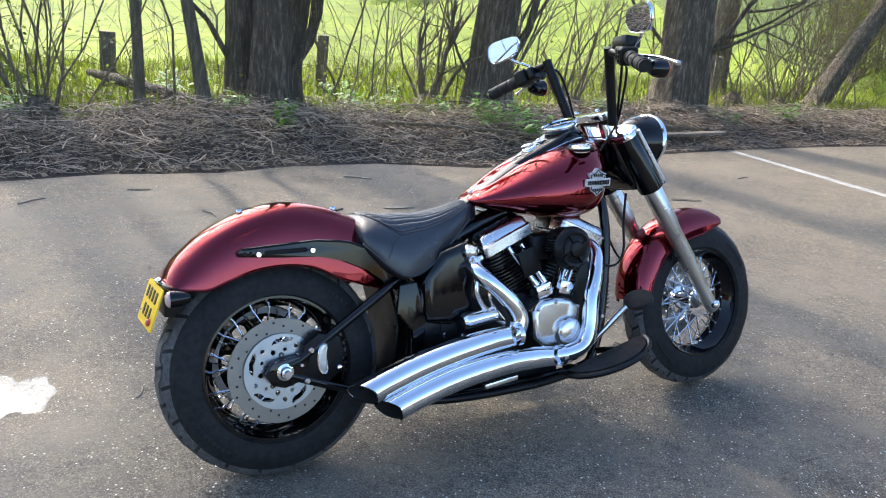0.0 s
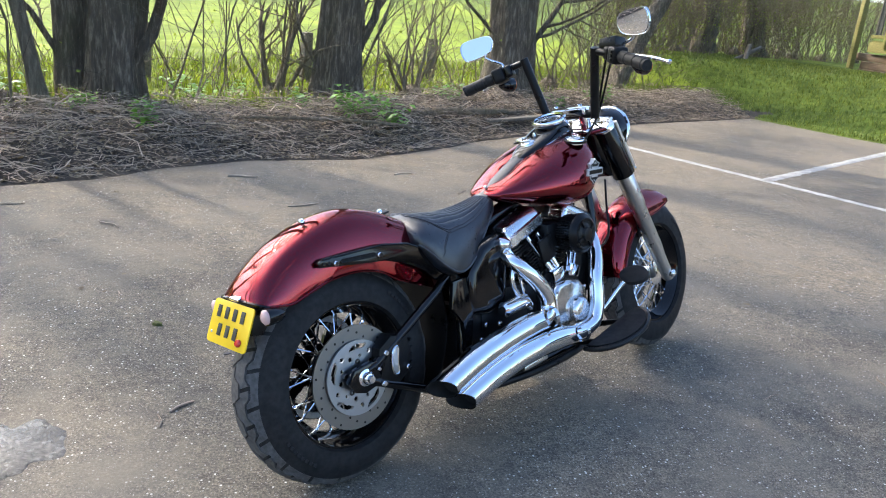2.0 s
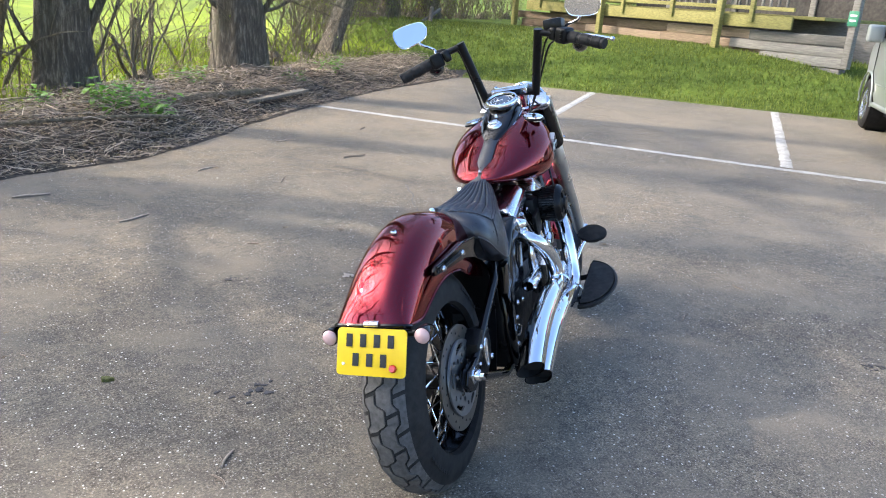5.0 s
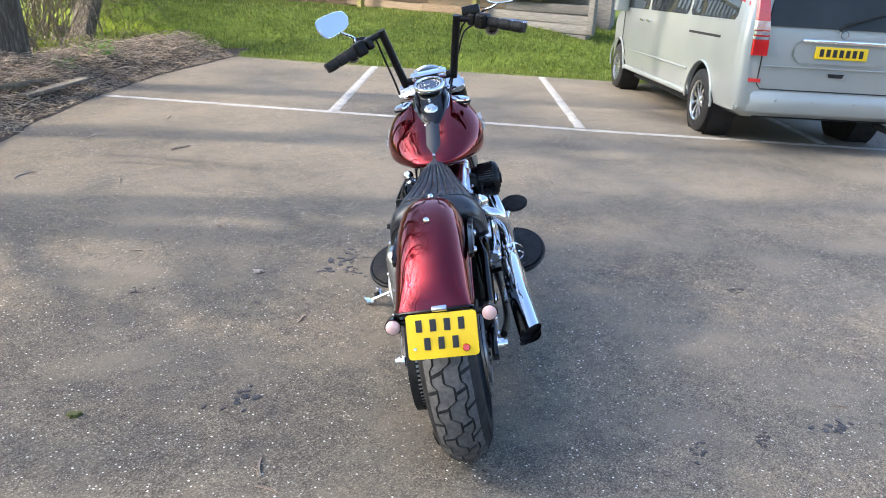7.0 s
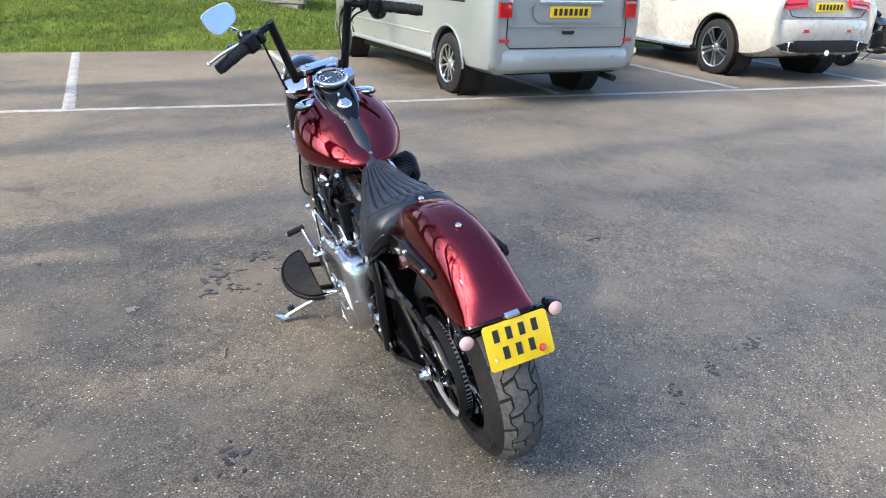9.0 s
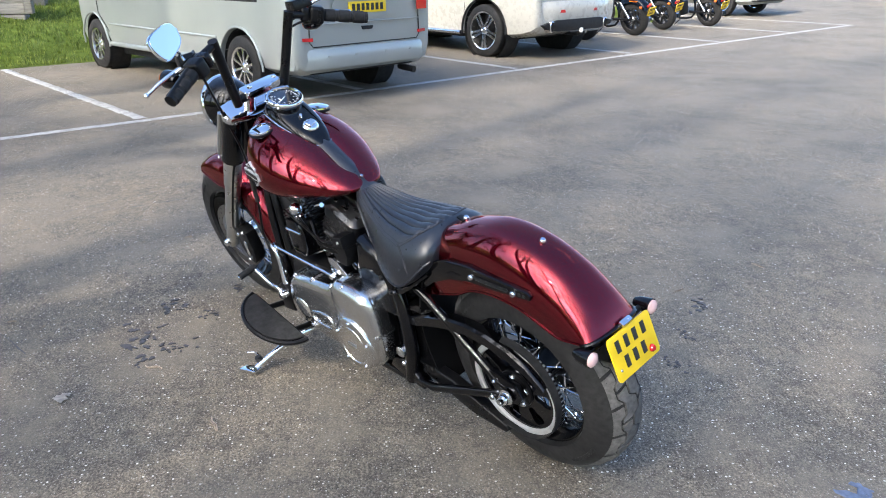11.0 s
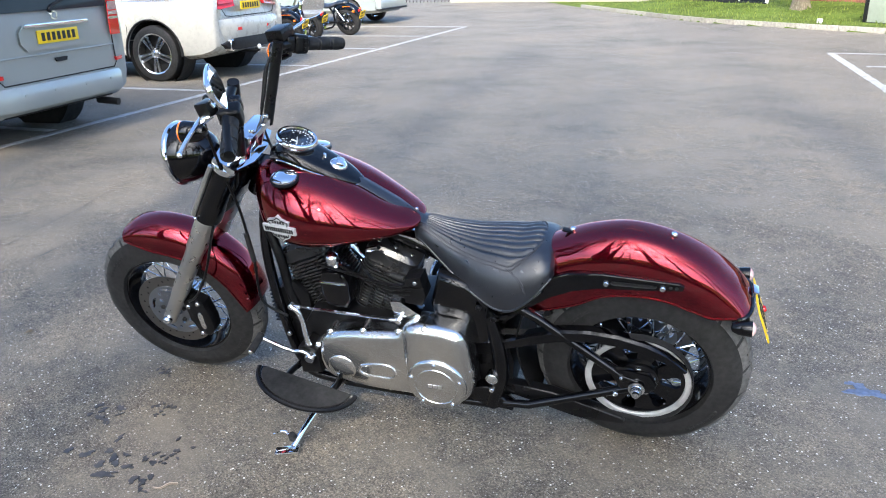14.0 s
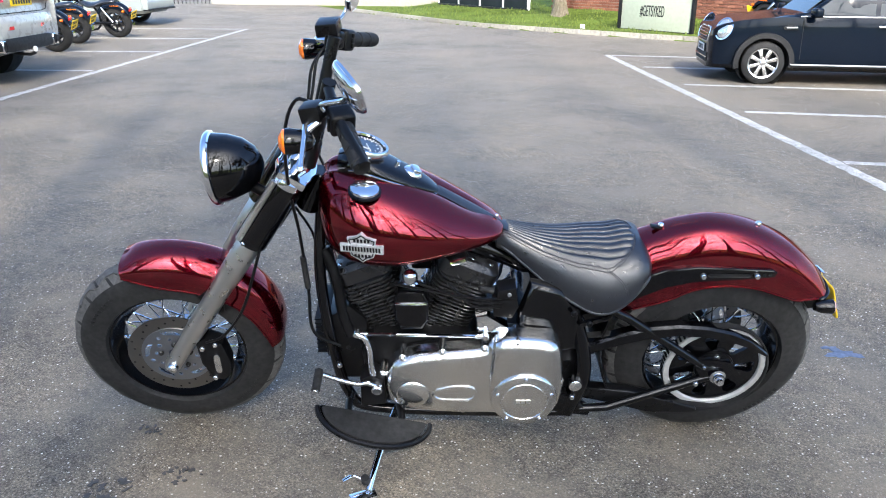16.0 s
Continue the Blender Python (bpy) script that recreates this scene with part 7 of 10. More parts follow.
def car_shell(stations, shift, arches, name, mat, parent, label, n=8):
    """Lofted closed body with wheel arches cut through."""
    flat = refine([[x] + [c for p in sec for c in p] for x, sec in stations], 4)
    secs = []
    for row in flat:
        x, v = row[0], row[1:]
        half = [(max(0.0, v[2 * i]), v[2 * i + 1]) for i in range(len(v) // 2)]
        ring = [Vector((x + shift(x, z, y), y, z)) for y, z in half] + [Vector((x + shift(x, z, y), -y, z)) for y, z in half[::-1] if y > 1e-4]
        secs.append(ring)
    bm = loft(secs)
    bmesh.ops.triangulate(bm, faces=[f for f in bm.faces if len(f.verts) > 4])
    bmesh.ops.recalc_face_normals(bm, faces=bm.faces)
    me = bpy.data.meshes.new(name)
    bm.to_mesh(me)
    bm.free()
    ob = new(name, me)
    cb = nb()
    for x, z, r, y0, y1 in arches:
        for s in (1, -1):
            cyl((x, s * y0, z), (x, s * y1, z), r, seg=40, bm=cb)
    bmesh.ops.recalc_face_normals(cb, faces=cb.faces)
    cm = bpy.data.meshes.new("cut")
    cb.to_mesh(cm)
    cb.free()
    co = new("cut", cm)
    md = ob.modifiers.new("arch", "BOOLEAN")
    md.operation, md.object, md.solver = "DIFFERENCE", co, "EXACT"
    bpy.context.view_layer.update()
    out = bpy.data.meshes.new_from_object(ob.evaluated_get(bpy.context.evaluated_depsgraph_get()))
    bpy.data.objects.remove(ob)
    bpy.data.objects.remove(co)
    b2 = nb()
    b2.from_mesh(out)
    bpy.data.meshes.remove(out)
    return part(name, b2, mat, parent, label, 32)


def car_wheel(parent, at, s, R, w, rim, spokes, style):
    """Tyre, rim and separate spokes; s is the side that faces out."""
    m = Matrix.Translation(at) @ Matrix.Rotation(radians(-90 * s), 4, "X")
    prof = [(rim - 0.005, -w / 2 + 0.02), (rim + 0.01, -w / 2), (R - 0.03, -w / 2 + 0.004), (R - 0.006, -w / 2 + 0.022), (R, -w / 2 + 0.05), (R, w / 2 - 0.05), (R - 0.006, w / 2 - 0.022), (R - 0.03, w / 2 - 0.004), (rim + 0.01, w / 2), (rim - 0.005, w / 2 - 0.02)]
    wh = part("wheel", lathe(nb(), prof, m, 48), M_RUBBER, parent, "black car tyre on an alloy wheel")
    part("rim", lathe(nb(), [(rim - 0.004, -w / 2 + 0.02), (rim - 0.012, -0.02), (rim - 0.016, w / 2 - 0.045), (rim - 0.012, w / 2 - 0.012), (rim + 0.006, w / 2 - 0.004), (rim + 0.008, w / 2 - 0.010)], m, 48), M_ALU, wh)
    part("brake_drum", lathe(nb(), [(rim - 0.02, -0.01), (0.05, 0.0), (0, 0.0)], m, 32), M_PLASTIC, wh)
    part("hub_cap", lathe(nb(), [(0, w / 2 - 0.016), (0.030, w / 2 - 0.018), (0.045, w / 2 - 0.028), (0.075, w / 2 - 0.040), (0.080, w / 2 - 0.065)], m, 24), M_ALU, wh)
    y1 = w / 2 - 0.022
    if style == "double":
        o = [(0.050, 0.004), (rim - 0.013, 0.018), (rim - 0.013, 0.058), (0.050, 0.034)]
        outs = [o, [(x, -y) for x, y in o][::-1]]
    elif style == "blade":
        outs = [[(0.045, -0.018), (rim - 0.012, -0.030), (rim - 0.012, 0.030), (0.045, 0.018)]]
    else:
        outs = [[(0.050, -0.012), (rim - 0.012, -0.024), (rim - 0.012, 0.008), (0.050, 0.010)]]
    for o in outs:
        me = mesh_of("wheel_spoke", prism(o, "z", y1 - 0.030, y1, 0.006), M_ALU)
        for k in range(spokes):
            ob = new("wheel_spoke", me)
            ob.parent = wh
            ob.matrix_basis = m @ Matrix.Rotation(2 * math.pi * k / spokes + 0.3, 4, "Z")
    return wh


def plate_on(parent, outline_c, w, h, x, mat, bars=7, turn=0):
    p = part("number_plate", bx((0.010, w, h), (x, outline_c[0], outline_c[1]), bev=0.002), mat, parent, "number plate")
    n = bars
    for k in range(n):
        yy = outline_c[0] + (k - (n - 1) / 2) * w / (n + 1.0)
        part("plate_bar", bx((0.003, w / (n + 1) * 0.62, h * 0.62), (x - 0.006 if x < 1 else x + 0.006, yy, outline_c[1])), M_INK, p)
    return p


def rect(x0, x1, z0, z1, r=0.02):
    return [(x0 + r, z0), (x1 - r, z0), (x1, z0 + r), (x1, z1 - r), (x1 - r, z1), (x0 + r, z1), (x0, z1 - r), (x0, z0 + r)]


def seam(pts, yf, s, parent, r=0.005):
    part("panel_gap", tube([(x, s * (yf(z) + 0.0005), z) for x, z in pts], r, 6), M_DARKGAP, parent)


def van():
    c = Vector((6.31, 3.86, 0)) + Vector((0.60, -0.80, 0)) * 0.83
    root = thing("van", "silver people-carrier van parked in a marked bay", "van", "parked vehicles", m=pose(c.x, c.y, 0, 0, 0, 38.2))
    S = [(0, .30), (.78, .30), (.90, .36), (.935, .48), (.945, .70), (.950, .95), (.940, 1.12), (.905, 1.40), (.865, 1.64), (.800, 1.82), (.62, 1.895), (0, 1.915)]

    def cut(top, k, lift=0.0):
        out = []
        for y, z in S:
            zz = min(z, lerp(z, top, smoothstep(top - 0.25, top + 0.1, z)))
            out.append((y * k, max(zz, .30 + lift) if z < .5 else zz))
        return out
    st = [(-0.985, [(y * 0.90, lerp(.42, 1.86, (z - .30) / 1.615)) for y, z in S]), (-0.965, [(y * 0.955, lerp(.36, 1.89, (z - .30) / 1.615)) for y, z in S]), (-0.90, [(y * 0.985, lerp(.32, 1.91, (z - .30) / 1.615)) for y, z in S]), (-0.70, S), (0.6, S), (2.5, S), (3.05, [(y, min(z, 1.86)) for y, z in S]), (3.55, cut(1.50, 0.985)), (3.92, cut(1.16, 0.97)), (4.3, cut(1.02, 0.92)), (4.52, cut(0.90, 0.78)), (4.60, cut(0.78, 0.62))]
    yf = table_y(S)
    sh = lambda x, z, y: (0.075 * smoothstep(1.05, 1.9, z)) * smoothstep(-0.5, -0.95, x)
    body = car_shell(st, sh, [(0, .335, .400, .62, 1.1), (3.70, .335, .400, .62, 1.1)], "body", M_SILVER, root, "silver painted van body")
    xr = lambda z, y=0: -0.985 + 0.075 * smoothstep(1.05, 1.9, z) + 0.02 * (abs(y) / .85) ** 4
    # glass
    part("rear_window", end_panel([(-.70, 1.16), (.70, 1.16), (.72, 1.22), (.66, 1.70), (.60, 1.74), (-.60, 1.74), (-.66, 1.70), (-.72, 1.22)], xr, 0.005, 0.02), M_GLASS, root, "dark rear window")
    for s in (1, -1):
        for a, b in ((-0.72, 0.62), (0.70, 2.25), (2.35, 3.15)):
            o = rect(a, b, 1.19, 1.62, 0.05)
            if a > 2:
                o = [(2.35, 1.19), (3.60, 1.19), (3.55, 1.24), (3.12, 1.60), (3.05, 1.62), (2.40, 1.62), (2.35, 1.57)]
            part("side_window", side_panel(o, yf, s, 0.005, 0.02), M_GLASS, root, "dark side window")
        seam([(0.66, 0.42), (0.66, 1.66), (2.28, 1.68), (2.30, 0.40)], yf, s, body)
        seam([(2.36, 0.42), (2.34, 1.66)], yf, s, body)
        seam([(3.25, 0.52), (3.50, 0.75), (3.54, 1.14)], yf, s, body)
        part("slide_rail", side_panel(rect(-0.42, 0.55, 1.005, 1.03, 0.008), yf, s, 0.003, 0.02), M_DARKGAP, body, "black sliding-door rail")
        part("rub_strip", tube([(0.45, s * (yf(.66) + .004), .62), (3.22, s * (yf(.66) + .004), .62)], 0.012, 8), M_SILVER, body)
        part("sill", tube([(0.42, s * .915, .36), (3.28, s * .915, .36)], 0.030, 10), M_SILVER, body)
        for x in (2.16, 2.48):
            part("door_handle", bx((0.17, 0.035, 0.030), (x, s * (yf(1.03) + .018), 1.055), bev=0.010), M_CHROME, body, "chrome door handle")
        for x in (0, 3.70):
            part("arch_lip", tube([(x + 0.412 * math.cos(radians(a)), s * (.948 - 0.010 * (a < 10 or a > 170)), .335 + 0.412 * math.sin(radians(a))) for a in range(-2, 183, 8)], 0.013, 8), M_SILVER, body)
            part("arch_liner", lathe(nb(), [(0.399, 0), (0.399, 0.25), (0.10, 0.25)], Matrix.Translation((x, s * (.90 if s > 0 else .90), .335)) @ Matrix.Rotation(radians(90 * s), 4, "X"), 32), M_DARKGAP, body)
        # tail lamp wrapped round the corner: red, clear, red
        def lamp_rows(zs, off):
            out = []
            for z in zs:
                ym = yf(z) * 0.985 + off
                inner = lerp(.70, .76, smoothstep(.95, 1.56, z))
                out.append([Vector((xr(z) - 0.012 - off + 1.5 * max(0.0, y - .84) + (0.09 if y > ym - 1e-6 else 0.0), s * min(y, ym), z)) for y in (inner, .80, .84, .87, .90, .93, ym)])
            return out
        xl = lambda z, y: xr(z) + 0.02 + 0.50 * max(0.0, abs(y) - .80)
        lamp = part("tail_lamp", sheet(lamp_rows([.89, .95, 1.05, 1.20, 1.35, 1.48, 1.57], 0.004), 0.012), M_REDLENS, root, "tall red tail lamp")
        for z0, z1 in ((1.075, 1.11), (1.12, 1.20), (1.035, 1.06)):
            part("clear_band", sheet(lamp_rows([z0, z1], 0.009), 0.006), M_LAMP, lamp, "clear lamp band")
        part("bumper_reflector", end_panel([(s * .72, .645), (s * .87, .648), (s * .87, .682), (s * .72, .678)], lambda z, y: xl(z, y) - 0.02, 0.022, 0.03), M_REDLENS, root, "red bumper reflector")
        part("wing_mirror", bx((0.14, 0.20, 0.22), (3.40, s * 1.04, 1.24), bev=0.04, seg=3), M_SILVER, root)
    # bumper
    secs = []
    for y in [-.90, -.86, -.7, -.35, 0, .35, .7, .86, .90]:
        bend = 0.11 * smoothstep(.70, .90, abs(y))
        secs.append([Vector((-0.93 + bend, y, .36)), Vector((-1.020 + bend, y, .37)), Vector((-1.035 + bend, y, .42)), Vector((-1.032 + bend, y, .53)), Vector((-1.01 + bend, y, .565)), Vector((-0.93 + bend, y, .57))])
    bp = part("rear_bumper", loft(secs), M_SILVER, root, "silver rear bumper")
    for y in (-.55, -.2, .2, .55):
        part("parking_sensor", cyl((-1.030, y, .49), (-1.038, y, .49), 0.014, seg=14), M_SILVER, bp)
    part("bumper_skirt", bx((0.10, 1.40, 0.06), (-0.86, 0, .335), bev=0.02), M_PLASTIC, root)
    part("tailgate_gap", tube([(xr(z, y) - 0.002, y, z) for y, z in [(-.73, 1.02), (-.74, .63), (-.70, .585), (.70, .585), (.74, .63), (.73, 1.02)]], 0.006, 6), M_DARKGAP, body)
    part("tailgate_crease", tube([(xr(.80) - 0.001, y, .80) for y in (-.72, .72)], 0.008, 6), M_SILVER, body)
    part("plate_recess", end_panel(rect(-.44, .44, .84, 1.05, 0.06), xr, 0.002, 0.01), M_SILVER, body)
    part("grip_bar", bx((0.035, 0.78, 0.035), (-0.999, 0, 1.045), bev=0.010), M_CHROME, root, "chrome tailgate grip bar")
    plate_on(root, (0.0, 0.945), 0.50, 0.112, -0.995, M_YELLOW)
    part("tailgate_handle", end_panel([(-.06, .72), (.06, .72), (.075, .755), (-.075, .755)], xr, 0.004, 0.02), M_DARKGAP, body)
    part("badge", lathe(nb(), [(0.030, 0.006), (0.038, 0.006), (0.040, 0)], axis_m((-0.985, 0, 1.115), (-1, 0, 0)), 24), M_CHROME, body, "round chrome badge")
    part("rear_wiper", tube([(-0.992, 0.05, 1.15), (-0.985, 0.02, 1.19), (-0.965, -0.42, 1.33)], [0.018, 0.014, 0.008], 8), M_PLASTIC, root, "black rear wiper")
    part("exhaust_pipe", tube([(-1.02, -.62, .25), (-0.80, -.60, .27)], 0.035, 14), M_PLASTIC, root)
    for x in (0, 3.70):
        for s in (1, -1):
            car_wheel(root, (x, s * .825, .330), s, .330, .225, .205, 10, "slim")
    part("under_body", bx((3.9, 1.5, 0.12), (1.75, 0, .27), bev=0.02), M_DARKGAP, root)
    return root


van()


def suv():
    c = Vector((9.52, 0.72, 0)) + Vector((0.574, -0.819, 0)) * 0.93
    root = thing("estate_car", "ivory white large sport utility car with bright alloy wheels", "car", "parked vehicles", m=pose(c.x, c.y, 0, 0, 0, 35.0))
    S = [(0, .30), (.80, .30), (.93, .36), (.965, .50), (.975, .72), (.985, .92), (.970, 1.06), (.880, 1.32), (.790, 1.54), (.66, 1.68), (.48, 1.725), (0, 1.74)]

    def top(k, tz, y=1.0):
        return [(yy * y, min(z, lerp(z, tz, smoothstep(tz - .3, tz + .1, z)))) for yy, z in S]
    st = [(-1.00, [(y * .86, lerp(.50, 1.30, (z - .3) / 1.44)) for y, z in S]), (-0.975, [(y * .93, lerp(.44, 1.45, (z - .3) / 1.44)) for y, z in S]), (-0.86, [(y * .975, lerp(.36, 1.62, (z - .3) / 1.44)) for y, z in S]), (-0.55, [(y, lerp(.30, 1.70, (z - .3) / 1.44)) for y, z in S]), (0.2, S), (1.6, S), (2.1, top(1, 1.60)), (2.7, top(1, 1.22, .99)), (3.3, top(1, 1.02, .97)), (3.75, top(1, .95, .92)), (3.95, top(1, .80, .75))]
    yf = table_y(S)
    sh = lambda x, z, y: 0.30 * smoothstep(.95, 1.6, z) * smoothstep(-0.4, -0.9, x)
    body = car_shell(st, sh, [(0, .385, .455, .64, 1.2), (3.0, .385, .455, .64, 1.2)], "body", M_IVORY, root, "ivory painted car body")
    xr = lambda z, y=0: -1.00 + 0.30 * smoothstep(.95, 1.6, z) + 0.05 * (abs(y) / .9) ** 3
    part("rear_window", end_panel([(-.60, 1.14), (.60, 1.14), (.52, 1.42), (-.52, 1.42)], lambda z, y: xr(z, y) + 0.05, 0.02, 0.02), M_GLASS, root)
    for s in (1, -1):
        for a, b in ((-0.35, 0.35), (0.45, 1.25), (1.32, 2.1)):
            o = rect(a, b, 1.10, 1.48, 0.06)
            if a > 1.3:
                o = [(1.32, 1.10), (2.55, 1.10), (2.05, 1.46), (1.36, 1.48)]
            part("side_window", side_panel(o, yf, s, 0.006, 0.02), M_GLASS, root)
        part("window_trim", tube([(-0.45, s * (yf(1.08) + .004), 1.085), (2.6, s * (yf(1.08) + .004), 1.085)], 0.008, 6), M_CHROME, body)
        seam([(0.40, 0.72), (0.42, 1.08), (0.42, 1.50)], yf, s, body)
        seam([(0.46, .42), (0.40, 0.72)], yf, s, body)
        seam([(1.28, .42), (1.28, 1.50)], yf, s, body)
        part("side_step", tube([(0.50, s * .965, .335), (2.50, s * .965, .335)], 0.030, 10), M_CHROME, root, "bright side step")
        for x in (1.05, 1.95):
            part("door_handle", bx((0.20, 0.03, 0.030), (x, s * (yf(.98) + .016), .975), bev=0.010), M_CHROME, body)
        for x in (0, 3.0):
            part("arch_lip", tube([(x + 0.462 * math.cos(radians(a)), s * .968, .385 + 0.462 * math.sin(radians(a))) for a in range(-8, 189, 8)], 0.016, 8), M_PLASTIC, body, "dark wheel-arch lip")
            part("arch_liner", lathe(nb(), [(0.454, 0), (0.454, 0.28), (0.10, 0.28)], Matrix.Translation((x, s * .93, .385)) @ Matrix.Rotation(radians(90 * s), 4, "X"), 32), M_DARKGAP, body)
        xl = lambda z, y: xr(z, y) - 0.004 + 0.55 * max(0.0, abs(y) - .74)
        lamp = part("tail_lamp", end_panel([(s * y, z) for y, z in [(.40, .985), (.74, .955), (.93, 1.02), (.91, 1.17), (.70, 1.20), (.36, 1.14)]], xl, 0.012, 0.06), M_REDLENS, root, "wide red tail lamp")
        part("lamp_band", end_panel([(s * y, z) for y, z in [(.44, 1.035), (.74, 1.02), (.74, 1.06), (.44, 1.07)]], xl, 0.017, 0.02), M_REDLENS, lamp)
        part("bumper_reflector", end_panel([(s * y, z) for y, z in [(.34, .660), (.78, .650), (.80, .690), (.35, .700)]], lambda z, y: -1.050 + 0.16 * smoothstep(.62, .93, abs(y)), 0.006, 0.03), M_REDLENS, root, "red bumper reflector")
        part("exhaust_tip", lathe(nb(), [(0.040, 0.06), (0.048, 0.055), (0.052, 0.04), (0.052, -0.06), (0.030, -0.06)], axis_m((-1.00, s * .62, .475), (-1, 0, 0)) @ Matrix.Diagonal((1, 1.6, 1, 1)), 24), M_CHROME, root, "oval chrome exhaust tip")
        part("exhaust_core", cyl((-1.045, s * .62, .475), (-0.95, s * .62, .475), 0.040, seg=16), M_DARKGAP, root)
    secs = []
    for y in [-.93, -.88, -.7, -.35, 0, .35, .7, .88, .93]:
        bend = 0.16 * smoothstep(.62, .93, abs(y))
        secs.append([Vector((-0.86 + bend, y, .50)), Vector((-1.00 + bend, y, .50)), Vector((-1.035 + bend, y, .56)), Vector((-1.050 + bend, y, .76)), Vector((-1.02 + bend, y, .82)), Vector((-0.86 + bend, y, .84))])
    part("rear_bumper", loft(secs), M_IVORY, root, "ivory rear bumper")
    part("diffuser", prism([(-.82, .50), (-.50, .56), (.50, .56), (.82, .50), (.70, .43), (.45, .40), (-.45, .40), (-.70, .43)], "x", -1.046, -0.80, 0.012), M_PLASTIC, root, "dark lower bumper panel")
    part("tailgate_gap", tube([(xr(z, y) - 0.006, y, z) for y, z in [(-.70, .97), (-.62, .865), (-.5, .85), (.5, .85), (.62, .865), (.70, .97)]], 0.006, 6), M_DARKGAP, body)
    plate_on(root, (0.0, 0.985), 0.50, 0.112, -1.010, M_YELLOW)
    part("grip_strip", bx((0.03, 0.62, 0.03), (-0.985, 0, 1.075), bev=0.008), M_IVORY, root)
    part("tow_bar", tube([(-0.80, 0, .34), (-1.02, 0, .33), (-1.09, 0, .36)], 0.022, 10), M_PLASTIC, root)
    part("tow_ball", lathe(nb(), [(0, 0.05), (0.02, 0.045), (0.030, 0.02), (0.026, -0.01), (0.018, -0.02)], Matrix.Translation((-1.09, 0, .385)), 16), M_WHITE, root, "white tow-ball cover")
    for x in (0, 3.0):
        for s in (1, -1):
            car_wheel(root, (x, s * .84, .382), s, .382, .275, .272, 5, "double")
    part("under_body", bx((3.4, 1.5, 0.12), (1.4, 0, .30), bev=0.02), M_DARKGAP, root)
    return root


suv()


def hatch():
    f = Vector((0.895, 0.446, 0))
    lf = Vector((-0.446, 0.895, 0))
    c = Vector((1.535, -6.13, 0)) - (lf * 0.72 + f * 2.467) * 0.90
    root = thing("hatchback", "dark blue small hatchback with grey arches and bright wheels", "car", "parked vehicles", m=pose(c.x, c.y, 0, 0, 0, math.degrees(math.atan2(f.y, f.x))) @ Matrix.Scale(0.90, 4))
    S = [(0, .20), (.70, .20), (.79, .26), (.825, .42), (.835, .62), (.840, .80), (.825, .93), (.760, 1.14), (.690, 1.32), (.60, 1.395), (.44, 1.42), (0, 1.43)]

    def top(tz, k=1.0):
        return [(y * k, min(z, lerp(z, tz, smoothstep(tz - .22, tz + .08, z)))) for y, z in S]
    st = [(-0.62, [(y * .86, lerp(.34, 1.28, (z - .2) / 1.23)) for y, z in S]), (-0.56, [(y * .96, lerp(.26, 1.38, (z - .2) / 1.23)) for y, z in S]), (-0.3, S), (0.6, S), (1.15, S), (1.45, top(1.36)), (1.95, top(.995, .985)), (2.30, top(.940, .98)), (2.70, top(.895, .965)), (2.95, top(.855, .925)), (3.09, top(.805, .85)), (3.16, top(.745, .74)), (3.19, top(.67, .60))]
    yf = table_y(S)
    body = car_shell(st, lambda x, z, y: 0.0, [(0, .300, .345, .52, 1.0), (2.467, .300, .345, .52, 1.0)], "body", M_NIGHT, root, "dark blue car body")
    xn = lambda z, y: 3.197 - 0.045 * smoothstep(.44, .58, abs(y)) - 0.07 * smoothstep(.56, .68, abs(y)) - 0.045 * smoothstep(.62, .75, z) - 0.07 * smoothstep(.74, .82, z)
    for s in (1, -1):
        part("side_window", side_panel([(0.25, .965), (1.02, .965), (1.00, 1.30), (0.30, 1.30)], yf, s, 0.006, 0.02), M_GLASS, root)
        part("side_window", side_panel([(1.08, .965), (1.92, .965), (1.50, 1.28), (1.07, 1.31)], yf, s, 0.006, 0.02), M_GLASS, root, "car side window")
        part("waist_trim", tube([(-0.4, s * (yf(.945) + .004), .945), (2.05, s * (yf(.945) + .004), .945)], 0.007, 8), M_CARRIER, body, "bright metal waist line")
        part("sill_trim", tube([(0.36, s * .842, .275), (2.10, s * .842, .275)], 0.028, 10), M_PLASTIC, body)
        part("sill_line", tube([(0.38, s * .868, .29), (2.10, s * .868, .29)], 0.009, 6), M_CARRIER, body)
        seam([(1.98, .36), (2.00, .90)], yf, s, body)
        seam([(0.72, .36), (0.72, .93)], yf, s, body)
        for x in (0, 2.467):
            part("arch_lip", sheet([[Vector((x + r * math.cos(radians(a)), s * y, .300 + r * math.sin(radians(a)))) for r, y in ((.342, .835), (.345, .862), (.415, .858), (.420, .828))] for a in range(-12, 193, 8)], 0.008), M_PLASTIC, body, "grey plastic wheel arch")
            part("arch_liner", lathe(nb(), [(0.344, 0), (0.344, 0.22), (0.10, 0.22)], Matrix.Translation((x, s * .80, .300)) @ Matrix.Rotation(radians(90 * s), 4, "X"), 32), M_DARKGAP, body)
        part("wing_mirror", bx((0.12, 0.17, 0.13), (1.88, s * .96, 1.00), (0, 0, 12 * s), bev=0.04, seg=3), M_NIGHT, root, "dark wing mirror")
        part("door_handle", bx((0.15, 0.03, 0.030), (0.95, s * (yf(.82) + .016), .82), bev=0.010), M_CHROME, body)
        part("side_vent", side_panel([(2.06, .775), (2.24, .765), (2.26, .80), (2.20, .825), (2.08, .815)], yf, s, 0.008, 0.02), M_PLASTIC, root, "black side vent")
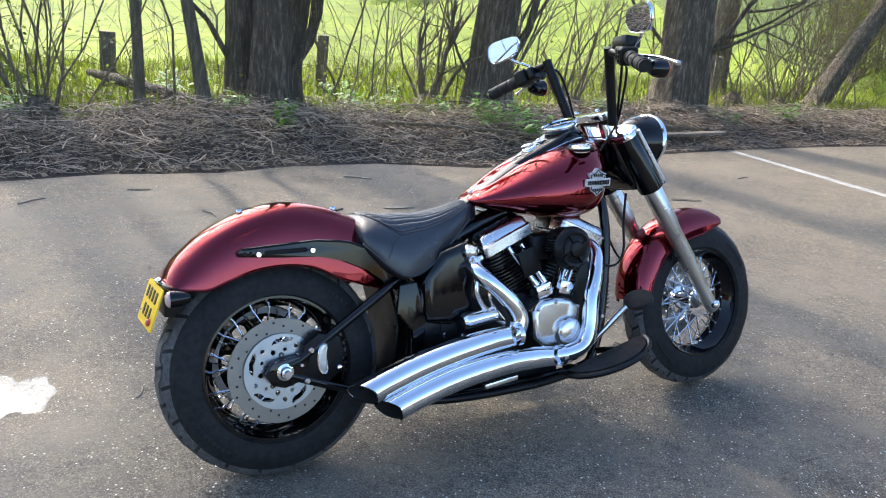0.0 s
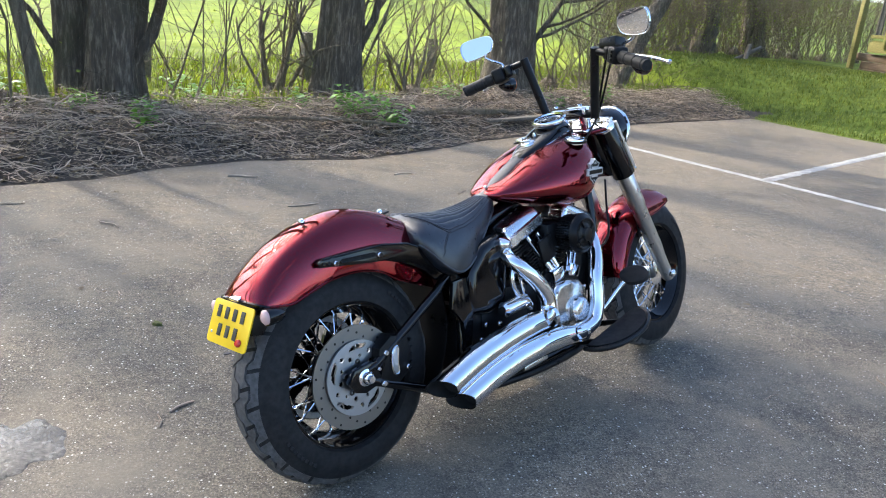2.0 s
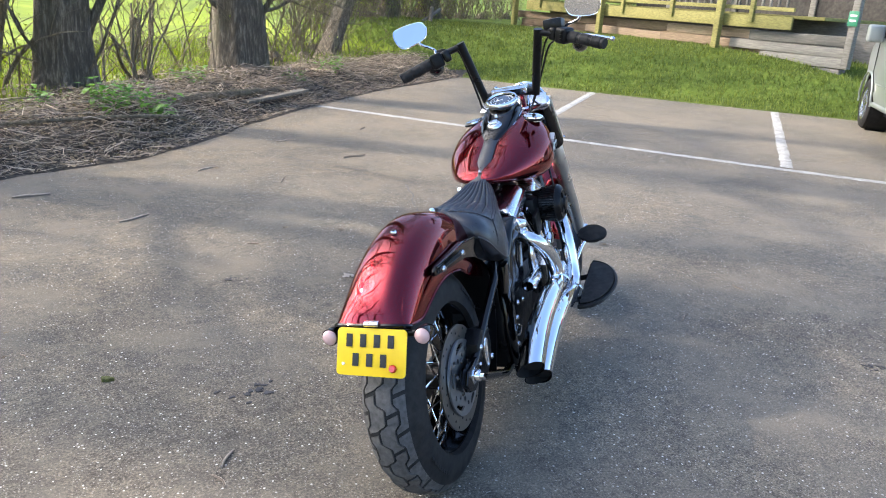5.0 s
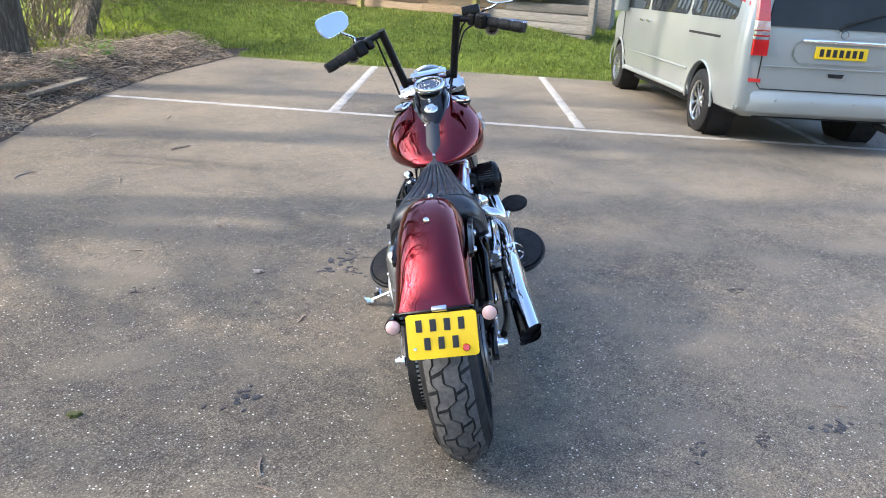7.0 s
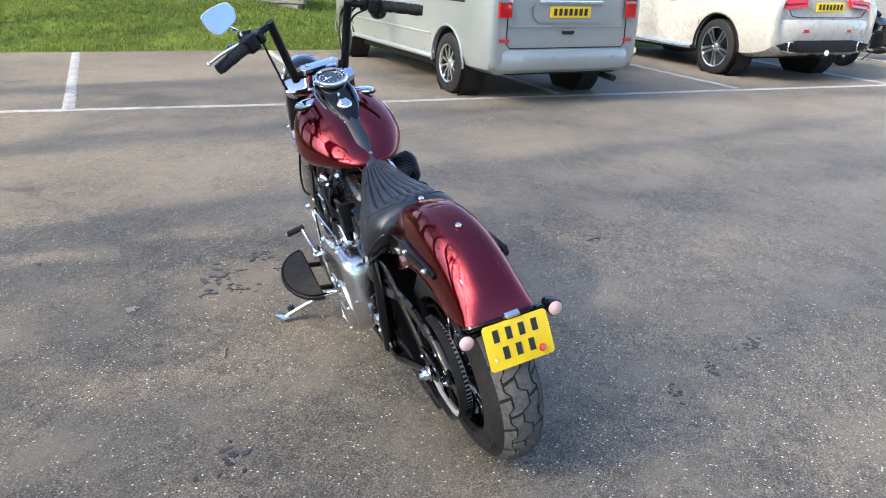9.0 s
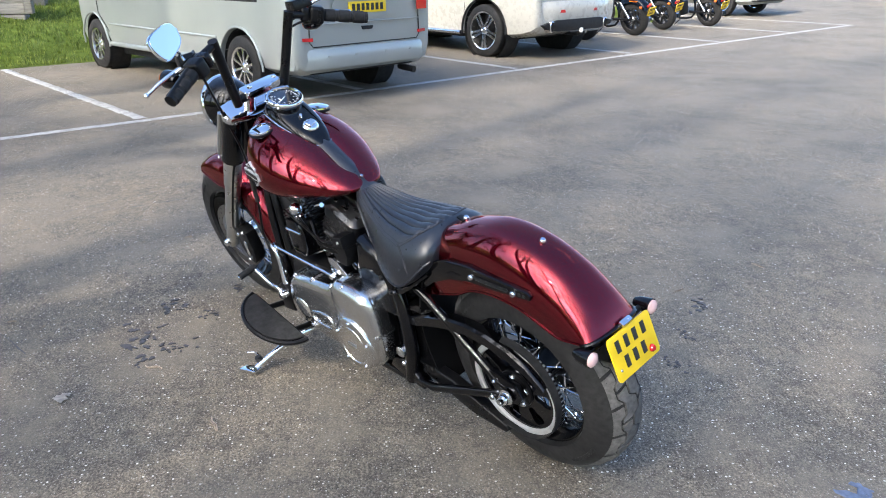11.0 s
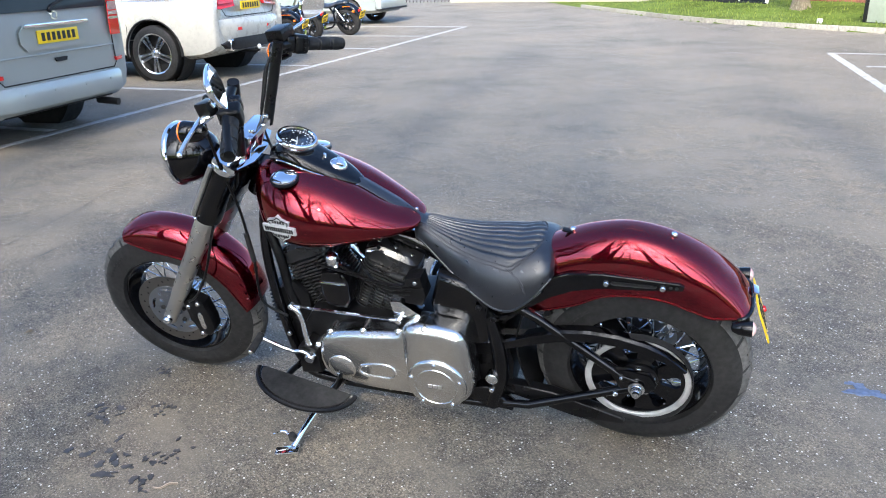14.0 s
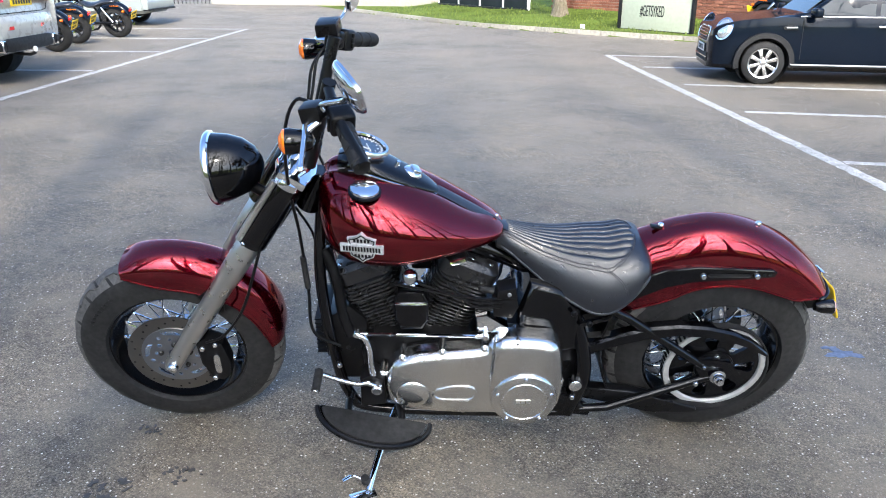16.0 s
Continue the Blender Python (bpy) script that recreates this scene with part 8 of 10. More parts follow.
        part("vent_bar", tube([(2.08, s * (yf(.795) + .012), .797), (2.22, s * (yf(.795) + .012), .793)], 0.008, 6), M_CARRIER, root)
        hl = part("headlamp", lathe(nb(), [(0, 0.050), (0.060, 0.042), (0.095, 0.022), (0.112, 0.0)], axis_m((3.030, s * .700, .755), (0.66, s * .66, 0.36)) @ Matrix.Diagonal((1.12, 1.3, 1, 1)), 28), M_LAMP, root, "round clear headlamp")
        part("lamp_ring", lathe(nb(), [(0.110, -0.004), (0.124, 0.0), (0.126, 0.010), (0.112, 0.014)], axis_m((3.030, s * .700, .755), (0.66, s * .66, 0.36)) @ Matrix.Diagonal((1.12, 1.3, 1, 1)), 28), M_CHROME, hl)
        part("fog_lamp", lathe(nb(), [(0, 0.020), (0.040, 0.016), (0.048, 0.0), (0.060, -0.004)], axis_m((3.135, s * .56, .42), (0.80, s * .60, 0)), 20), M_LAMP, root, "round fog lamp")
    part("windscreen", sheet([[Vector((1.97, y * 0.98, 0.98)) for y in (-.66, -.3, 0, .3, .66)], [Vector((1.52, y * .86, 1.36)) for y in (-.66, -.3, 0, .3, .66)]], 0.01), M_GLASS, root, "raked windscreen")
    gr = part("grille", end_panel([(-.38, .56), (.38, .56), (.44, .70), (.36, .745), (-.36, .745), (-.44, .70)], lambda z, y: xn(z, y) - 0.042, 0.0, 0.05), M_DARKGAP, root, "dark radiator grille")
    for z in (.59, .63, .67, .71):
        part("grille_bar", tube([(xn(z, y) + 0.010, y, z) for y in (-.38, -.25, 0, .25, .38)], 0.008, 8), M_CHROME, gr)
    part("grille_bar", tube([(xn(z, y) + 0.008, y, z) for y, z in [(-.42, .56), (-.46, .69), (-.36, .75), (0, .755), (.36, .75), (.46, .69), (.42, .56), (0, .55), (-.42, .56)]], 0.011, 8), M_CHROME, gr)
    part("lower_intake", end_panel([(-.44, .27), (.44, .27), (.46, .40), (-.46, .40)], lambda z, y: xn(z, y) - 0.04, 0.0, 0.05), M_DARKGAP, root)
    part("intake_bar", tube([(xn(.34, y) + 0.012, y, .335) for y in (-.45, -.25, 0, .25, .45)], 0.010, 8), M_CHROME, root)
    plate_on(root, (0.0, 0.455), 0.50, 0.110, xn(.455, 0) + 0.012, M_WHITE)
    for x in (0, 2.467):
        for s in (1, -1):
            car_wheel(root, (x, s * .735, .298), s, .298, .205, .205, 8, "blade")
    part("under_body", bx((2.9, 1.2, 0.10), (1.2, 0, .22), bev=0.02), M_DARKGAP, root)
    return root


hatch()


def service_car():
    """Rear of a grey service vehicle with a chevron tailboard."""
    root = thing("service_vehicle", "grey service estate with yellow and red tail chevrons", "car", "parked vehicles", m=pose(17.35, -7.35, 0, 0, 0, 33.0))
    S = [(0, .28), (.72, .28), (.84, .36), (.87, .60), (.88, .90), (.84, 1.10), (.74, 1.42), (.55, 1.55), (0, 1.58)]
    st = [(-0.85, [(y * .90, lerp(.40, 1.40, (z - .28) / 1.3)) for y, z in S]), (-0.78, [(y * .97, lerp(.32, 1.50, (z - .28) / 1.3)) for y, z in S]), (-0.5, S), (1.5, S), (2.2, [(y, min(z, 1.05)) for y, z in S]), (3.3, [(y * .9, min(z, .85)) for y, z in S])]
    car_shell(st, lambda x, z, y: 0.0, [(0, .32, .37, .55, 1.0), (2.6, .32, .37, .55, 1.0)], "body", M_SILVER, root, "grey car body")
    k = 9
    for i in range(k):
        y0, y1 = -.74 + 1.48 * i / k, -.74 + 1.48 * (i + 1) / k
        d = 0.16 if i < k / 2 else -0.16
        part("chevron", prism([(y0, .62), (y1, .62), (y1 + d * (1 if 0 < i < k - 1 else 0), .98), (y0 + d * (1 if 0 < i < k - 1 else 0), .98)], "x", -0.885, -0.850, 0.0), [M_REDLENS, M_YELLOW][i % 2], root, "tail chevron stripe")
    part("rear_bumper", bx((0.16, 1.72, 0.24), (-0.86, 0, .50), bev=0.05, seg=3), M_SILVER, root, "grey rear bumper")
    part("bumper_edge", bx((0.18, 1.70, 0.05), (-0.88, 0, .39), bev=0.02), M_PLASTIC, root)
    for x in (0, 2.6):
        for s in (1, -1):
            car_wheel(root, (x, s * .76, .32), s, .32, .21, .20, 5, "blade")
    return root


service_car()


def parked_bike():
    """A dark cruiser seen from behind and the side."""
    root = thing("parked_motorcycle", "dark blue-black cruiser motorcycle parked on its stand", "motorcycle", "row of parked motorcycles")
    for x, R, w in ((0, .315, .15), (1.58, .315, .12)):
        wh = part("wheel", lathe(nb(), tyre_profile(R, w, .20), y_m((x, 0, R)), 40), M_RUBBER, root, "black tyre")
        part("rim", lathe(nb(), [(.185, -.05), (.205, -.055), (.205, .055), (.185, .05), (.175, 0), (.185, -.05)], y_m((x, 0, R)), 40), M_SATIN, wh)
        part("rim_ring", lathe(nb(), [(.196, .054), (.206, .058), (.208, .052)], y_m((x, 0, R)), 40), M_ALU, wh)
        part("rim_ring", lathe(nb(), [(.196, -.054), (.206, -.058), (.208, -.052)], y_m((x, 0, R)), 40), M_ALU, wh)
        me = mesh_of("wheel_spoke", prism([(.04, -.012), (.19, -.018), (.19, .006), (.04, .012)], "z", -.022, .022, .004), M_STEEL)
        for k in range(9):
            ob = new("wheel_spoke", me)
            ob.parent = wh
            ob.matrix_basis = y_m((x, 0, R)) @ Matrix.Rotation(2 * math.pi * k / 9, 4, "Z")
        part("hub", cyl((x, -.07, R), (x, .07, R), .045, seg=18, bev=.01), M_ALU, wh)
        part("disc", lathe(nb(), [(.06, -.065), (.13, -.065), (.13, -.070), (.06, -.070)], y_m((x, 0, R)), 32), M_STEEL, wh)
    rows = refine([[.36, .56, .32, .47, .09], [.24, .68, .20, .58, .10], [.05, .73, .04, .62, .10], [-.14, .70, -.11, .60, .10], [-.28, .60, -.22, .55, .10], [-.34, .49, -.27, .50, .095]], 4)
    fd = part("rear_fender", sheet(fender_sections(rows, 16), .005), M_NIGHT, root, "dark blue rear fender")
    for s in (1, -1):
        bm = nb()
        for k in range(7):
            bx((.022, .003, .014 + .006 * (k % 2)), (.02 - k * .028, s * .104, .655), bm=bm)
        part("fender_mark", bm, M_AMBER, fd, "orange graphic on the fender")
    part("tail_lamp", bx((.03, .09, .05), (-.34, 0, .56), (0, -20, 0), bev=.01), M_REDLENS, root)
    pl = part("number_plate", prism(rounded(.22, .16, .012), "x", -.003, .003, .001), M_YELLOW, root, "yellow number plate")
    pl.matrix_basis = Matrix.Translation((-.40, 0, .47)) @ pose(0, 0, 0, 0, -22, 0)
    for r, z in ((0, .035), (1, -.035)):
        for k in range(4 - r):
            part("plate_bar", bx((.002, .026, .045), (-.004, .07 - k * .045, z)), M_INK, pl)
    secs = []
    for x, hw, zt, zb in refine([[1.12, .05, .88, .80], [1.05, .14, .93, .74], [.92, .15, .92, .74], [.76, .11, .86, .74], [.66, .05, .80, .75]], 4):
        secs.append([Vector((x, hw * math.cos(t), lerp(zb, zt, .45) + (zt - zb) * .52 * math.sin(t))) for t in [2 * math.pi * k / 24 for k in range(24)]])
    part("fuel_tank", loft(secs), M_NIGHT, root, "dark blue fuel tank")
    secs = []
    for x, hw, zt in refine([[.70, .06, .76], [.52, .13, .70], [.34, .15, .72], [.20, .11, .76], [.0, .10, .78], [-.06, .06, .77]], 4):
        secs.append([Vector((x, hw * math.cos(t), zt - .05 + .05 * math.sin(t))) for t in [2 * math.pi * k / 20 for k in range(20)]])
    part("seat", loft(secs), M_LEATHER, root, "black two-up seat")
    part("engine", bx((.40, .24, .30), (.82, 0, .36), bev=.05, seg=3), M_ENGINE, root)
    for a in (22, -22):
        bm = nb()
        m = Matrix.Translation((.86, 0, .42)) @ Matrix.Rotation(radians(a), 4, "Y")
        for k in range(9):
            box(bm, (.15, .17, .010), m @ Matrix.Translation((0, 0, .06 + .022 * k)), .003, 1)
        box(bm, (.11, .12, .24), m @ Matrix.Translation((0, 0, .14)))
        part("cylinder", bm, M_ENGINE, root)
        part("rocker_box", box(nb(), (.14, .13, .06), m @ Matrix.Translation((0, 0, .29)), .015), M_CHROME, root)
    for s in (1, -1):
        part("engine_cover", lathe(nb(), [(0, .03), (.09, .028), (.12, .015), (.13, -.02)], Matrix.Translation((.80, s * .13, .33)) @ Matrix.Rotation(radians(-90 * s), 4, "X"), 28), M_CHROME, root, "chrome engine cover")
        part("swingarm", tube([(0, s * .12, .315), (.42, s * .13, .32)], .022, 10), M_SATIN, root)
        part("shock", tube([(.02, s * .13, .34), (.22, s * .12, .62)], .024, 12), M_CHROME, root)
        part("fork_leg", tube([(1.58, s * .10, .315), (1.22, s * .10, .90)], .027, 12), M_ALU, root)
        part("handlebar", tube([(1.16, 0, .96), (1.14, s * .12, 1.02), (1.06, s * .30, 1.08), (.98, s * .40, 1.04)], .014, 10, smooth=4), M_CHROME, root)
        part("grip", tube([(1.03, s * .34, 1.07), (.97, s * .42, 1.03)], .020, 10), M_RUBBER, root)
        part("mirror", bx((.02, .12, .07), (1.06, s * .36, 1.20), (0, 0, 12 * s), bev=.01), M_CHROME, root)
        part("mirror_stem", tube([(1.06, s * .31, 1.09), (1.07, s * .35, 1.17)], .006, 6), M_CHROME, root)
        part("indicator", lathe(nb(), [(0, -.03), (.02, -.02), (.025, .02), (0, .03)], axis_m((-.26, s * .15, .56), (-1, 0, 0)), 14), M_AMBER, root)
    part("headlamp", lathe(nb(), [(0, -.10), (.06, -.08), (.09, 0), (.095, .02), (.085, .03), (0, .04)], axis_m((1.34, 0, .88), (1, 0, -.1)), 24), M_BLACK, root)
    part("exhaust", tube([(.95, -.16, .35), (.80, -.20, .22), (.45, -.20, .22), (-.25, -.20, .26)], [.025, .03, .045, .05], 16, smooth=4), M_CHROME, root, "chrome exhaust")
    rows = refine([[1.78, .62, 1.76, .58, .07], [1.58, .66, 1.58, .60, .075], [1.38, .60, 1.41, .54, .075], [1.28, .46, 1.33, .42, .07]], 4)
    part("front_fender", sheet(fender_sections(rows, 12), .004), M_NIGHT, root)
    part("frame_tube", tube([(1.2, 0, .85), (1.12, 0, .40), (.98, 0, .16), (.45, 0, .17), (.36, 0, .45), (.5, 0, .68)], .022, 10, smooth=3), M_SATIN, root)
    part("stand", tube([(.62, .12, .18), (.70, .32, .03)], .012, 8), M_SATIN, root)
    return root


pb = parked_bike()
lean_m = pose(0, 0, 0, -9, 0, 0)
PB = [(11.65, -1.50, 36), (12.35, -2.70, 33), (13.45, -3.72, 31), (14.05, -5.00, 28)]
pb.matrix_world = pose(PB[0][0], PB[0][1], 0, 0, 0, PB[0][2]) @ lean_m
for x, y, a in PB[1:]:
    copy_thing(pb, pose(x, y, 0, 0, 0, a) @ lean_m)

# ---- trees, thicket, litter, grass ----
def add_tube(V, F, pts, rs, sides):
    """Append a tapered tube to vertex and face lists."""
    base = len(V)
    up = None
    n = len(pts)
    for i in range(n):
        d = (pts[min(i + 1, n - 1)] - pts[max(i - 1, 0)])
        if d.length < 1e-9:
            d = Vector((0, 0, 1))
        d.normalize()
        if up is None:
            up = d.orthogonal().normalized()
        up = (up - d * up.dot(d))
        if up.length < 1e-6:
            up = d.orthogonal()
        up.normalize()
        sd = d.cross(up)
        for k in range(sides):
            a = 2 * math.pi * k / sides
            p = pts[i] + (up * math.cos(a) + sd * math.sin(a)) * rs[i]
            V.append((p.x, p.y, p.z))
    for i in range(n - 1):
        for k in range(sides):
            F.append((base + i * sides + k, base + i * sides + (k + 1) % sides, base + (i + 1) * sides + (k + 1) % sides, base + (i + 1) * sides + k))
    F.append(tuple(base + (n - 1) * sides + k for k in range(sides)))


def wander(rng, p, d, length, n, bend, lift=0.0):
    pts = [p.copy()]
    d = d.normalized()
    for _ in range(n):
        d = (d + Vector((rng.gauss(0, bend), rng.gauss(0, bend), rng.gauss(0, bend) + lift))).normalized()
        p = p + d * (length / n)
        pts.append(p.copy())
    return pts, d


def grow(V, F, rng, p, d, r, length, depth, kids, spread=0.75, lift=0.03):
    n = 5 if depth > 1 else 3
    pts, d2 = wander(rng, p, d, length, n, 0.14 if depth > 1 else 0.20, lift)
    end = r * (0.50 if depth else 0.25)
    rs = [lerp(r, end, i / n) for i in range(n + 1)]
    add_tube(V, F, pts, rs, 7 if depth > 2 else 5 if depth > 1 else 3)
    if depth == 0:
        return
    for k in range(kids[depth]):
        t = 0.25 + 0.75 * (k + rng.random()) / kids[depth]
        i = min(n - 1, int(t * n))
        q = pts[i].lerp(pts[i + 1], t * n - i)
        ax = (pts[i + 1] - pts[i]).normalized()
        side = ax.orthogonal().normalized()
        side.rotate(Matrix.Rotation(rng.uniform(0, 6.283), 3, ax))
        nd = (ax * (1 - 0.35 * spread) + side * spread * rng.uniform(0.7, 1.2) + Vector((0, 0, 0.12))).normalized()
        rr = lerp(r, end, t) * rng.uniform(0.48, 0.66)
        grow(V, F, rng, q, nd, rr, length * rng.uniform(0.48, 0.70), depth - 1, kids, spread, lift)


def trunk_mesh(V, F, rng, pts, rs, sides=30, flute=0.17):
    """A trunk with uneven, fluted girth and a flared foot."""
    path = smooth_path(pts, 5)
    rr = []
    for i in range(len(rs) - 1):
        rr += [lerp(rs[i], rs[i + 1], k / 5) for k in range(5)]
    rr.append(rs[-1])
    base = len(V)
    ph = [rng.uniform(0, 6.28) for _ in range(4)]
    for i, p in enumerate(path):
        flare = 1 + 0.30 * math.exp(-i * 0.65)
        for k in range(sides):
            a = 2 * math.pi * k / sides
            q = 1 + flute * (0.6 * math.sin(3 * a + ph[0] + i * 0.12) + 0.5 * math.sin(5 * a + ph[1] - i * 0.1) + 0.35 * math.sin(9 * a + ph[2] + 0.4 * i)) * flare
            V.append((p.x + rr[i] * flare * q * math.cos(a), p.y + rr[i] * flare * q * math.sin(a), p.z))
    for i in range(len(path) - 1):
        for k in range(sides):
            F.append((base + i * sides + k, base + i * sides + (k + 1) % sides, base + (i + 1) * sides + (k + 1) % sides, base + (i + 1) * sides + k))


def smooth_me(me):
    me.polygons.foreach_set("use_smooth", np.ones(len(me.polygons), bool))
    return me


def tree(name, label, at, stems, seed, limbs, reach, kids=(0, 4, 4, 5), mat=None, limb_lo=1.4, bias=Vector((0, 0, 0)), boughs=()):
    """stems: for each trunk, path points relative to the foot and radii."""
    rng = random.Random(seed)
    mat = mat or M_BARK
    z = gz(*at) - 0.06
    root = thing(name, label, "tree", "bank trees", m=pose(at[0], at[1], z))
    TV, TF, BV, BF = [], [], [], []
    for pts, rs in stems:
        trunk_mesh(TV, TF, rng, [Vector(p) for p in pts], rs)
        path = smooth_path(pts, 6)
        tot = len(path) - 1
        for k in range(limbs):
            high = lerp(min(limb_lo, 0.7 * path[-1].z), 0.97 * path[-1].z, (k + rng.random() * 0.6) / limbs)
            i = next((j for j in range(tot) if path[j].z >= high), tot - 1)
            t = i / tot
            q = path[i]
            a = rng.uniform(0, 6.283)
            d = Vector((math.cos(a), math.sin(a), rng.uniform(0.15, 0.8))) + bias * rng.uniform(0.2, 1.2)
            r0 = interp(t, [(j / (len(rs) - 1), v) for j, v in enumerate(rs)])[0] * rng.uniform(0.28, 0.5)
            grow(BV, BF, rng, q, d, r0, reach * rng.uniform(0.6, 1.1), 3, kids)
        grow(BV, BF, rng, path[-1], path[-1] - path[-2], rs[-1] * 0.9, reach * 0.9, 3, kids)
    for p, d, r0, ln in boughs:
        grow(BV, BF, rng, Vector(p), Vector(d), r0, ln, 3, (0, 4, 4, 4), 0.9, 0.05)
    t_ob = new("trunk", smooth_me(from_lists("trunk", TV, TF, mat)))
    t_ob.parent = root
    b_ob = new("crown", smooth_me(from_lists("crown", BV, BF, mat)))
    b_ob.parent = root
    tagged(b_ob, "bare branches and twigs")
    return root


tree("tree", "old twin-trunked tree on the leafy bank", (-2.40, 7.80), [
    ([(-0.27, 0.04, 0), (-0.27, 0.05, 0.6), (-0.29, 0.06, 1.3), (-0.36, 0.08, 2.6), (-0.60, 0.0, 5.6), (-0.8, -0.2, 10.6)], [0.15, 0.145, 0.15, 0.15, 0.12, 0.05]),
    ([(0.10, -0.04, 0), (0.09, -0.03, 0.6), (0.12, 0.0, 1.3), (0.24, 0.06, 2.6), (0.65, 0.1, 5.4), (1.3, 0.0, 10.2)], [0.25, 0.245, 0.25, 0.22, 0.16, 0.05])], 11, 13, 3.1, (0, 4, 4, 5), limb_lo=2.3,
    boughs=[((0.26, -0.06, 0.50), (0.35, -0.05, 0.9), 0.062, 1.5), ((-0.36, 0.0, 0.45), (-0.45, -0.1, 0.8), 0.032, 1.2), ((0.2, -0.15, 1.0), (0.5, -0.5, 0.35), 0.018, 0.9)])
tree("tree", "ivy-scarred tree trunk behind the brushwood", (-0.30, 9.0), [
    ([(0, 0, 0), (0.0, 0, 0.7), (0.06, 0, 1.6), (0.1, 0.1, 4.4), (0.2, 0.2, 10.4)], [0.25, 0.22, 0.21, 0.18, 0.06])], 12, 18, 3.3, (0, 4, 4, 5), limb_lo=2.3,
    boughs=[((0.14, -0.05, 0.45), (0.45, -0.05, 0.9), 0.055, 1.5), ((-0.12, -0.1, 0.1), (-0.2, -0.2, 0.9), 0.022, 1.1), ((0.1, -0.15, 0.1), (0.3, -0.3, 0.9), 0.018, 1.2)])
tree("tree", "stout grey-barked tree at the field edge", (1.98, 10.7), [
    ([(0, 0, 0), (0.02, 0, 0.8), (0.0, 0.05, 1.8), (0.1, 0.1, 4.8), (0.1, 0.2, 11.0)], [0.34, 0.30, 0.28, 0.22, 0.07])], 13, 20, 3.5, (0, 4, 4, 5), limb_lo=2.3,
    boughs=[((0.2, -0.05, 0.6), (0.5, -0.1, 0.9), 0.045, 1.7), ((-0.2, -0.1, 0.9), (-0.8, -0.2, 0.45), 0.026, 1.5), ((0.2, -0.1, 0.9), (0.9, -0.2, 0.25), 0.024, 1.6)])
tree("tree", "leaning tree in the hedge line", (4.6, 13.6), [
    ([(0, 0, 0), (0.25, 0.1, 0.5), (0.62, 0.3, 1.2), (1.1, 0.5, 2.2), (1.5, 0.6, 4.4), (1.6, 0.5, 8.2)], [0.19, 0.17, 0.16, 0.14, 0.11, 0.05])], 14, 16, 3.0, (0, 4, 4, 5), limb_lo=2.2)
tree("tree", "hedgerow tree beyond the lawn", (8.3, 18.0), [
    ([(0, 0, 0), (0.1, 0, 0.9), (0.0, 0.1, 2.2), (0.2, 0.1, 4.5), (0.3, 0.0, 8.5)], [0.36, 0.32, 0.26, 0.18, 0.06])], 15, 14, 3.4, limb_lo=2.2)
tree("tree", "hedgerow tree beyond the lawn", (10.6, 19.6), [
    ([(0, 0, 0), (-0.1, 0, 0.9), (-0.3, 0.1, 2.2), (-0.2, 0.1, 4.5), (0.1, 0.0, 8.8)], [0.30, 0.26, 0.22, 0.16, 0.06])], 16, 14, 3.4, limb_lo=2.2)
# added tree, set sunward so its crown shades lawn and tarmac
tree("tree", "field-edge tree with a broad bare crown, added to shade the lawn", (3.4, 15.6), [
    ([(0, 0, 0), (0.05, 0, 1.0), (0.1, 0.1, 2.4), (0.0, 0.1, 5.0), (0.2, 0.0, 9.5)], [0.22, 0.19, 0.17, 0.14, 0.05])], 17, 16, 3.4, limb_lo=2.3)
# slim stems on the bank
tree("young_tree", "slim leaning sapling on the bank", (-3.12, 6.62), [
    ([(0, 0, 0), (0.0, 0.02, 0.5), (-0.03, 0.05, 1.1), (-0.10, 0.1, 1.7), (-0.12, 0.1, 2.3)], [0.050, 0.044, 0.040, 0.032, 0.015])], 21, 4, 0.7, (0, 3, 3, 2), M_BARK2)
tree("young_tree", "slim leaning sapling beside the old tree", (-2.72, 7.05), [
    ([(0, 0, 0), (-0.08, 0.02, 0.5), (-0.20, 0.05, 1.1), (-0.30, 0.1, 1.7), (-0.38, 0.2, 2.3)], [0.07, 0.055, 0.046, 0.036, 0.016])], 22, 4, 0.7, (0, 3, 3, 2), M_BARK2)
# tall trees further along the bank, which the paint mirrors
for k, (x, y) in enumerate([(-6.3, 8.6), (-7.6, 10.4), (-6.9, 6.4)]):
    tree("tree", "slender bare tree with a fine twiggy crown", (x, y), [
        ([(0, 0, 0), (0.05, 0.02, 2.0), (-0.1, 0.05, 5.0), (0.2, 0.0, 8.6), (0.3, -0.2, 12.6)], [0.20, 0.17, 0.14, 0.10, 0.03])], 44 + k, 17, 3.2, (0, 3, 5, 5), limb_lo=2.4)
for k, (x, y) in enumerate([(-9.6, 3.5), (-12.2, 1.6), (-11.4, 5.6)]):
    tree("tree", "tall bare tree further along the bank", (x, y), [
        ([(0, 0, 0), (0.05, 0.02, 1.6), (0.0, 0.05, 3.6), (0.1, 0.1, 7.0), (0.0, 0.2, 10.5)], [0.24, 0.21, 0.18, 0.13, 0.06])], 24 + k, 10, 3.2, (0, 4, 4, 5), limb_lo=2.4)


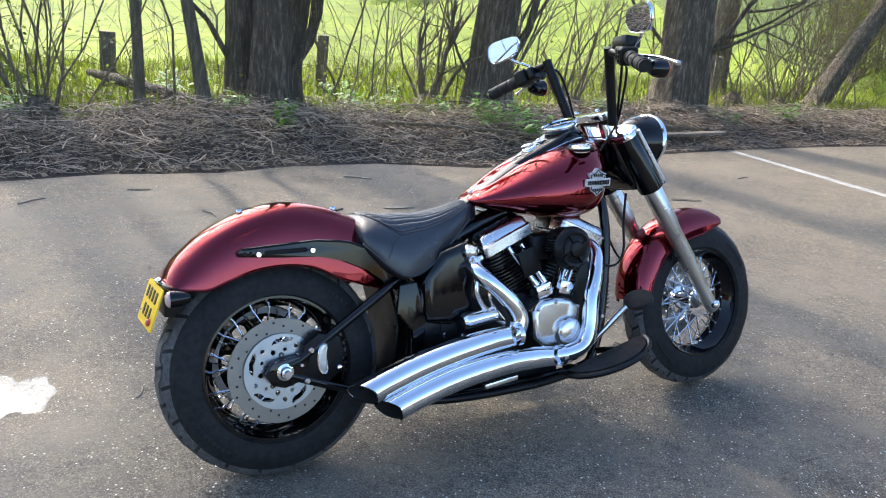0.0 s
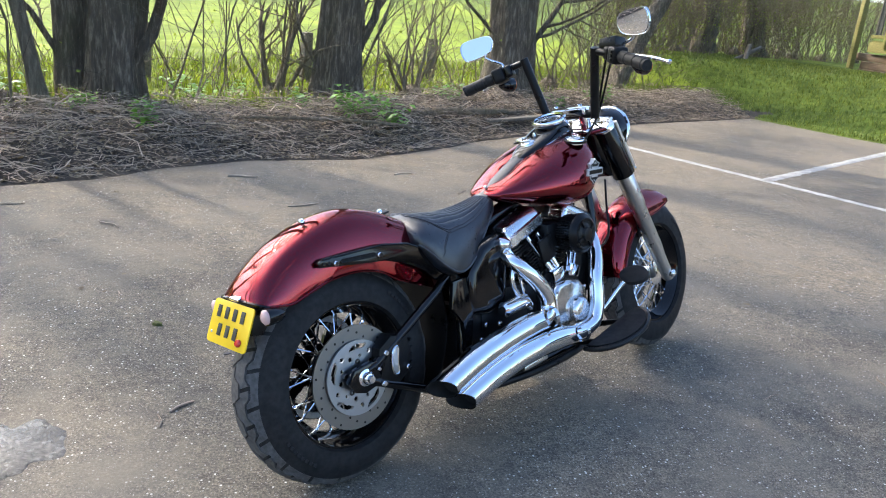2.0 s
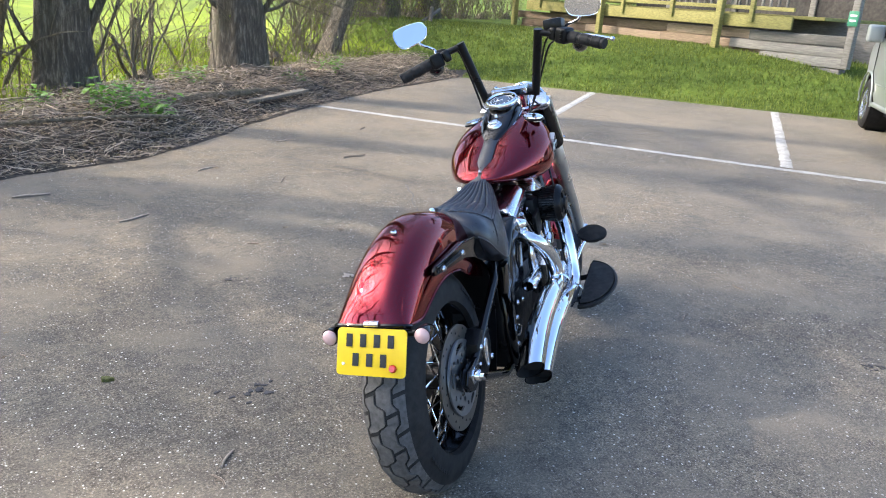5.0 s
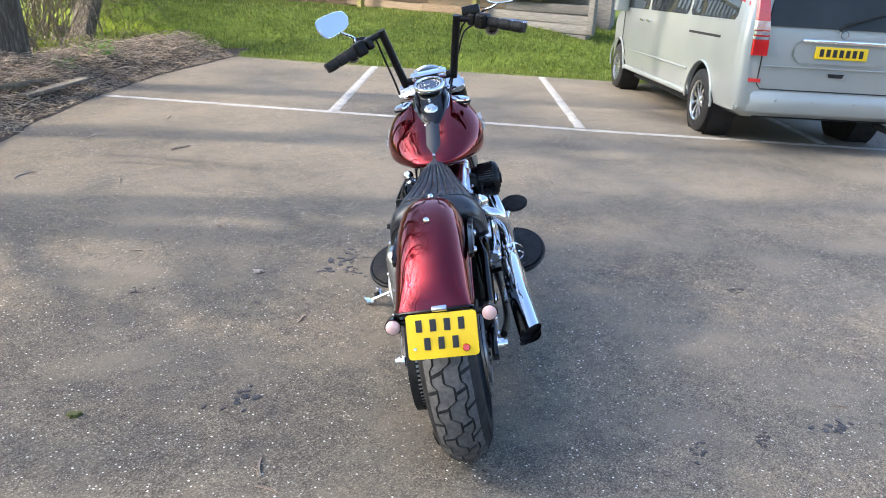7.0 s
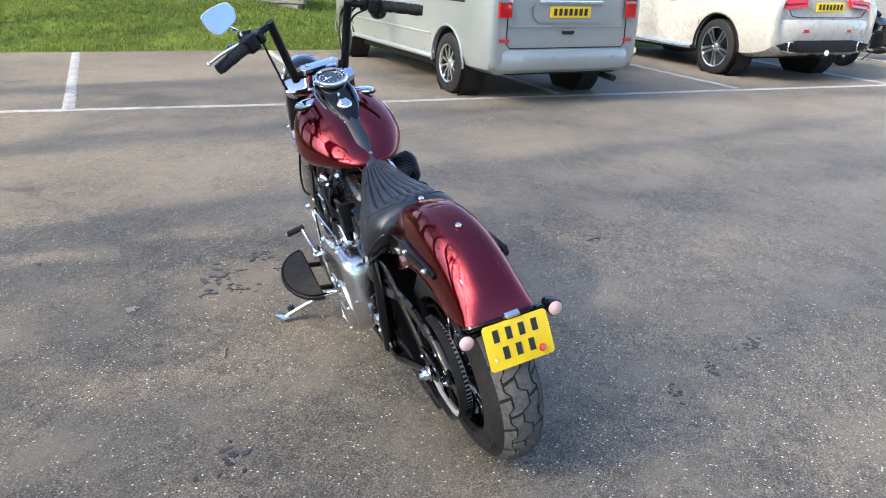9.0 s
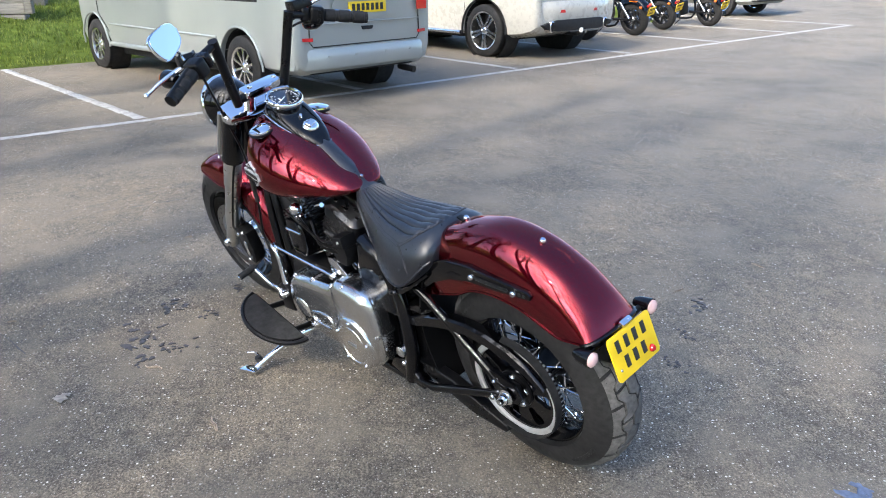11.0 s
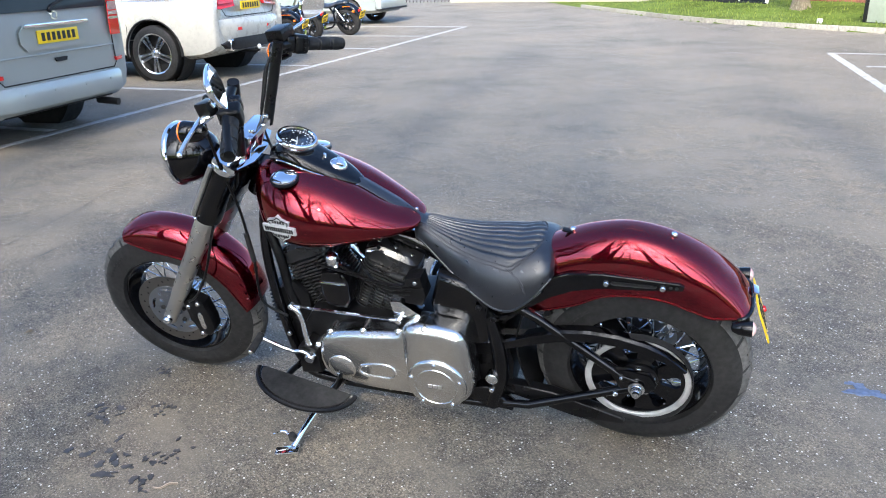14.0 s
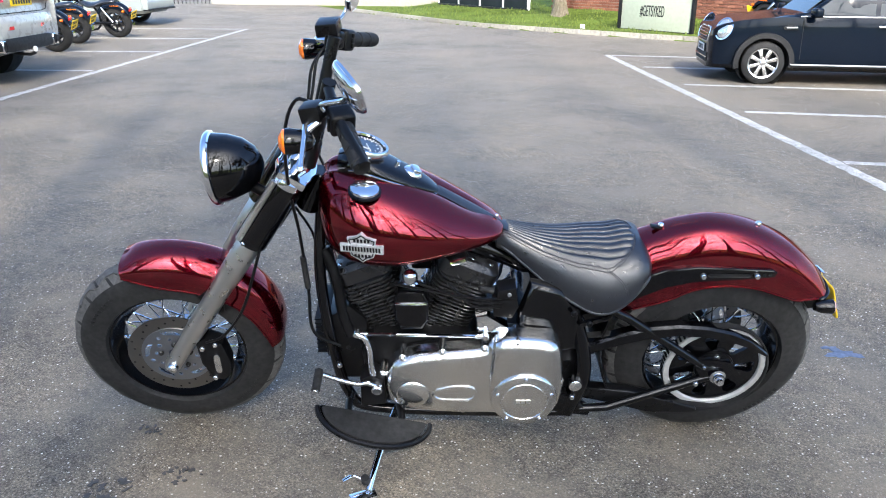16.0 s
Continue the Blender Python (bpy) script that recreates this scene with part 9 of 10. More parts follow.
def coppice(at, seed, count, height, mat, label, r=0.022, spread=0.45, fork=3, foot=0.16):
    """Many upright shoots from one stool."""
    rng = random.Random(seed)
    root = thing("shrub", label, "shrub", "bank shrubs", m=pose(at[0], at[1], gz(*at) - 0.03))
    V, F = [], []
    for k in range(count):
        a = rng.uniform(0, 6.283)
        d = Vector((math.cos(a) * spread * rng.random(), math.sin(a) * spread * rng.random(), 1))
        b = rng.uniform(0, 6.283)
        p = Vector((math.cos(b) * foot * rng.random(), math.sin(b) * foot * rng.random(), 0))
        grow(V, F, rng, p, d, r * rng.uniform(0.6, 1.5), height * rng.uniform(0.5, 1.1), 2, (0, 3, fork), 0.55, 0.02)
    ob = new("bare_growth", smooth_me(from_lists("bare_growth", V, F, mat)))
    ob.parent = root
    V, F = [], []
    trunk_mesh(V, F, rng, [Vector((0, 0, -0.05)), Vector((0, 0, 0.12)), Vector((0.02, 0, 0.24))], [0.17, 0.15, 0.05], 14, 0.2)
    ob = new("stool", smooth_me(from_lists("stool", V, F, M_BARK)))
    ob.parent = root
    return root


coppice((-3.62, 6.0), 31, 13, 2.1, M_BARK2, "bushy coppiced shrub with many bare shoots", 0.010, 0.35)
coppice((-1.00, 9.15), 32, 9, 1.7, M_BARK2, "small coppice with snapped stems", 0.026, 0.4)
coppice((0.65, 10.0), 33, 8, 1.6, M_BARK2, "thin bare shrub by the tree", 0.02, 0.6)
coppice((3.0, 12.0), 34, 6, 1.9, M_BARK2, "thin bare hedge shrub", 0.011, 0.8)
coppice((3.9, 12.9), 35, 7, 2.1, M_BARK2, "thin bare hedge shrub", 0.011, 0.9)
for k, (x, y) in enumerate([(5.1, 15.1), (6.3, 16.4), (7.4, 17.3), (8.7, 18.3), (9.9, 19.2), (11.2, 20.0), (12.6, 20.8), (14.0, 21.6), (15.6, 22.4), (6.9, 18.6), (8.9, 20.2), (11.2, 21.8), (13.6, 23.2)]):
    coppice((x, y), 50 + k, 46, 2.6, M_BARK2, "dense thorny hedge shrub beyond the lawn", 0.010, 0.75, 5, 0.85)
coppice((-4.8, 6.3), 41, 9, 1.8, M_BARK2, "bare shrub on the bank", 0.011, 0.5)


def laid_log(name, label, pts, rs, seed, mat=None):
    V, F = [], []
    rng = random.Random(seed)
    path = smooth_path(pts, 4)
    rr = []
    for i in range(len(rs) - 1):
        rr += [lerp(rs[i], rs[i + 1], k / 4) * rng.uniform(0.92, 1.08) for k in range(4)]
    rr.append(rs[-1])
    add_tube(V, F, path, rr, 10)
    F.append(tuple(range(9, -1, -1)))
    ob = new(name, smooth_me(from_lists(name, V, F, mat or M_BARK)))
    return tagged(ob, label, "log")


laid_log("fallen_branch", "fallen dead branch propped against the saplings", [(-4.35, 7.9, 0.29), (-3.7, 7.45, 0.30), (-3.2, 7.2, 0.27), (-2.72, 7.15, 0.20)], [0.035, 0.055, 0.06, 0.05], 5)
laid_log("fallen_branch", "peeled grey branch lying on the brushwood", [(0.35, 8.35, 0.18), (0.9, 8.65, 0.20), (1.5, 8.95, 0.20), (2.2, 9.6, 0.15)], [0.03, 0.04, 0.035, 0.015], 6, M_BARK2)
laid_log("fallen_branch", "long thin branch lying on the brushwood", [(-1.2, 7.15, 0.22), (-0.5, 7.2, 0.25), (0.2, 7.4, 0.22), (0.5, 7.55, 0.15)], [0.012, 0.016, 0.014, 0.008], 7, M_BARK2)
laid_log("fallen_log", "mossy half-buried log along the back of the brushwood", [(0.1, 9.2, 0.12), (0.8, 9.7, 0.17), (1.5, 10.1, 0.19), (2.1, 10.4, 0.16)], [0.07, 0.085, 0.08, 0.06], 8)
laid_log("fallen_branch", "grey broken rail leaning in the hedge", [(8.0, 16.2, 0.60), (8.7, 16.7, 0.78), (9.5, 17.3, 1.02)], [0.045, 0.045, 0.04], 9, M_POST)
laid_log("fallen_branch", "grey broken rail leaning in the hedge", [(8.7, 16.5, 0.58), (8.85, 16.7, 0.85), (9.0, 16.9, 1.05)], [0.05, 0.05, 0.05], 10, M_POST)
bm = nb()
bx((1.15, 0.11, 0.03), (0, 0, 0), bev=0.004, bm=bm)
plank = solo("plank", bm, M_POST, "old brown plank lying on the brushwood", "plank")
plank.matrix_world = pose(1.86, 9.02, gz(1.86, 9.02) + 0.10, 0, -2, 32)

# old fence posts by the field
for k, (x, y, h) in enumerate([(-4.67, 8.8, 0.63), (-2.62, 10.37, 0.71), (-0.7, 11.8, 0.7), (1.3, 13.2, 0.7), (3.3, 14.7, 0.7), (-6.7, 7.2, 0.7)]):
    bm = nb()
    box(bm, (0.14, 0.12, h + 0.3), pose(0, 0, h / 2 - 0.15, 0, 0, 20 * k), 0.012)
    p = solo("fence_post", bm, M_POST, "weathered grey oak fence post", "fence post", "field fence posts")
    p.matrix_world = pose(x, y, gz(x, y), (k % 3 - 1) * 2.0, (k % 2) * 2.0, 0)


def scatter(rng, n, lo, hi, area, tag_want):
    """Random points by distance from the tarmac's edge."""
    out = []
    while len(out) < n:
        xs = np.array([rng.uniform(area[0], area[1]) for _ in range(4000)])
        ys = np.array([rng.uniform(area[2], area[3]) for _ in range(4000)])
        h, ins, d, tag = ground_height(xs, ys)
        ok = (~ins) & (d > lo) & (d < hi) & (tag == tag_want)
        for i in np.nonzero(ok)[0]:
            out.append((float(xs[i]), float(ys[i]), float(h[i]), float(d[i])))
            if len(out) >= n:
                break
    return out


def litter():
    """Cut brushwood: sticks of all sizes lying over the bank."""
    rng = random.Random(77)
    V, F = [], []
    for x, y, z, d in scatter(rng, 22000, -0.02, 1.55, (-5.5, 6.5, 2.5, 13.5), 0):
        pile = 0.20 * smoothstep(0.05, 0.55, d) * smoothstep(1.65, 1.0, d)
        ln = rng.choice([0.04, 0.05, 0.07, 0.09, 0.13, 0.18, 0.30]) * rng.uniform(0.7, 1.3)
        if d < 0.25:
            ln = min(ln, 0.20)
        r = 0.0013 + 0.014 * ln * rng.random() ** 1.8
        a = rng.uniform(0, 6.283)
        tilt = rng.gauss(0, 0.16)
        dv = Vector((math.cos(a), math.sin(a), tilt))
        p = Vector((x, y, z + 0.008 + rng.random() ** 1.6 * pile))
        bendv = Vector((rng.gauss(0, 0.15), rng.gauss(0, 0.15), rng.gauss(0.03, 0.08))) * ln
        add_tube(V, F, [p - dv * ln / 2, p + bendv, p + dv * ln / 2], [r, r, r * 0.6], 4)
    ob = new("brushwood", from_lists("brushwood", V, F, M_STICK))
    tagged(ob, "cut twigs and sticks piled along the bank", "brushwood", kind="stuff")
    V, F = [], []
    for x, y, z, d in scatter(rng, 22000, -0.05, 2.3, (-5.5, 6.5, 2.5, 13.5), 0):
        s = rng.uniform(0.008, 0.030)
        a = rng.uniform(0, 6.283)
        u = Vector((math.cos(a), math.sin(a), rng.gauss(0, 0.4))).normalized() * s
        w = u.cross(Vector((rng.gauss(0, 0.4), rng.gauss(0, 0.4), 1))).normalized() * s * 0.55
        p = Vector((x, y, z + 0.006 + rng.random() ** 2 * 0.15 * smoothstep(0.1, 0.6, d)))
        b = len(V)
        up = Vector((0, 0, s * 0.3))
        V += [tuple(p - u), tuple(p + w - up * 0.2), tuple(p + u + up * 0.4), tuple(p - w - up * 0.2)]
        F += [(b, b + 1, b + 2), (b, b + 2, b + 3)]
    ob = new("leaf_litter", from_lists("leaf_litter", V, F, M_DRYLEAF))
    tagged(ob, "dry brown leaves strewn over the bank", "leaf litter", kind="stuff")


litter()


def blades(name, label, pts, lo, hi, mat, seed, lean=0.5, width=0.06):
    rng = random.Random(seed)
    V, F = [], []
    for x, y, z, d in pts:
        for _ in range(3):
            h = rng.uniform(lo, hi)
            a = rng.uniform(0, 6.283)
            dv = Vector((math.cos(a), math.sin(a), 0))
            sv = Vector((-dv.y, dv.x, 0)) * h * width
            p = Vector((x + rng.uniform(-.02, .02), y + rng.uniform(-.02, .02), z - 0.004))
            l = rng.uniform(0.1, lean) * h
            b = len(V)
            V += [tuple(p - sv), tuple(p + sv), tuple(p + dv * l * 0.4 + sv * 0.8 + Vector((0, 0, h * 0.6))), tuple(p + dv * l * 0.4 - sv * 0.8 + Vector((0, 0, h * 0.6))), tuple(p + dv * l + Vector((0, 0, h)))]
            F += [(b, b + 1, b + 2, b + 3), (b + 3, b + 2, b + 4)]
    ob = new(name, from_lists(name, V, F, mat))
    return tagged(ob, label, "grass", kind="stuff")


rg = random.Random(5)
blades("lawn_blades", "short tufted lawn grass on the slope", scatter(rg, 19000, 0.0, 6.5, (5.0, 13.0, 4.0, 19.0), 1), 0.025, 0.075, M_TURF, 6, 0.8, 0.09)
blades("verge_blades", "short grass behind the kerb", scatter(rg, 2500, 0.1, 4.0, (2.0, 18.0, -18.5, -11.6), 2), 0.03, 0.08, M_TURF, 7, 0.8, 0.10)
blades("rough_grass", "rough field grass below the trees", scatter(rg, 8000, 1.4, 6.5, (-7.5, 7.0, 5.0, 19.0), 0), 0.05, 0.19, M_BLADE, 8, 0.9, 0.045)


def leaf_clump(at, seed, n, size, height, mat, label, name="weed"):
    """Arched stalks, each with broad pointed leaves."""
    rng = random.Random(seed)
    V, F = [], []
    z0 = gz(*at)
    for _ in range(n):
        a = rng.uniform(0, 6.283)
        rr = size * math.sqrt(rng.random())
        base = Vector((at[0] + rr * 0.6 * math.cos(a), at[1] + rr * 0.6 * math.sin(a), z0 + 0.02 + rng.random() * 0.06))
        top = base + Vector((math.cos(a) * rr * 0.6, math.sin(a) * rr * 0.6, height * rng.uniform(0.4, 1.1)))
        for k in range(5):
            p = base.lerp(top, 0.3 + 0.7 * k / 4)
            b2 = rng.uniform(0, 6.283)
            ln = rng.uniform(0.06, 0.14)
            u = Vector((math.cos(b2), math.sin(b2), rng.uniform(-0.2, 0.6))).normalized()
            w = u.cross(Vector((0, 0, 1))).normalized() * ln * 0.22
            b = len(V)
            V += [tuple(p), tuple(p + u * ln * 0.45 + w), tuple(p + u * ln * 0.45 - w), tuple(p + u * ln + Vector((0, 0, -ln * 0.25)))]
            F += [(b, b + 1, b + 2), (b + 1, b + 3, b + 2)]
    ob = new(name, from_lists(name, V, F, mat))
    return tagged(ob, label, "weed", "bank weeds", "stuff")


WEEDS = [((-0.18, 7.72), 0.17, 0.30, 26), ((0.22, 7.72), 0.13, 0.26, 18), ((0.08, 8.05), 0.14, 0.22, 14), ((-0.62, 7.85), 0.12, 0.16, 10), ((-1.85, 6.75), 0.12, 0.20, 14), ((-2.35, 6.95), 0.10, 0.12, 8), ((-3.95, 5.9), 0.30, 0.20, 26), ((-3.3, 7.6), 0.36, 0.26, 34), ((-1.7, 8.8), 0.40, 0.24, 26), ((1.0, 9.6), 0.25, 0.18, 12), ((3.4, 10.9), 0.22, 0.16, 14), ((-4.6, 5.2), 0.35, 0.22, 26), ((2.6, 10.2), 0.16, 0.12, 10)]
for k, (at, s, h, n) in enumerate(WEEDS):
    leaf_clump(at, 60 + k, n, s, h, M_WEED, "fresh green weeds sprouting through the brushwood")


def tangle():
    """Brambles and thin suckers along the fence and hedge."""
    rng = random.Random(91)
    V, F, LV, LF = [], [], [], []
    for x, y, z, d in scatter(rng, 900, 1.5, 5.0, (-7, 6.0, 4.0, 19.5), 0):
        a = rng.uniform(0, 6.283)
        p = Vector((x, y, z - 0.02))
        pts, _ = wander(rng, p, Vector((math.cos(a) * 0.7, math.sin(a) * 0.7, rng.uniform(0.5, 1.6))), rng.uniform(0.4, 1.5), 6, 0.26, -0.05)
        r = rng.uniform(0.002, 0.006)
        add_tube(V, F, pts, [lerp(r, r * 0.4, i / 6) for i in range(7)], 3)
        if rng.random() < 0.5:
            for q in pts[2:]:
                if rng.random() < 0.7:
                    ln = rng.uniform(0.02, 0.05)
                    u = Vector((rng.gauss(0, 1), rng.gauss(0, 1), rng.gauss(0, 0.6))).normalized() * ln
                    w = u.cross(Vector((rng.gauss(0, 1), rng.gauss(0, 1), 1))).normalized() * ln * 0.4
                    b = len(LV)
                    LV += [tuple(q), tuple(q + u * 0.5 + w), tuple(q + u), tuple(q + u * 0.5 - w)]
                    LF += [(b, b + 1, b + 2), (b, b + 2, b + 3)]
    tagged(new("brambles", from_lists("brambles", V, F, M_TWIG)), "thin bare bramble canes along the field edge", "brambles", kind="stuff")
    tagged(new("bramble_leaves", from_lists("bramble_leaves", LV, LF, M_BUD)), "small yellow-green spring leaves on the brambles", "leaves", kind="stuff")
    LV, LF = [], []
    for cx, cy, cz, rr, n in [(5.2, 15.2, 1.3, 0.9, 500), (6.4, 16.5, 1.5, 1.0, 800), (7.5, 17.5, 1.7, 1.1, 900), (9.1, 18.7, 1.9, 1.2, 1000), (10.8, 19.9, 1.9, 1.3, 900), (13.0, 21.2, 2.0, 1.4, 900), (-3.7, 6.1, 1.5, 0.9, 160), (-4.8, 6.3, 1.3, 0.9, 200)]:
        for _ in range(n * 3):
            q = Vector((cx + rng.gauss(0, rr * 0.55), cy + rng.gauss(0, rr * 0.55), cz + rng.gauss(0, rr * 0.55)))
            if q.z < 0.3:
                continue
            ln = rng.uniform(0.02, 0.05)
            u = Vector((rng.gauss(0, 1), rng.gauss(0, 1), rng.gauss(0, 0.6))).normalized() * ln
            w = u.cross(Vector((rng.gauss(0, 1), rng.gauss(0, 1), 1))).normalized() * ln * 0.4
            b = len(LV)
            LV += [tuple(q), tuple(q + u * 0.5 + w), tuple(q + u), tuple(q + u * 0.5 - w)]
            LF += [(b, b + 1, b + 2), (b, b + 2, b + 3)]
    tagged(new("hedge_leaves", from_lists("hedge_leaves", LV, LF, M_BUD)), "opening spring leaves on the hedge", "leaves", kind="stuff")


tangle()


def slim_stems():
    """Thin pale suckers rising through the brushwood."""
    rng = random.Random(140)
    V, F = [], []
    for x, y, z, d in scatter(rng, 46, 1.1, 3.4, (-5.5, 4.6, 5.0, 13.5), 0):
        lean = Vector((rng.gauss(0, 0.22), rng.gauss(0, 0.22), 1))
        grow(V, F, rng, Vector((x, y, z - 0.03)), lean, rng.uniform(0.005, 0.015), rng.uniform(1.0, 2.3), 2, (0, 3, 4), 0.6, 0.01)
    tagged(new("slim_stems", smooth_me(from_lists("slim_stems", V, F, M_BARK2))), "slim pale bare suckers along the bank", "saplings", kind="stuff")


slim_stems()

# ---- small things on the tarmac ----
def crack(pts, label, seed, wide=0.006):
    """A ragged, broken crack: short tapering slivers along a line."""
    rng = random.Random(seed)
    path = smooth_path([(x, y, 0) for x, y in pts], 40)
    bm = nb()
    i = 0
    while i < len(path) - 8:
        n = min(rng.randint(5, 22), len(path) - 1 - i)
        off, row = rng.gauss(0, 0.010), []
        for k in range(n + 1):
            p = path[i + k]
            d = (path[min(i + k + 1, len(path) - 1)] - path[max(i + k - 1, 0)]).normalized()
            side = Vector((-d.y, d.x, 0))
            off += rng.gauss(0, 0.0035)
            h = wide * rng.uniform(0.4, 1.2) * math.sin(math.pi * (k + 0.15) / (n + 0.3))
            row.append((bm.verts.new(p + side * (off + h) + Vector((0, 0, 0.002))), bm.verts.new(p + side * (off - h) + Vector((0, 0, 0.002)))))
        for a, b in zip(row, row[1:]):
            bm.faces.new((a[0], a[1], b[1], b[0]))
        i += n + rng.randint(0, 12)
    solo("tarmac_crack", bm, M_OIL, label, "crack", kind="structure")


crack([(0.2, 7.1), (1.19, 5.85), (1.46, 5.47), (2.00, 4.68), (2.31, 4.27), (2.48, 3.95), (2.94, 3.25)], "long dark broken crack along the tarmac joint", 3)
crack([(1.62, 2.10), (1.70, 2.16), (1.78, 2.13), (1.86, 2.19)], "short hairline crack in the tarmac", 4, 0.003)
for k, (x, y, rx, ry) in enumerate([(0.61, 3.72, 0.15, 0.07), (0.80, 3.64, 0.10, 0.05), (0.48, 3.54, 0.07, 0.05), (0.40, 3.65, 0.08, 0.045), (0.76, 3.45, 0.06, 0.035), (-0.69, 2.99, 0.085, 0.06), (0.09, 1.68, 0.05, 0.03), (0.54, 1.36, 0.10, 0.055), (-0.38, 4.05, 0.04, 0.03), (1.02, 3.38, 0.05, 0.03), (0.30, 1.55, 0.05, 0.03), (1.62, 2.05, 0.05, 0.03)]):
    for j in range(12):
        rr = random.Random(500 + 17 * k + j)
        blob((x + rr.gauss(0, rx * 0.55), y + rr.gauss(0, ry * 0.55)), rx * rr.uniform(0.06, 0.20), ry * rr.uniform(0.08, 0.26), M_OIL, "oil_stain", "dark oil spot soaked into the tarmac", 100 + 10 * k + j, 0.0025 + 0.0001 * j, 0.5, n=14, rot=rr.uniform(0, 3))
blob((-1.33, 2.40), 0.14, 0.17, M_GRIT, "wet_patch", "wet gritty patch glinting on the tarmac", 7, 0.003, 0.28, n=44, rot=0.4)
blob((-0.71, 1.475), 0.055, 0.035, M_WET, "paint_spot", "faded blue paint spot on tarmac", 8, 0.003, 0.5, rot=0.6)
blob((-0.66, 1.45), 0.030, 0.018, M_WET, "paint_spot", "faded blue paint spot on tarmac", 9, 0.003, 0.5, rot=0.6)
blob((-1.08, 3.28), 0.018, 0.014, M_MOSS, "moss_tuft", "small tuft of yellow-green moss on tarmac", 10, 0.012, 0.5)


def ground_twig(at, ln, yaw, r, seed):
    rng = random.Random(seed)
    bm = nb()
    pts = [(-ln / 2, 0, r), (-ln / 6, rng.uniform(-.1, .1) * ln, r * 1.3), (ln / 5, rng.uniform(-.1, .1) * ln, r * 1.1), (ln / 2, rng.uniform(-.12, .12) * ln, r)]
    tube(pts, [r, r * 1.1, r, r * 0.6], 7, bm, smooth=3)
    if rng.random() < 0.5:
        tube([pts[1], (ln * 0.05, ln * 0.18, r * 1.4)], [r * 0.6, r * 0.3], 5, bm)
    ob = solo("twig", bm, M_STICK, "dry brown twig lying on the tarmac", "twig", "fallen twigs")
    ob.matrix_world = pose(at[0], at[1], 0.0, 0, 0, yaw)


TWIGS = [((-0.88, 2.64), 0.13, 55, 0.006), ((-0.09, 3.31), 0.11, 20, 0.006), ((0.72, 1.40), 0.09, 120, 0.004), ((0.32, 3.59), 0.10, 70, 0.004), ((-0.93, 2.55), 0.10, 100, 0.004), ((-0.55, 5.2), 0.30, 25, 0.006), ((0.6, 5.8), 0.22, 60, 0.005), ((1.5, 6.4), 0.35, 15, 0.007), ((-1.6, 4.6), 0.25, 140, 0.006), ((-2.2, 4.9), 0.20, 30, 0.005), ((-1.0, 5.9), 0.30, 10, 0.007), ((0.2, 6.3), 0.25, 40, 0.006), ((1.9, 2.9), 0.12, 80, 0.003), ((1.31, 2.75), 0.14, 25, 0.003), ((-0.1, 4.5), 0.10, 150, 0.004), ((2.2, 7.6), 0.22, 50, 0.006), ((1.2, 7.2), 0.28, 20, 0.006), ((-2.6, 4.4), 0.24, 70, 0.006), ((0.95, 0.9), 0.10, 30, 0.004), ((-1.3, 3.6), 0.07, 100, 0.003)]
for k, (at, ln, yaw, r) in enumerate(TWIGS):
    ground_twig(at, ln * 0.72, yaw, r * 0.8, 300 + k)


def fallen_leaf(at, s, yaw, mat, seed):
    """A curled, lobed leaf."""
    rng = random.Random(seed)
    bm = nb()
    n = 14
    c = bm.verts.new((0, 0, 0.006))
    ring = []
    for i in range(n):
        t = 2 * math.pi * i / n
        r = s * (0.55 + 0.45 * abs(math.cos(2.5 * t)) * rng.uniform(0.7, 1.1))
        ring.append(bm.verts.new((r * math.cos(t), r * math.sin(t) * 0.7, 0.004 + 0.35 * s * abs(math.sin(t)) * rng.random())))
    for i in range(n):
        bm.faces.new((c, ring[i], ring[(i + 1) % n]))
    bmesh.ops.solidify(bm, geom=bm.faces[:], thickness=0.0008)
    ob = solo("fallen_leaf", bm, mat, "pale dry curled leaf on the tarmac", "leaf", "fallen leaves")
    ob.matrix_world = pose(at[0], at[1], 0.001, 0, 0, yaw)


M_PALELEAF = simple("pale_leaf", (0.55, 0.50, 0.44), 0.8, vary=0.2, scale=80)
fallen_leaf((0.135, 3.855), 0.036, 40, M_PALELEAF, 1)
fallen_leaf((0.155, 3.845), 0.022, 100, M_PALELEAF, 2)
rl = random.Random(64)
for k in range(46):
    x, y = rl.uniform(-2.4, 2.6), rl.uniform(3.6, 7.6)
    ins, d, tg = edge_field(np.array([x]), np.array([y]))
    if ins[0]:
        fallen_leaf((x, y), rl.uniform(0.010, 0.028), rl.uniform(0, 360), M_DRYLEAF, 10 + k)


def crack(pts, w, seed):
    """A dark hairline crack filled with grit."""
    rng = random.Random(seed)
    path = smooth_path([(x, y, 0) for x, y in pts], 10)
    bm = nb()
    rows = []
    for i, p in enumerate(path):
        d = path[min(i + 1, len(path) - 1)] - path[max(i - 1, 0)]
        s = Vector((-d.y, d.x, 0)).normalized() * w * rng.uniform(0.3, 1.2)
        j = Vector((rng.gauss(0, 0.008), rng.gauss(0, 0.008), 0))
        rows.append((bm.verts.new(p + j + s + Vector((0, 0, 0.0022))), bm.verts.new(p + j - s + Vector((0, 0, 0.0022)))))
    for a, b in zip(rows, rows[1:]):
        bm.faces.new((a[0], a[1], b[1], b[0]))
    return solo("tarmac_crack", bm, M_OIL, "thin dark crack in the tarmac", "crack", "", "structure")


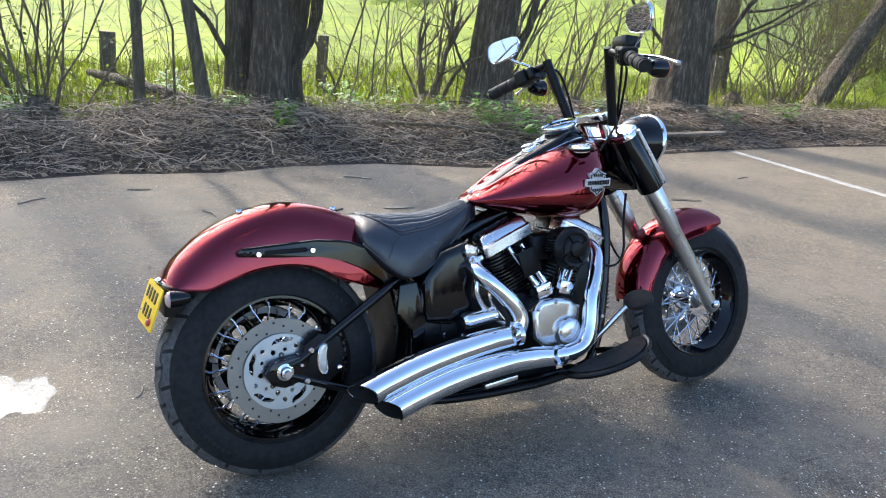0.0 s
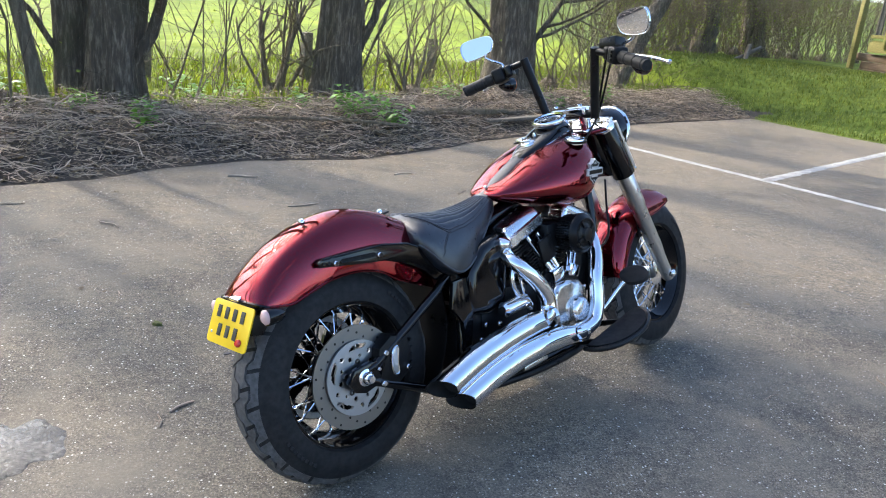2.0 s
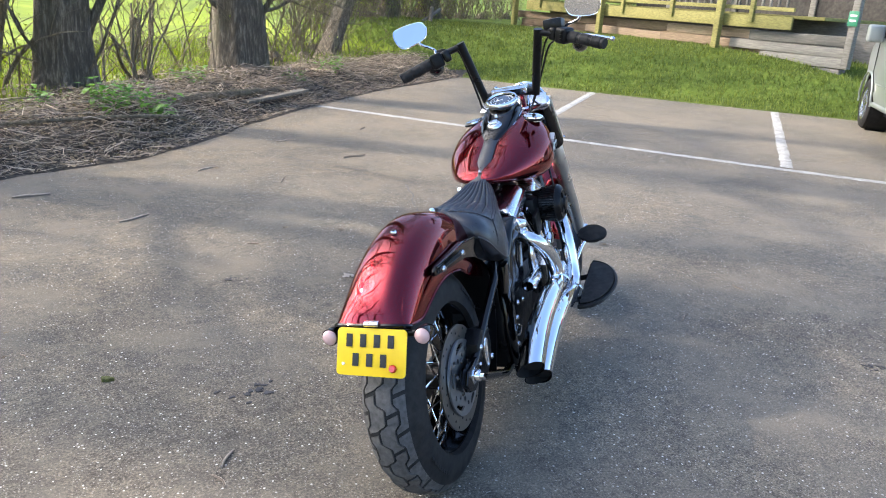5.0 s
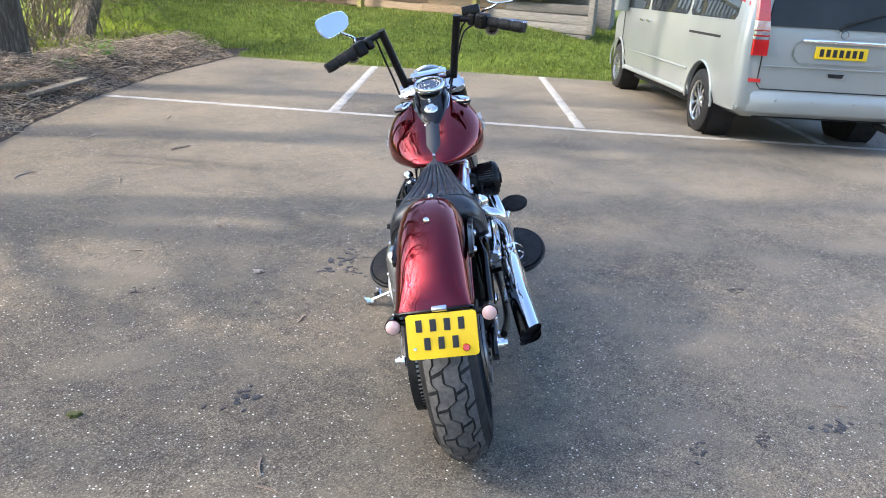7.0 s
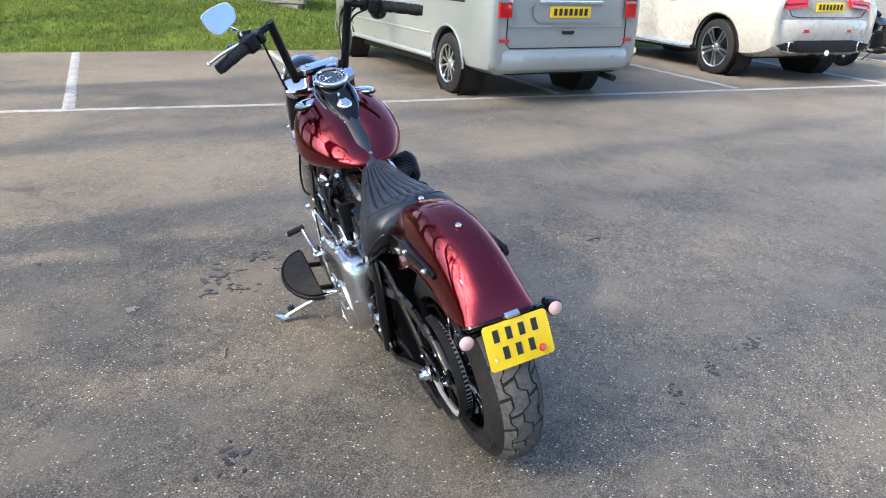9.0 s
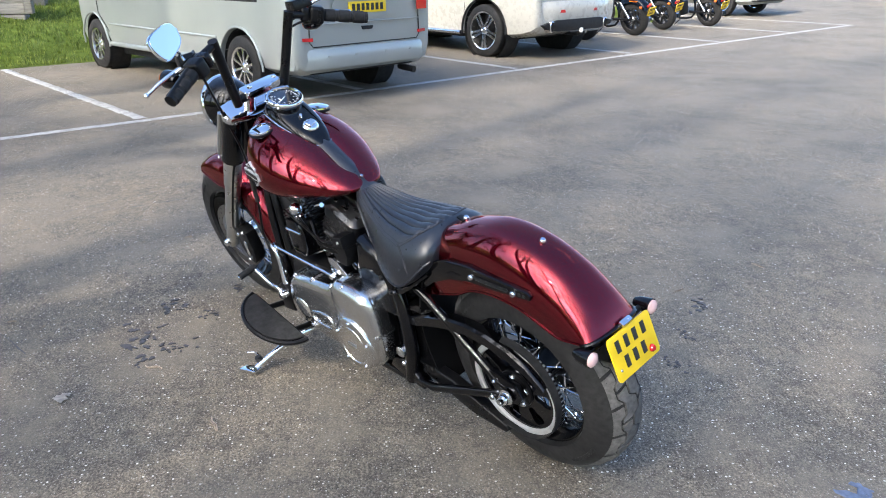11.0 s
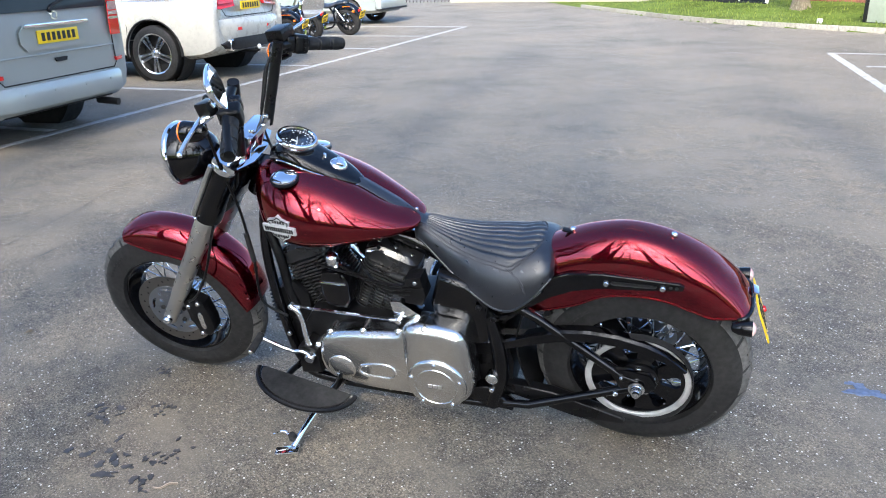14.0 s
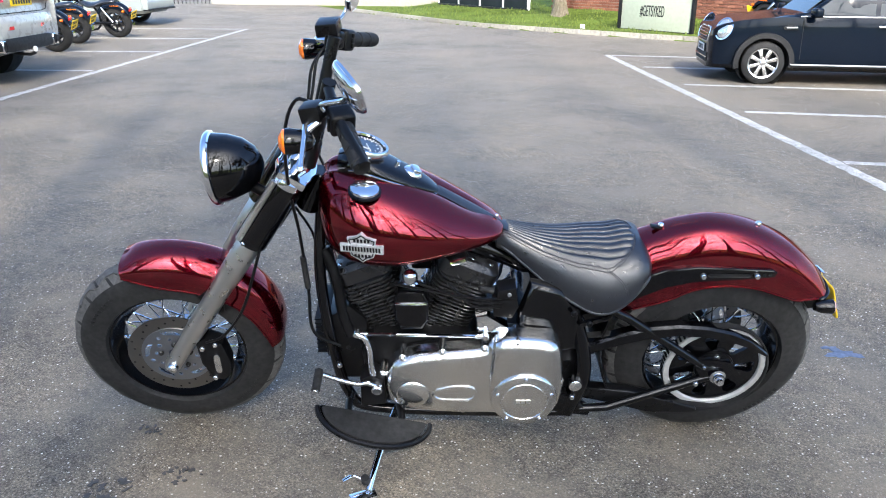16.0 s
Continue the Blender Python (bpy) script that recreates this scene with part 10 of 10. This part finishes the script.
crack([(1.45, 5.55), (2.0, 4.95), (2.6, 4.2), (3.4, 3.3), (4.6, 2.2)], 0.003, 1)
crack([(0.9, 6.6), (1.2, 6.1), (1.5, 5.5)], 0.006, 2)
crack([(0.5, 4.1), (1.0, 4.6), (1.4, 5.4)], 0.004, 3)

# ---- beyond the car park ----
def far_railing():
    root = thing("railing", "thin dark metal railing across the far road", "railing", kind="structure")
    a, b = Vector((27.5, -13.5, 0)), Vector((21.0, -19.5, 0))
    d = b - a
    part("rail", tube([a + Vector((0, 0, 0.95)), b + Vector((0, 0, 0.95))], 0.03, 8), M_PLASTIC, root)
    part("rail", tube([a + Vector((0, 0, 0.15)), b + Vector((0, 0, 0.15))], 0.02, 8), M_PLASTIC, root)
    me = mesh_of("baluster", cyl((0, 0, 0), (0, 0, 0.95), 0.014, seg=6), M_PLASTIC)
    for k in range(60):
        ob = new("baluster", me)
        ob.parent = root
        p = a + d * k / 59
        ob.matrix_basis = pose(p.x, p.y, 0)


far_railing()


def glass_screen():
    """Low dark glazed screen with white posts behind the verge."""
    root = thing("glass_screen", "low dark glazed screen with white posts on the verge", "screen", m=pose(12.6, -16.6, gz(12.6, -16.6) - 0.05, 0, 0, -22))
    for k in range(4):
        x = -1.8 + 1.2 * k
        part("panel", bx((1.12, 0.04, 1.30), (x, 0, 0.72), bev=0.004), M_GLASS, root)
    for k in range(5):
        x = -2.4 + 1.2 * k
        part("post", bx((0.06, 0.07, 1.40), (x, 0, 0.70), bev=0.006), M_WHITE, root, "white screen post")
    part("base_rail", bx((4.86, 0.10, 0.08), (0, 0, 0.06), bev=0.01), M_PLASTIC, root)


glass_screen()
wall = bx((9.0, 0.22, 1.1), (0, 0, 0.5), bev=0.01)
bx((9.1, 0.28, 0.07), (0, 0, 1.08), bev=0.01, bm=wall)
far_wall = solo("garden_wall", wall, M_MORTAR, "low pinkish garden wall across the road", "wall", "", "structure")
far_wall.matrix_world = pose(20.5, -17.9, 0, 0, 0, 28)
tree("verge_tree", "pale-barked tree on the grass verge", (8.9, -14.8), [
    ([(0, 0, 0), (0.05, 0, 0.5), (0.22, 0.0, 1.1), (0.4, 0.1, 2.2), (0.5, 0.1, 4.0)], [0.20, 0.16, 0.14, 0.12, 0.07])], 51, 6, 2.4, (0, 3, 3, 4), M_BARK2, 2.0)
copy_thing(pb, pose(3.3, -13.3, gz(3.3, -13.3), 0, 0, 160) @ lean_m)
copy_thing(pb, pose(9.45, 2.15, 0, 0, 0, 38) @ lean_m)
fl = bx((0.10, 0.06, 0.10), (0, 0, 0.04), bev=0.01)
lamp = solo("ground_lamp", fl, M_WHITE, "small white ground lamp on the verge", "lamp")
lamp.matrix_world = pose(7.05, -12.35, gz(7.05, -12.35))
# drain pipe on the brick wall
part("drain_pipe", tube([(6.9, -0.10, -0.2), (6.9, -0.10, 2.7)], 0.045, 12), M_PLASTIC, wall_root)

# bricks: courses in stretcher bond, those in view as pieces
bl, bh, bj = 0.215, 0.065, 0.010
brick_me = mesh_of("brick", bx((bl, 0.10, bh), bev=0.004, seg=1), M_BRICK)
count = 0
for row in range(14):
    z = 0.03 + row * (bh + bj)
    x = 0.9 - (row % 2) * (bl + bj) / 2
    while x < 6.0 and count < 320:
        ob = new("brick", brick_me)
        ob.parent = wall_root
        ob.matrix_basis = Matrix.Translation((x, 0.0, z))
        x += bl + bj
        count += 1
BV, BF = [], []


def brick_box(x, y, z, w, d, h):
    b = len(BV)
    BV.extend([(x + sx * w / 2, y + sy * d / 2, z + sz * h / 2) for sx in (-1, 1) for sy in (-1, 1) for sz in (-1, 1)])
    BF.extend([(b, b + 1, b + 3, b + 2), (b + 4, b + 6, b + 7, b + 5), (b, b + 4, b + 5, b + 1), (b + 2, b + 3, b + 7, b + 6), (b, b + 2, b + 6, b + 4), (b + 1, b + 5, b + 7, b + 3)])


for row in range(0, 36):
    z = 0.03 + row * (bh + bj)
    x = 0.2 - (row % 2) * (bl + bj) / 2
    while x < wall_len - 0.2:
        if not (row < 14 and 0.9 - 0.12 <= x < 5.95):
            brick_box(x, 0.0, z, bl, 0.10, bh)
        x += bl + bj
ob = new("brickwork", from_lists("brickwork", BV, BF, M_BRICK))
ob.parent = wall_root
tagged(ob, "red brick courses", kind="stuff")
